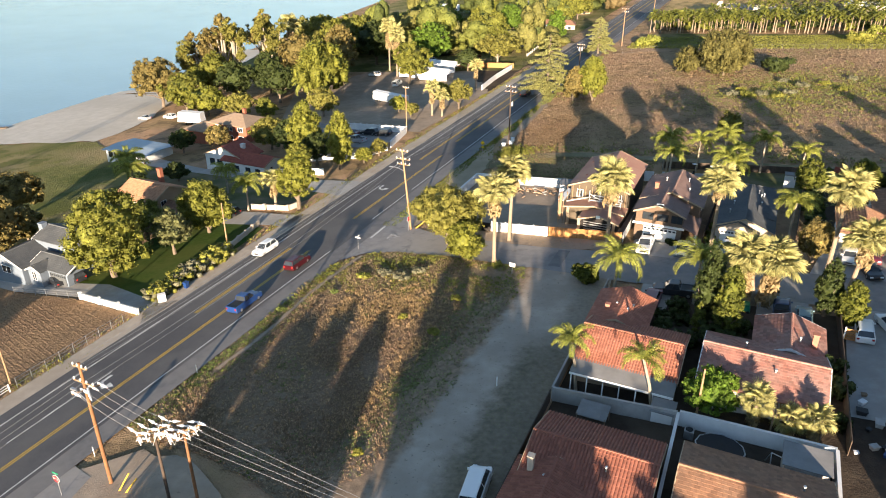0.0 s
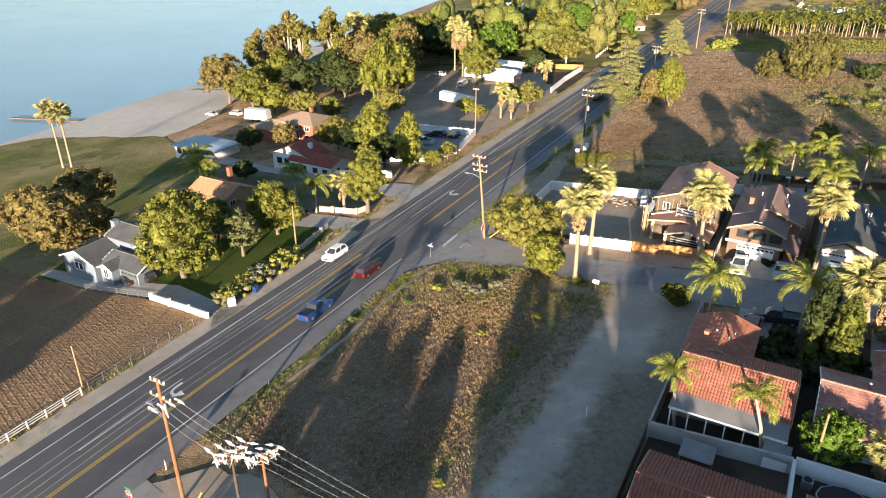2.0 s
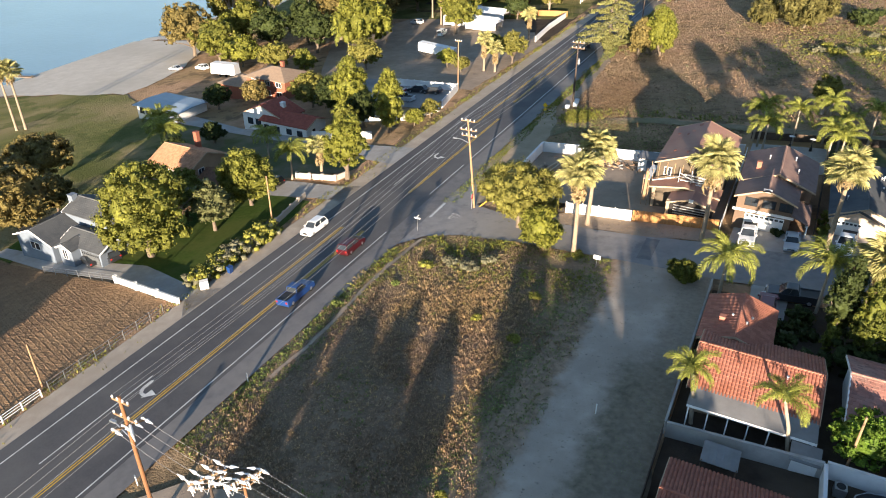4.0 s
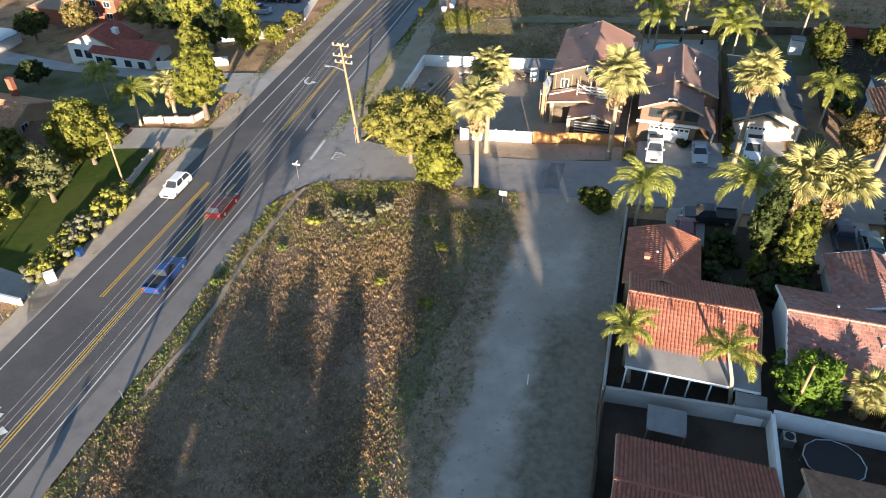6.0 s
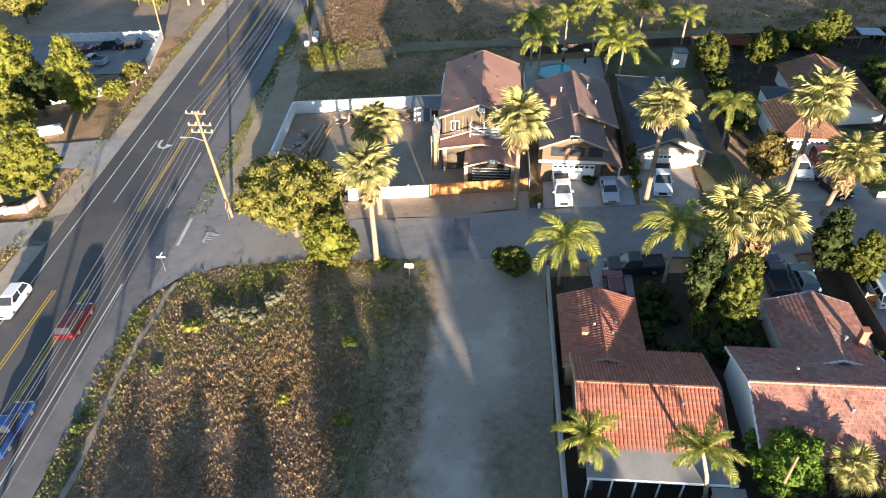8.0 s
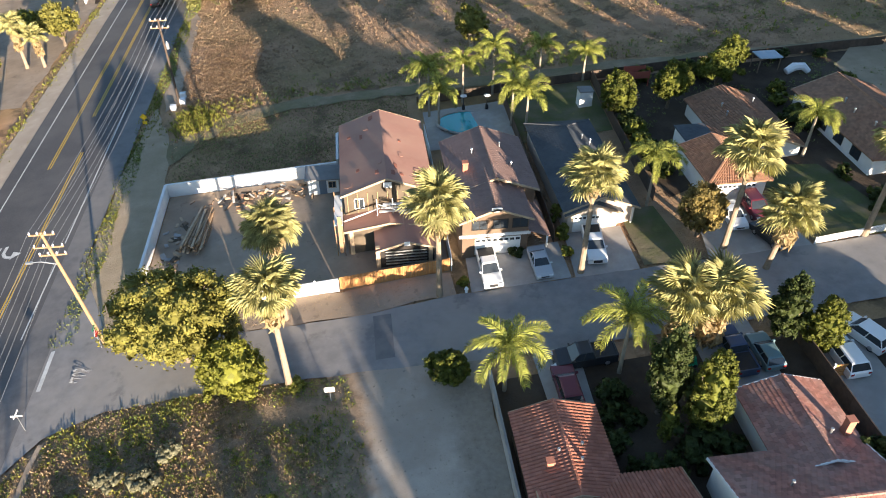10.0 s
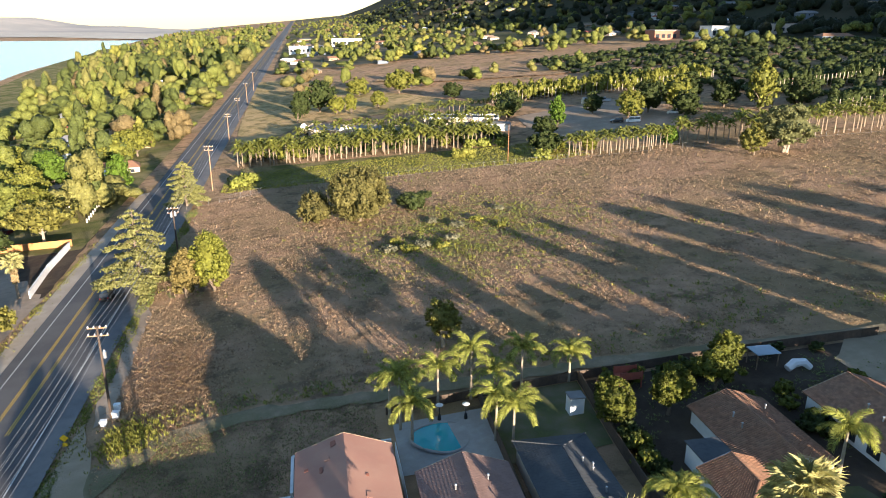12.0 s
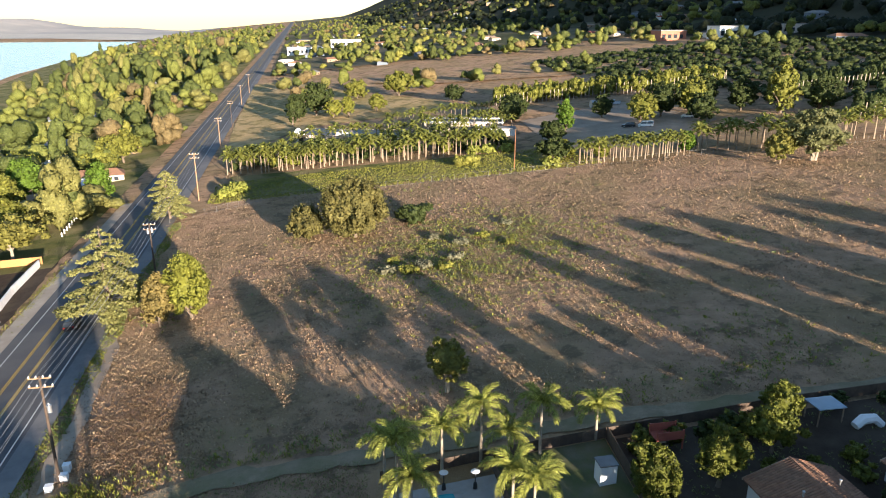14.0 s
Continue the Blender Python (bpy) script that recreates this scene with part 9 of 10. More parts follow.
gm = 1.3 * np.exp(-(((px - 9) / 24) ** 2 + ((py - 208) / 24) ** 2)) * (0.35 + 0.65 * patchy(px, py, 0.35, -0.8, 0.8, 7.0)) + 0.3 * patchy(px, py, 0.11, 0.6, 1.8, 3.0) + 0.9 * np.exp(-((py - 146.5) / 3.0) ** 2) * 0.5
r = rng.random(len(px))
g_ = r < gm
s_ = ~g_ & (rng.random(len(px)) < 0.5 + 0.3 * np.sin(px * 0.15 + py * 0.05))
clumps_of("field_straw", px[s_], py[s_], 0.2, 0.36, 0.085, M["straw"], 11, "dry straw grass across the field", "grass", 5)
d_ = ~g_ & ~s_
clumps_of("field_weeds", px[d_], py[d_], 0.2, 0.36, 0.085, M["straw_dark"], 12, "dead brown weeds across the field", "weeds", 5)
y_ = g_ & (rng.random(len(px)) < 0.45)
g_ &= ~y_
clumps_of("field_yellow_weeds", px[y_], py[y_], 0.36, 0.46, 0.10, M["weed_yellow"], 13, "yellow-green weeds in the field", "weeds", 6)
clumps_of("field_green_weeds", px[g_], py[g_], 0.28, 0.46, 0.10, M["weed_dull"], 17, "dull green weeds in the field", "weeds", 6)
px, py = scatter(46000, -60, 150, 165, 272, FIELD)
k = rng.random(len(px)) < np.clip(np.maximum((py - 165) / 60, (px - 30) / 50), 0, 1) * (0.45 + 0.5 * patchy(px, py, 0.3, -1.0, 1.0, 2.0))
px, py = px[k], py[k]
s_ = rng.random(len(px)) < 0.55 + 0.25 * np.sin(px * 0.11 + py * 0.04)
clumps_of("field_straw", px[s_], py[s_], 0.22, 0.5, 0.15, M["straw"], 14, "dry straw grass across the far field", "grass", 3)
clumps_of("field_weeds", px[~s_], py[~s_], 0.22, 0.5, 0.15, M["straw_dark"], 15, "dead brown weeds across the far field", "weeds", 3)
px, py = scatter(16000, -50.5, -18, 124.5, 143)
k = rng.random(len(px)) < 0.4 + 0.6 * patchy(px, py, 0.3, -1.0, 1.0, 2.5)
half = rng.random(len(px)) < 0.55
tufts("strip_weeds", px[k & half], py[k & half], 0.16, 0.09, M["straw_dark"], 17, "dead weeds on the strip behind the walls", "weeds", 3, slim=0.7)
tufts("strip_weeds", px[k & ~half], py[k & ~half], 0.18, 0.09, M["weed_dull"], 18, "dull green weeds on the strip behind the walls", "weeds", 3, slim=0.7)
tw = thing("fallen_branches", "heap of dry rusty branches by the pole", "brush", Matrix.Translation((-47.5, 156, G(-47.5, 156))))
rnd = random.Random(6)
for k in range(36):
    a, l = rnd.uniform(0, 6.28), rnd.uniform(0.8, 2.2)
    x, y = rnd.gauss(0, 1.6), rnd.gauss(0, 4.5)
    z = G(-47.5 + x, 156 + y) - G(-47.5, 156)
    part("branch", Geo().tube([(x, y, z + 0.05), (x + l * 0.5 * math.cos(a), y + l * 0.5 * math.sin(a), z + rnd.uniform(0.2, 0.7)), (x + l * math.cos(a), y + l * math.sin(a), z + 0.1)], [0.03, 0.022, 0.01], 4), M["wood"], tw)
qx, qy = rng.normal(-46.0, 3.6, 4800), rng.normal(158, 9.0, 4800)
qx = qx - 0.12 * (qy - 158)
tufts("dry_brush", qx, qy, 0.24, 0.07, leafmat("rusty_brush", (0.30, 0.20, 0.115), (0.20, 0.135, 0.08)), 14, "rusty dry brush by the pole", "brush", 4)
qx, qy = rng.normal(-49.5, 2.0, 500), rng.normal(143.5, 2.2, 500)
tufts("yellow_brush", qx, qy, 0.6, 0.12, M["weed_yellow"], 15, "yellow flowering brush by the track", "brush", 4)
for i, (x, y, w, h) in enumerate(((-9, 201, 4, 1.6), (-5, 199.5, 4, 1.5), (-1.5, 201, 4, 1.5), (2, 199, 3.6, 1.4), (5, 203, 3.6, 1.3), (-7, 206, 3, 1.2), (8, 211, 3.6, 1.4), (13, 214, 3.4, 1.2), (3, 217, 3.4, 1.2), (17, 207, 3, 1.1), (20, 220, 3, 1.2))):
    shrub("field_bush", x, y, h * 0.62, w * 0.9, "weed_yellow" if i % 2 else "weed_grey", 700, 0.2, 330 + i, "low yellow-green bush in the field", group="field bushes")

tree("field_tree", -6.2, 154.8, 7.6, 5.4, "leaf_olive", 1.6, 3800, 0.2, 351, "lone small olive tree in the field", stems=2, clumps=22)
tree("twin_tree", -44.4, 193.6, 12.2, 9.4, "leaf_yellow", 0.6, 6500, 0.26, 352, "bright yellow-green tree at the field's edge", columnar=True, gap=0, clumps=50)
tree("dry_tree", -49.2, 192.0, 9.6, 7.0, "leaf_brown", 0.5, 4200, 0.24, 353, "half-dead rusty tree at the field's edge", columnar=True, gap=0, clumps=36)
tree("pepper_tree", -13.5, 226.4, 13.4, 16.5, "leaf_pepper", 0.8, 12000, 0.32, 354, "broad weeping pepper tree in the field", droop=True, clumps=40, gap=0)
tree("pepper_tree", -24.4, 230.6, 7.4, 9.0, "leaf_pepper", 0.5, 4000, 0.28, 355, "low bushy tree beside the pepper tree", droop=True, clumps=22, gap=0)
shrub("field_shrub", 0.4, 232, 4.4, 8.4, "leaf_dark", 2200, 0.28, 356, "broad dark green shrub in the field")
tree("tree", 106.3, 234.5, 13.5, 15.0, "leaf_grey", 2.0, 6000, 0.34, 357, "wide grey-green tree clump at the field's edge", stems=3)
tree("tree", 98.0, 236, 9.0, 8.0, "leaf_olive", 1.0, 3000, 0.3, 358, "low olive tree at the field's edge")


def deodar(x, y, h, w, seed, label):
    """A conifer of flat drooping tiers round a visible trunk."""
    rng2 = np.random.default_rng(seed)
    e = thing("conifer", label, "tree", pose(x, y, G(x, y) - 0.1, 0, 0, seed * 31), "")
    part("trunk", Geo().tube([(0, 0, -0.3), (0.2, 0.1, h * 0.5), (0, 0, h)], [0.42, 0.26, 0.05], 8), M["bark"], e)
    vs, limbs = [], Geo()
    cs, rs = [], []
    k = 0
    z = h * 0.12
    while z < h * 0.97:
        t = z / h
        reach = w / 2 * (1 - t) ** 0.62 * rng2.uniform(0.6, 1.12)
        a = k * 2.39996 + rng2.uniform(-0.3, 0.3)
        for u in (0.45, 0.7, 0.95):
            cs.append((math.cos(a) * reach * u, math.sin(a) * reach * u, z - 0.16 * reach * u * u))
            rs.append(0.19 * reach * (1.25 - 0.4 * u) + 0.3)
        limbs.tube([(0, 0, z), (math.cos(a) * reach * 0.6, math.sin(a) * reach * 0.6, z + 0.1), (math.cos(a) * reach, math.sin(a) * reach, z - 0.16 * reach)], [0.1, 0.06, 0.02], 4)
        z += h * 0.016
        k += 1
    v, q = leaf_cloud(cs, rs, 21000, 0.24, rng2, flat=0.4, shell=0.15)
    part("branches", limbs, M["bark"], e)
    part("needles", mesh_arrays("needles", v, q, M["leaf_pine"]), M["leaf_pine"], e)


deodar(-58.8, 198.6, 17.6, 19.0, 5, "pale sage conifer with drooping tiers by the road")
deodar(-60.2, 265.6, 13.4, 14.0, 6, "pale sage conifer at the fence corner")

# ---- fence and nursery palms ----
rail_fence("field_fence", [(-59.7, 261.1), (-34.0, 272.5), (46.1, 261.5), (80.5, 256.7), (150, 240.5)], 1.6, "roof_flat", "pale steel fence along the field's far edge", 0.05, 3.2, (0.12, 0.96))
px, py = scatter(16000, -52, 60, 262, 300)
line = 272.5 - 0.137 * (px + 34)
k = (py > line + 0.8) & (py < 299 - 0.1 * (px + 34))
k &= rng.random(len(px)) < 0.7
tufts("tall_grass", px[k], py[k], 0.38, 0.22, M["weed_yellow"], 21, "tall yellow-green grass before the palms", "grass", 3)
shrub("grass_mound", 25, 283, 2.6, 9, "weed_yellow", 1500, 0.3, 361, "mound of yellow-green brush")

FARP = {}


def nursery_palm(x, y, h, k):
    """A small palm of the nursery rows; three shared shapes."""
    if k not in FARP:
        rnd = random.Random(400 + k)
        tr = Geo().tube([(0, 0, -0.3), (rnd.uniform(-0.15, 0.15), 0, 2.5), (rnd.uniform(-0.2, 0.2), 0, 5)], [0.2, 0.13, 0.09], 6)
        cr = Geo()
        for f in range(15):
            el, a = radians(62 - 95 * f / 15), f * 2.39996
            l = rnd.uniform(2.3, 3.2)
            d = Vector((math.cos(a), math.sin(a), 0))
            s = Vector((-math.sin(a), math.cos(a), 0)) * 0.46
            p0 = Vector((0, 0, 5.0))
            p1 = p0 + d * l * 0.5 * math.cos(el) + Vector((0, 0, l * 0.55 * math.sin(el) + 0.15))
            p2 = p0 + d * l * math.cos(el * 0.5) + Vector((0, 0, l * 0.6 * math.sin(el) - 0.55))
            cr.add([p0, p1 + s, p1 - s, p2, p1 + Vector((0, 0, 0.12))], [(0, 1, 4), (0, 4, 2), (1, 3, 4), (4, 3, 2)])
        t, c = tr.mesh("trunk"), cr.mesh("crown")
        t.materials.append(M["palm_bark"])
        c.materials.append(M["frond_nursery"])
        FARP[k] = (t, c)
    s = h / 6.0
    e = thing("nursery_palm", "small palm with a pale trunk in a nursery row", "palm tree", pose(x, y, G(x, y), 0, 0, (x * 91) % 360) @ Matrix.Scale(s, 4), "nursery palms")
    part("trunk", FARP[k][0], None, e)
    part("crown", FARP[k][1], None, e)


UNDER = []
rnd = random.Random(12)
for r in range(2):
    for k in range(50):
        t = k / 49
        nursery_palm(-50 + 88 * t + rnd.uniform(-1.0, 1.0), 313 - 18 * t + r * 6.5 + rnd.uniform(-1.6, 1.6), rnd.uniform(5.2, 8.2), rnd.randrange(3))
for k in range(34):
    t = k / 33
    nursery_palm(54 + 30 * t + rnd.uniform(-0.4, 0.4), 264 - 6 * t + rnd.uniform(-0.6, 0.6) + 4 * (k % 2), rnd.uniform(5.2, 6.6), rnd.randrange(3))
for k in range(46):
    t = k / 45
    nursery_palm(88 + 62 * t + rnd.uniform(-0.6, 0.6), 259 - 15 * t + rnd.uniform(-0.8, 0.8) + 5 * (k % 2), rnd.uniform(6.0, 8.2), rnd.randrange(3))
for k in range(56):
    nursery_palm(rnd.uniform(-48, 44), rnd.uniform(322, 332) - 0.1 * k / 5, rnd.uniform(4.5, 6.5), rnd.randrange(3))
for k in range(24):
    nursery_palm(10 + k * 2.2 + rnd.uniform(-0.5, 0.5), 368 + rnd.uniform(-1, 1), rnd.uniform(5, 6.5), rnd.randrange(3))
for k in range(30):
    t = k / 29
    nursery_palm(-30 + 82 * t + rnd.uniform(-1.2, 1.2), 345 - 16 * t + rnd.uniform(-2.0, 2.0), rnd.uniform(5.5, 8.6), rnd.randrange(3))
for i, (x, y) in enumerate(((30, 296), (34, 294.5), (40, 292), (-44, 286), (-47, 281), (46, 266))):
    shrub("date_palm_clump", x, y, 3.2, 5.0, "frond_queen", 700, 0.45, 370 + i, "low clump of feathery palm fronds", "palm", "palm clumps", key=("clump", i % 2))

for i, leaf in enumerate(("leaf_mid", "leaf_dark", "leaf_dark")):
    n = 46
    t = rng.random(n)
    x = -48 + 92 * t
    UNDER.append((x, 322 - 17 * t + rng.uniform(-6, 13, n), rng.uniform(1.8, 4.6, n), rng.uniform(2.6, 5.4, n), leaf, 80 + i))

# ---- the white mission-style building ----
MB = thing("mission_building", "long white building with curved parapets and dark roof", "building", pose(-6, 350, G(-6, 350) - 1.0, 0, 0, -16))
part("roof", Geo().box(-20, -8.4, 3.5, 22, 8.6, 3.65), M["roof_flat"], MB, "pale flat roof")
for bx in ((-21, -9, -2, 23, -8.6, 4.0), (-21, 8.6, -2, 23, 9, 4.0), (-21, -8.6, -2, -20.6, 8.6, 4.0), (22.6, -8.6, -2, 23, 8.6, 4.0)):
    part("wall", Geo().box(*bx), M["stucco_pink"], MB)
for x in (-19, -2, 15):
    pts = [(x - 2.6, 4.0), (x + 2.6, 4.0), (x + 2.2, 5.0), (x + 1.2, 5.4), (x + 0.8, 6.2), (x, 6.6), (x - 0.8, 6.2), (x - 1.2, 5.4), (x - 2.2, 5.0)]
    part("parapet", Geo().hexa([(a, -9.05, b) for a, b in pts], [(a, -8.6, b) for a, b in pts]), M["stucco_white"], MB, "curved white parapet")
for k in range(11):
    window_part(MB, -18 + k * 3.7, -9, 1.0, 1.6, 1.8, "-y", M["dark_open"])
MB2 = thing("flat_building", "low white building with a flat dark roof", "building", pose(37, 344, G(37, 344) - 0.8, 0, 0, -14))
part("wall", Geo().box(-15, -6, -2, 15, 6, 3.6), M["stucco_pink"], MB2)
part("roof", Geo().box(-14.8, -5.8, 3.6, 14.8, 5.8, 3.7), M["shingle_grey"], MB2)
for bx in ((-15.2, -6.2, 3.6, 15.2, -5.8, 4.3), (-15.2, 5.8, 3.6, 15.2, 6.2, 4.3), (-15.2, -5.8, 3.6, -14.8, 5.8, 4.3), (14.8, -5.8, 3.6, 15.2, 5.8, 4.3)):
    part("parapet", Geo().box(*bx), M["stucco_white"], MB2)
for k in range(7):
    window_part(MB2, -12 + k * 4, -6, 1.0, 1.6, 1.4, "-y", M["dark_open"])
MB3 = thing("flat_building", "low white annexe with a flat roof", "building", pose(44, 322, G(44, 322) - 0.3, 0, 0, -10))
part("wall", Geo().box(-7, -3, -1.5, 7, 3, 3.0), M["stucco_white"], MB3)
part("roof", Geo().box(-7.3, -3.3, 3.0, 7.3, 3.3, 3.3), M["roof_flat"], MB3)

FT = [
    (66.4, 311, 12, 8.4, "leaf_bright", {"columnar": True, "gap": 0, "trunk": 0.8, "clumps": 36}), (140, 297, 19.5, 12.5, "leaf_mid", {"columnar": True, "gap": 0, "trunk": 0.8, "clumps": 36}), (-19, 430, 16.5, 17, "leaf_dark", {}), (-11, 414, 9.5, 8, "leaf_yellow", {}), (-4, 412, 10, 7, "leaf_yellow", {}),
    (4.5, 478, 11, 15, "leaf_mid", {}), (27, 469, 13.6, 18, "leaf_mid", {}), (49, 425, 8, 12, "leaf_dark", {}), (48.4, 271, 7.5, 10, "leaf_dark", {"gap": 0}), (53, 274, 5.5, 6, "leaf_yellow", {"gap": 0}), (58, 300, 7, 9, "leaf_dark", {}),
    (95, 312, 11, 12, "leaf_mid", {}), (106, 318, 13, 13, "leaf_dark", {}), (117, 316, 13.5, 15, "leaf_mid", {}), (124, 322, 14, 14, "leaf_dark", {}), (112, 300, 10, 11, "leaf_dark", {}), (88, 330, 9, 10, "leaf_dark", {}), (133, 310, 12, 12, "leaf_dark", {}), (150, 290, 12, 12, "leaf_dark", {}), (160, 300, 10, 12, "leaf_dark", {}),
    (57, 345, 9, 12, "leaf_dark", {}), (62, 360, 10, 12, "leaf_dark", {}), (-30, 402, 15, 6, "leaf_dark", {"columnar": True, "gap": 0, "trunk": 0.8, "clumps": 36}), (86, 262, 6, 6, "leaf_bright", {"gap": 0}), (62, 268, 4, 5, "leaf_yellow", {"gap": 0}), (-28, 420, 13, 12, "leaf_dark", {}), (10, 418, 9, 9, "leaf_mid", {}),
]
for i, (x, y, h, w, leaf, kw) in enumerate(FT):
    lab = {"leaf_bright": "dense bright green tree near the nursery", "leaf_mid": "large green tree near the nursery", "leaf_dark": "large dark green tree near the nursery", "leaf_yellow": "pale yellow-green tree near the nursery"}[leaf]
    tree("tree", x, y, h, w, leaf, n=1500, size=0.42, seed=420 + i, label=lab, **{"trunk": h * 0.08, "gap": 0, **kw})
for i, (x, y, c, k) in enumerate(((88, 306, "black", "suv"), (93, 303, "white", "van"), (112, 309, "white", "suv"), (96, 352, "white", "van"), (104, 356, "silver", "pickup"))):
    car(x, y, 60, k, c, {"black": "black", "white": "white", "silver": "silver"}[c] + " vehicle parked in the nursery yard", lift=0.05)
cont = thing("tank_shed", "pale steel storage tank in the nursery yard", "tank", Matrix.Translation((95.7, 352, G(95.7, 352))))
part("tank", Geo().tube([(-3.5, 0, 1.6), (3.5, 0, 1.6)], 1.6, 14), M["galv"], cont)
part("cradle", Geo().box(-3, -1.2, -0.2, 3, 1.2, 0.4), M["concrete"], cont)
drape("nursery_yard", [(55, 285), (60, 345), (110, 360), (118, 300), (85, 275)], M["dirt"], 0.05, 0.5, "bare nursery yard", "yard", seed=61)
drape("green_strip", [(-50, 276), (-34, 276.5), (46, 266), (52, 280), (40, 292), (-48, 309)], M["rough_grass"], 0.05, 0.5, "green grass strip before the palm rows", "grass", seed=62)

# ---- far woods, houses and hill ----
def woods(name, px, py, hgt, wid, material, seed, label, per=110, size=0.95):
    """Many far trees in one mesh: lumpy rounded crowns ruffled by leaves."""
    r = np.random.default_rng(seed)
    px, py, hgt, wid = (np.asarray(a, float) for a in (px, py, hgt, wid))
    subs, rings, segs = (9, 6, 9) if per > 120 else (4, 5, 7) if per > 40 else (3, 5, 7) if per > 34 else (1, 5, 8)
    pz = height(px, py)
    if subs > 1:
        px, py, pz, hgt, wid = (np.repeat(a, subs) for a in (px, py, pz, hgt, wid))
        n = len(px)
        a, u, t = r.uniform(0, 6.283, n), np.sqrt(r.random(n)), r.uniform(0.0, 1.0, n)
        px, py = px + np.cos(a) * u * wid * 0.36 * (1.15 - 0.7 * t), py + np.sin(a) * u * wid * 0.36 * (1.15 - 0.7 * t)
        small = r.uniform(0.8, 1.2, n) * (0.44 if subs > 5 else 0.6)
        pz = pz + hgt * t * (0.62 if subs > 5 else 0.45)
        wid, hgt = wid * small, hgt * small * 0.95
        per = per // subs
    n = len(px)
    el = np.linspace(-1.35, 1.5, rings)
    az = np.arange(segs) * 6.2832 / segs
    d = np.stack([np.outer(np.cos(el), np.cos(az)), np.outer(np.cos(el), np.sin(az)), np.outer(np.sin(el), np.ones(segs))], 2).reshape(-1, 3)
    freq = r.normal(size=(n, 5, 3)) * np.array([3.6, 3.6, 3.0])
    turn = r.uniform(0, 6.283, (n, 5))
    lop = r.normal(size=(n, 3)) * np.array([0.1, 0.1, 0.06])

    def reach(dirs, k):
        wave = np.sin(np.einsum("mfc,mc->mf", freq[k], dirs) + turn[k]).sum(1)
        return 1 + 0.09 * wave + np.einsum("mc,mc->m", lop[k], dirs) - 0.18 * np.clip(dirs[:, 2], 0, 1) * (k % 3 == 0)

    def place(dirs, k, out):
        half = hgt[k] * 0.47
        return np.stack([px[k] + dirs[:, 0] * wid[k] * 0.5 * out, py[k] + dirs[:, 1] * wid[k] * 0.5 * out, pz[k] + hgt[k] * 0.53 + dirs[:, 2] * half * out], 1)

    m = len(d)
    k = np.repeat(np.arange(n), m)
    dirs = np.tile(d, (n, 1))
    v = place(dirs, k, 0.88 * reach(dirs, k) * (1 + 0.08 * r.normal(size=n * m)))
    ring = np.array([(i * segs + j, i * segs + (j + 1) % segs, (i + 1) * segs + (j + 1) % segs, (i + 1) * segs + j) for i in range(rings - 1) for j in range(segs)])
    f = (ring[None] + (np.arange(n) * m)[:, None, None]).reshape(-1, 4)
    k = np.repeat(np.arange(n), per)
    dirs = r.normal(size=(n * per, 3))
    dirs /= np.linalg.norm(dirs, axis=1)[:, None]
    dirs[:, 2] = np.where(dirs[:, 2] < -0.6, -dirs[:, 2], dirs[:, 2])
    c = place(dirs, k, reach(dirs, k) * r.uniform(0.86, 1.14, n * per))
    nrm = dirs + r.normal(scale=0.5, size=dirs.shape)
    nrm /= np.linalg.norm(nrm, axis=1)[:, None]
    a = np.cross(nrm, r.normal(size=dirs.shape))
    a /= np.linalg.norm(a, axis=1)[:, None] + 1e-9
    b = np.cross(nrm, a)
    s = size * r.uniform(0.5, 1.2, n * per)[:, None]
    leaf = np.stack([c - a * s, c + b * s * 0.62, c + a * s, c - b * s * 0.62], 1).reshape(-1, 3)
    q = np.arange(len(leaf)).reshape(-1, 4) + len(v)
    ob = new(name, mesh_arrays(name, np.concatenate([v, leaf]), np.concatenate([f, q]), material))
    tagged(ob, label, "woods", kind="stuff")


for x, y, h, w, leaf, sd in UNDER:
    woods("nursery_shrubs", x, y, h, w, M[leaf], sd, "green shrubs between the nursery palm rows", 50, 0.35)
rnd = random.Random(21)
spots = [(-100, 300, 20), (-112, 300, 60), (-100, 318, 10), (-128, 290, 0), (-140, 300, 30), (-96, 330, 15), (-125, 340, 80), (-150, 330, 20), (-118, 362, 10), (-145, 372, 50), (-170, 350, 20), (-104, 385, 5), (-160, 400, 40), (-130, 415, 10), (-190, 420, 15), (-112, 440, 0), (-150, 455, 35)]
for k in range(46):
    y = rnd.uniform(640, 1500)
    spots.append((rnd.uniform(-40, 60 + 0.22 * y) + float(road_shift(y)), y, rnd.uniform(0, 90)))
for k in range(16):
    y = rnd.uniform(480, 1100)
    spots.append((-90 + float(road_shift(y)) - rnd.uniform(5, 90), y, rnd.uniform(0, 90)))
for k in range(34):
    y = rnd.uniform(430, 900)
    spots.append((396 - 0.165 * y + rnd.uniform(-14, 120), y, rnd.uniform(-10, 40)))
rng = np.random.default_rng(5)
kinds = (("leaf_mid", "far green trees along the lake road"), ("leaf_yellow", "far yellow-green trees along the lake road"), ("leaf_dark", "far dark green trees along the lake road"), ("leaf_olive", "far olive trees along the lake road"), ("leaf_brown", "far rusty trees along the lake road"))
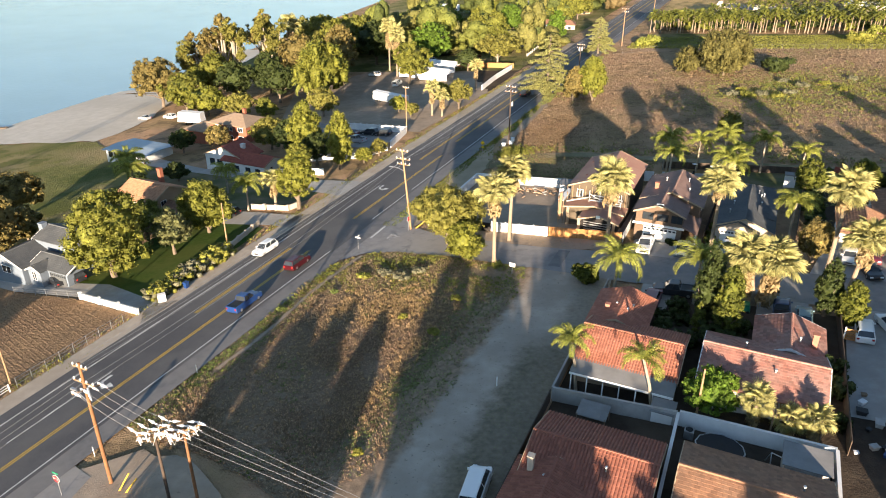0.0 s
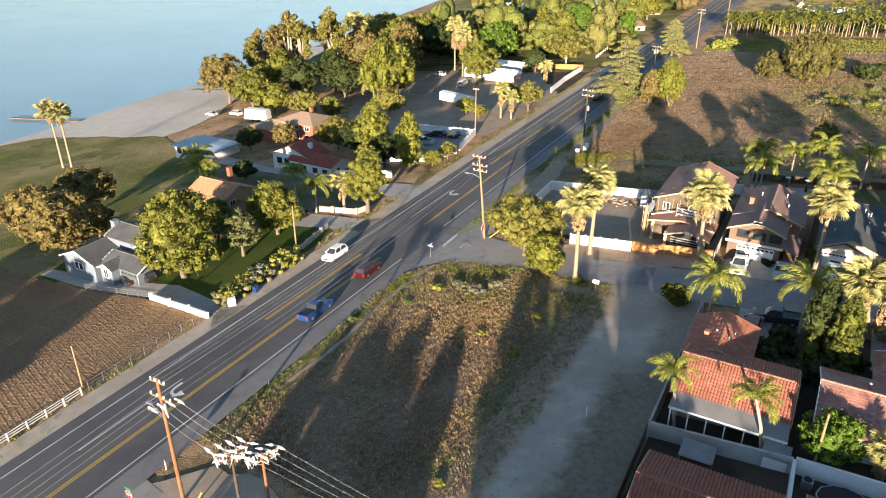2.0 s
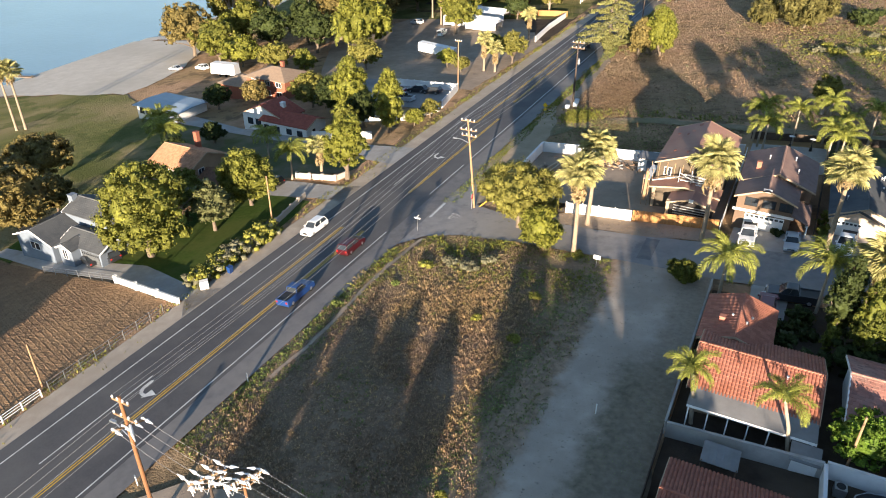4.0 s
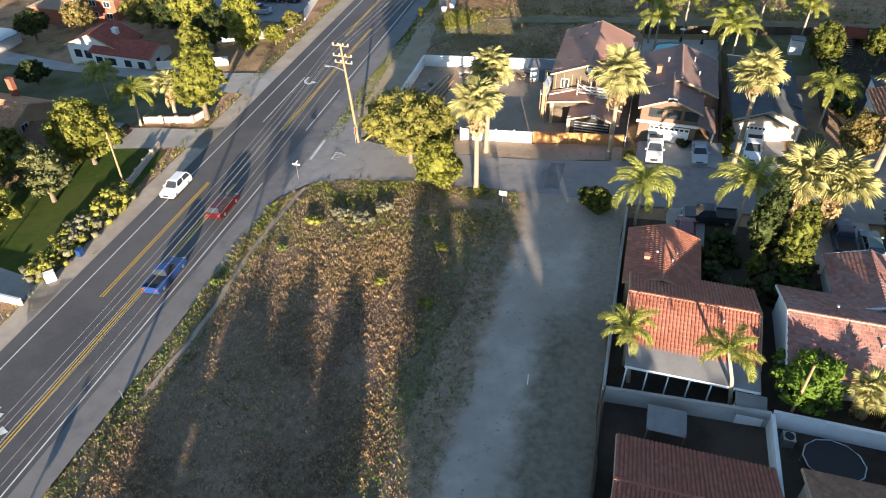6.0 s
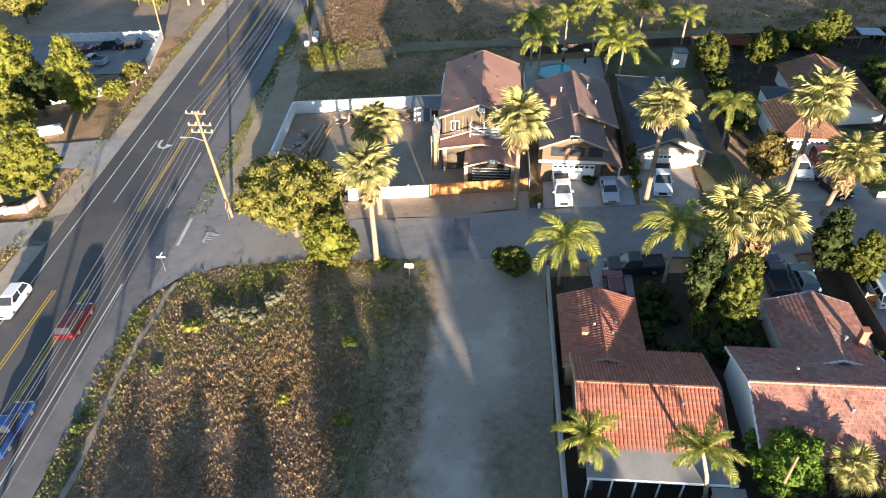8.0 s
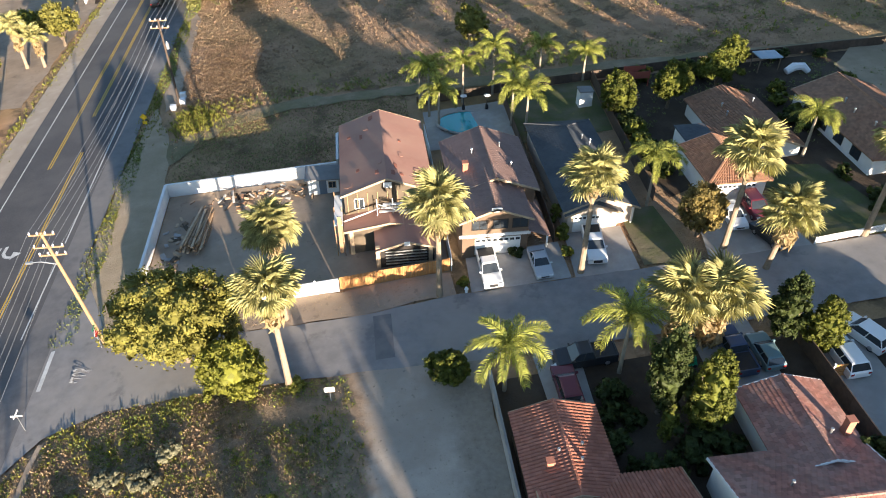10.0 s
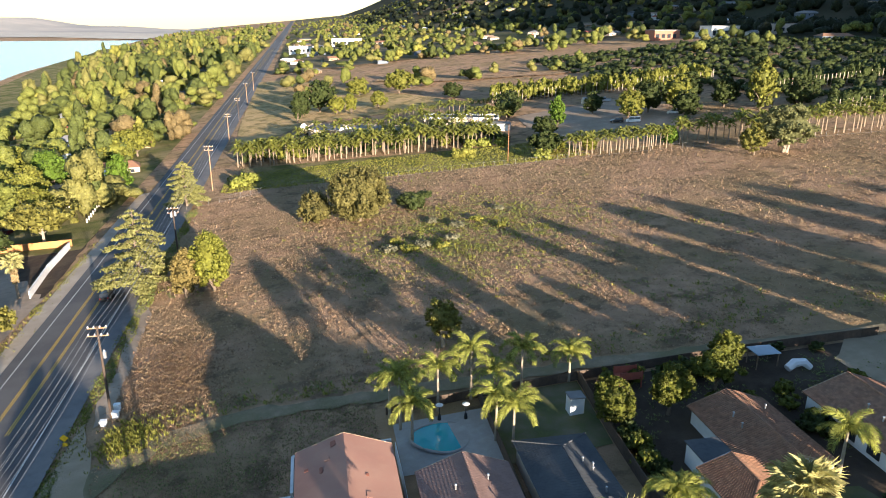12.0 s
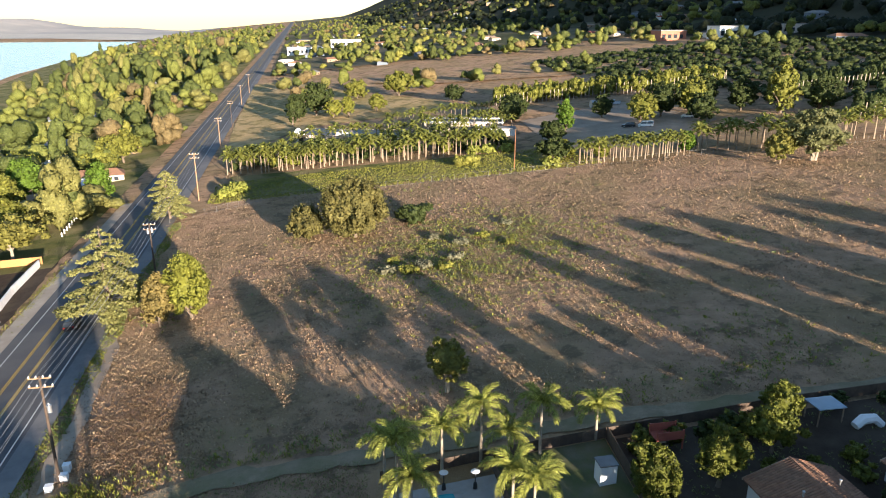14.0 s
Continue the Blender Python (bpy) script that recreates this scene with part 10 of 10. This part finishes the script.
# lakeside wood strip
ty = 270 + 2700 * rng.random(1350) ** 1.8
edge_r = -80 + road_shift(ty)
shore = -205 - 0.19 * np.clip(ty - 200, 0, 900) - 0.11 * np.maximum(0, ty - 1100)
u = rng.random(len(ty))
tx = edge_r + (shore - edge_r) * u
ok = (u < 0.72) | (ty > 1100) & (u < 0.9)
ok &= rng.random(len(ty)) < np.where(ty < 480, 0.5, 1.0)
for hx_, hy_, _ in spots:
    ok &= ~((np.abs(tx - hx_) < 8) & (ty < hy_ + 5) & (ty > hy_ - 16))
tx, ty = tx[ok], ty[ok]
th = rng.uniform(7, 17, len(tx)) * (1 + 0.5 * (rng.random(len(tx)) < 0.12)) * (1 + 0.35 * sstep(500, 700, ty) * sstep(1100, 900, ty))
tw_ = rng.uniform(8, 19, len(tx))
which = rng.choice(5, len(tx), p=(0.36, 0.05, 0.32, 0.22, 0.05))
for i, (leaf, lab) in enumerate(kinds):
    k = which == i
    nearer = k & (ty < 620)
    woods("lakeside_woods", tx[nearer], ty[nearer], th[nearer], tw_[nearer], M["far_" + leaf], 30 + i, lab, 270, 0.42)
    farther = k & (ty >= 620)
    woods("lakeside_woods", tx[farther], ty[farther], th[farther], tw_[farther], M["far_" + leaf], 40 + i, lab, 44, 0.6)
# town trees to the right of the road, and hill woods
ty = 480 + 2600 * rng.random(2200) ** 1.4
tx = -50 + road_shift(ty) + rng.random(len(ty)) ** 0.9 * (330 + 0.25 * ty)
band = np.sin(ty * 0.013 + 0.6) + 0.6 * np.sin(tx * 0.02)
ok = ((ty > 640) & (band > -0.9)) | (rng.random(len(ty)) < 0.17)
ok &= ~((tx > 10) & (tx < 260) & (ty > 540 - 0.25 * tx) & (ty < 690 - 0.45 * tx))
tx, ty = tx[ok], ty[ok]
which = rng.choice(5, len(tx), p=(0.36, 0.06, 0.36, 0.16, 0.06))
for i, (leaf, lab) in enumerate(kinds):
    k = which == i
    n = int(k.sum())
    woods("valley_woods", tx[k], ty[k], rng.uniform(7, 13, n), rng.uniform(8, 14, n), M["far_" + leaf], 50 + i, lab.replace("along the lake road", "across the valley town"), 36, 0.6)
hill_y = lines([(380, 1800, 20), (1800, 4600, 80)])
hill_u = lines([(0, 700, 25)])
HU, HY = np.meshgrid(hill_u, hill_y)
HX = np.maximum(396 - 0.165 * HY, 40 + 0.03 * HY) + HU
nu_ = len(hill_u)
hv = np.stack([HX, HY, height(HX, HY) + 0.5], 2).reshape(-1, 3)
hf = [(j * nu_ + i, j * nu_ + i + 1, (j + 1) * nu_ + i + 1, (j + 1) * nu_ + i) for j in range(len(hill_y) - 1) for i in range(nu_ - 1)]
tagged(new("hillside", mesh_arrays("hillside", hv, hf, M["scrub"])), "scrub-covered hillside, darkened for its shade", "hill", kind="structure")
hx, hy = rng.uniform(130, 900, 2600), 420 + 2400 * rng.random(2600) ** 1.6
ok = (hx > np.maximum(395 - 0.165 * hy, 40 + 0.03 * hy)) & (rng.random(2600) < 0.9)
n = int(ok.sum())
woods("hill_woods", hx[ok], hy[ok], rng.uniform(7, 14, n), rng.uniform(8, 15, n), M["leaf_hill_shade"], 60, "hillside trees with shade put in their dark leaves", 14, 1.2)
# orchard shrubs on the near slope
sx, sy = rng.uniform(130, 420, 2600), rng.uniform(300, 560, 2600)
ok = (sx + sy * 0.35 > 262) & (sx < 395 - 0.165 * sy) & (rng.random(2600) < 0.75)
n = int(ok.sum())
woods("orchard", sx[ok], sy[ok], rng.uniform(1.8, 4.2, n), rng.uniform(3, 6, n), M["leaf_dark"], 61, "rows of low green orchard bushes", 14, 0.6)
# hedge-like palm rows behind the nursery yard
for j, (x0, y0, x1, y1, n) in enumerate(((62, 392, 165, 376, 150), (66, 400, 170, 383, 150), (150, 275, 235, 262, 130), (160, 330, 260, 320, 120))):
    t = rng.random(n)
    woods("palm_rows", x0 + (x1 - x0) * t, y0 + (y1 - y0) * t + rng.normal(0, 1.2, n), rng.uniform(5.5, 8.5, n), rng.uniform(3, 5, n), M["leaf_mid" if j < 2 else "leaf_dark"], 70 + j, "dense rows of nursery palms", 40, 0.7)
    tr = Geo()
    for k in range(60):
        u = k / 59
        x, y = x0 + (x1 - x0) * u, y0 + (y1 - y0) * u - 2
        tr.tube([(x, y, G(x, y) - 0.2), (x, y, G(x, y) + 5)], 0.2, 4)
    tagged(ob_of("row_trunks", tr, M["palm_bark_pale"]), "pale trunks of the nursery palm rows", "palm trunks", kind="stuff")

HOUSE = {}


def far_house(x, y, rz, k, w, d, wall, roof, lab):
    """A small far house: walls, gabled roof, door and windows; shared shapes."""
    e = thing("house", lab, "house", pose(x, y, G(x, y), 0, 0, rz), "far houses")
    key = (k, wall, roof)
    if key not in HOUSE:
        b = Geo().hexa([(-w / 2, -d / 2, -2), (w / 2, -d / 2, -2), (w / 2, d / 2, -2), (-w / 2, d / 2, -2)], [(-w / 2, -d / 2, 2.8), (w / 2, -d / 2, 2.8), (w / 2, d / 2, 2.8), (-w / 2, d / 2, 2.8)])
        r = Geo().hexa([(-w / 2 - 0.5, -d / 2 - 0.5, 2.75), (w / 2 + 0.5, -d / 2 - 0.5, 2.75), (w / 2 + 0.5, d / 2 + 0.5, 2.75), (-w / 2 - 0.5, d / 2 + 0.5, 2.75)], [(-w / 2 + k, -0.1, 2.8 + d * 0.19), (w / 2 - k, -0.1, 2.8 + d * 0.19), (w / 2 - k, 0.1, 2.8 + d * 0.19), (-w / 2 + k, 0.1, 2.8 + d * 0.19)])
        wn_ = Geo().box(-0.7, -0.06, 0.9, 0.7, 0.0, 2.1)
        HOUSE[key] = [m.mesh(nm) for m, nm in ((b, "shell"), (r, "roof"), (wn_, "window"))]
        for me, mm in zip(HOUSE[key], (wall, roof, "glass")):
            me.materials.append(M[mm])
    b, r, wn_ = HOUSE[key]
    part("shell", b, None, e)
    part("roof", r, None, e)
    for s in (-0.3, 0.05, 0.36):
        o = part("window", wn_, None, e)
        o.location = (w * s, -d / 2, 0)


rnd = random.Random(21)
walls = ("stucco_pink", "stucco_tan", "stucco_white", "stucco_tan", "siding_grey")
roofs = ("roof_flat", "shingle_tan", "tile_brown", "roof_red", "shingle_grey", "trim_white")
desc = {"roof_flat": "grey", "shingle_tan": "tan", "tile_brown": "brown tile", "roof_red": "red", "shingle_grey": "charcoal", "trim_white": "white"}
for i, (x, y, rz) in enumerate(spots):
    j = i % 4
    roof = roofs[(i * 5 + 1) % 6]
    w, d = ((14, 8), (18, 9), (11, 7.5), (22, 10))[j]
    far_house(x, y, rz, (0.0, 2.0, 0.3, 3.0)[j], w, d, walls[(i * 3) % 5], roof, "far low house with a %s roof" % desc[roof])
for i, (x, y, w, h, m) in enumerate(((-22, 980, 46, 8, "trim_white"), (30, 1060, 40, 9, "trim_white"), (300, 590, 30, 8, "stucco_white"), (268, 628, 22, 7, "tile_orange"), (330, 560, 26, 6, "stucco_pink"))):
    e = thing("commercial_building", "far boxy building with a flat grey roof", "building", pose(x, y, G(x, y)))
    part("shell", Geo().box(-w / 2, -9, -2, w / 2, 9, h), M[m], e)
    part("roof", Geo().box(-w / 2 - 0.3, -9.3, h, w / 2 + 0.3, 9.3, h + 0.5), M["roof_flat"], e)
    for k in range(int(w / 5)):
        part("window", Geo().box(-w / 2 + 1.2 + k * 5, -9.08, 1.2, -w / 2 + 4.2 + k * 5, -9.0, h * 0.6), M["glass"], e)
for i in range(16):
    y = rnd.uniform(255, 900)
    c = rnd.choice(("white", "silver", "black", "red", "navy", "white"))
    car(-90 + float(road_shift(y)) - rnd.uniform(4, 60) * (0.5 if y < 400 else 1), y, rnd.uniform(0, 180), rnd.choice(("sedan", "suv", "van")), c, c + " vehicle parked among far trees", lift=0.0, group="far parked cars")
for i, (x, y) in enumerate(((-93, 292), (-97, 286), (-92, 300))):
    e = thing("market_stall", "roadside stall under a red-orange awning", "stall", pose(x, y, G(x, y), 0, 0, 12))
    part("awning", Geo().hexa([(-4, -2, 2.6), (4, -2, 2.6), (4, 2, 3.0), (-4, 2, 3.0)], [(-4, -2, 2.75), (4, -2, 2.75), (4, 2, 3.15), (-4, 2, 3.15)]), M["tile_orange"], e)
    for px_, py_ in ((-3.8, -1.8), (3.8, -1.8), (-3.8, 1.8), (3.8, 1.8)):
        part("post", Geo().box(px_ - 0.06, py_ - 0.06, -0.4, px_ + 0.06, py_ + 0.06, 2.7), M["trim_white"], e)
    part("counter", Geo().box(-3.6, -1.4, -0.3, 3.6, -0.6, 1.0), M["trim_white"], e)

# the wooded valley floor, far hills paled by painted haze, and fields
vy = lines([(700, 1400, 50), (1400, 4600, 100)])
vf = Geo()
for a, b in zip(vy[:-1], vy[1:]):
    for j in range(12):
        u0, u1 = j / 12, (j + 1) / 12
        q = []
        for yy, uu in ((a, u0), (a, u1), (b, u1), (b, u0)):
            x = -50 + float(road_shift(yy)) + uu * (max(400 - 0.165 * yy, 40 + 0.03 * yy) + 60 - float(road_shift(yy)) + 50)
            q.append((x, yy, G(x, yy) + 0.6))
        vf.poly(*q)
tagged(ob_of("valley_floor", vf, M["valley"]), "far valley floor of scrub, yards and dry grass", "valley", kind="structure")
tagged(new("far_hills", grid_mesh("far_hills", lines([(-4200, -500, 120)]), lines([(3450, 4690, 80)]), lambda x, y: height(x, y) + 1.5, M["haze_pale_hills"])), "far hills across the lake, haze put in their pale colour", "hills", kind="structure")
drape("far_shore", [(-4000, 2500), (-1500, 2760), (-900, 2880), (-560, 2700), (-520, 3300), (-900, 3700), (-4000, 3700)], M["sand"], 2.0, 10, "far pale dry lake shore", "shore", seed=73, step=150)
drape("tan_field", [(20, 545), (60, 640), (180, 610), (250, 560), (190, 480), (120, 470), (60, 500)], M["field"], 0.6, 1.5, "far tan harvested field", "field", seed=71, step=12)
drape("road_shoulder_field", [(-54, 330), (-58, 420), (-62, 640), (-30, 640), (0, 520), (40, 440), (50, 400), (-20, 395), (-34, 380)], M["pasture"], 0.1, 0.4, "far grassy lot beside the road", "field", seed=72, step=6)

# ---- palms and trees added further along the street, mostly unseen, to shade the field ----
for i, (x, y, h, w, leaf) in enumerate(((47, 112, 9.5, 8.5, "leaf_mid"), (55, 106, 10.5, 9, "leaf_dark"), (54, 122, 8.5, 8, "leaf_mid"), (66, 112, 10, 9, "leaf_dark"), (78, 108, 11, 9, "leaf_mid"), (62, 121, 9, 8, "leaf_mid"), (70, 128, 11, 9, "leaf_dark"), (84, 118, 12, 10, "leaf_mid"), (96, 126, 9, 8, "leaf_dark"), (110, 116, 13, 10, "leaf_mid"), (124, 124, 10, 9, "leaf_dark"), (140, 114, 12, 10, "leaf_mid"))):
    tree("added_shade_tree", x, y, h, w, leaf, n=900, size=0.5, seed=520 + i, label="added tree, mostly unseen, that shades the field")
for i, (x, y, h) in enumerate(((48, 104, 13), (60, 98, 14), (74, 106, 13), (90, 100, 14), (104, 104, 13))):
    fan_palm(x, y, h, (0, 0), 1.3, 540 + i, 0.8, n=38)

# unseen trees, added so the front lawns up the street lie in shade
for i, (x, y) in enumerate(((31.5, 84), (39, 86), (47, 87))):
    tree("added_shade_tree", x, y, 9.5, 9, "leaf_mid", n=900, size=0.5, seed=560 + i, label="unseen tree added south of the side street for shade")

# ---- unseen trees added to the south to cast long shadows across the lot ----
for i, (x, y, h, w, leaf) in enumerate(((-36.5, 3, 8.4, 6, "leaf_mid"), (-31.2, 1, 9.2, 6.2, "leaf_dark"), (-26.0, 2, 9.5, 7.4, "leaf_mid"), (-21.2, 3, 9.4, 6.4, "leaf_dark"), (-12.6, 5, 11.6, 8.6, "leaf_dark"), (-6.4, 6, 11.6, 9.2, "leaf_mid"), (-1, -6, 11, 10, "leaf_mid"), (1.6, 8, 12.4, 8, "leaf_dark"), (8, 16, 8, 8, "leaf_mid"), (18, 6, 10, 9, "leaf_dark"))):
    tree("added_shade_tree", x, y, h, w, leaf, n=1000, size=0.45, seed=500 + i, label="unseen tree added to the south to shade the lot", columnar=i % 3 == 0, gap=0, clumps=34)
# more unseen trees, added to shade the tilled field and the grey house
for i, (x, h) in enumerate(((-83, 9.4), (-89, 12.4), (-95, 12.6), (-102, 12), (-110, 11))):
    tree("added_shade_tree", x, 2 - 3 * (i % 2), h, 8, "leaf_mid", n=900, size=0.5, seed=580 + i, label="unseen tree added to shade the tilled field", gap=0)
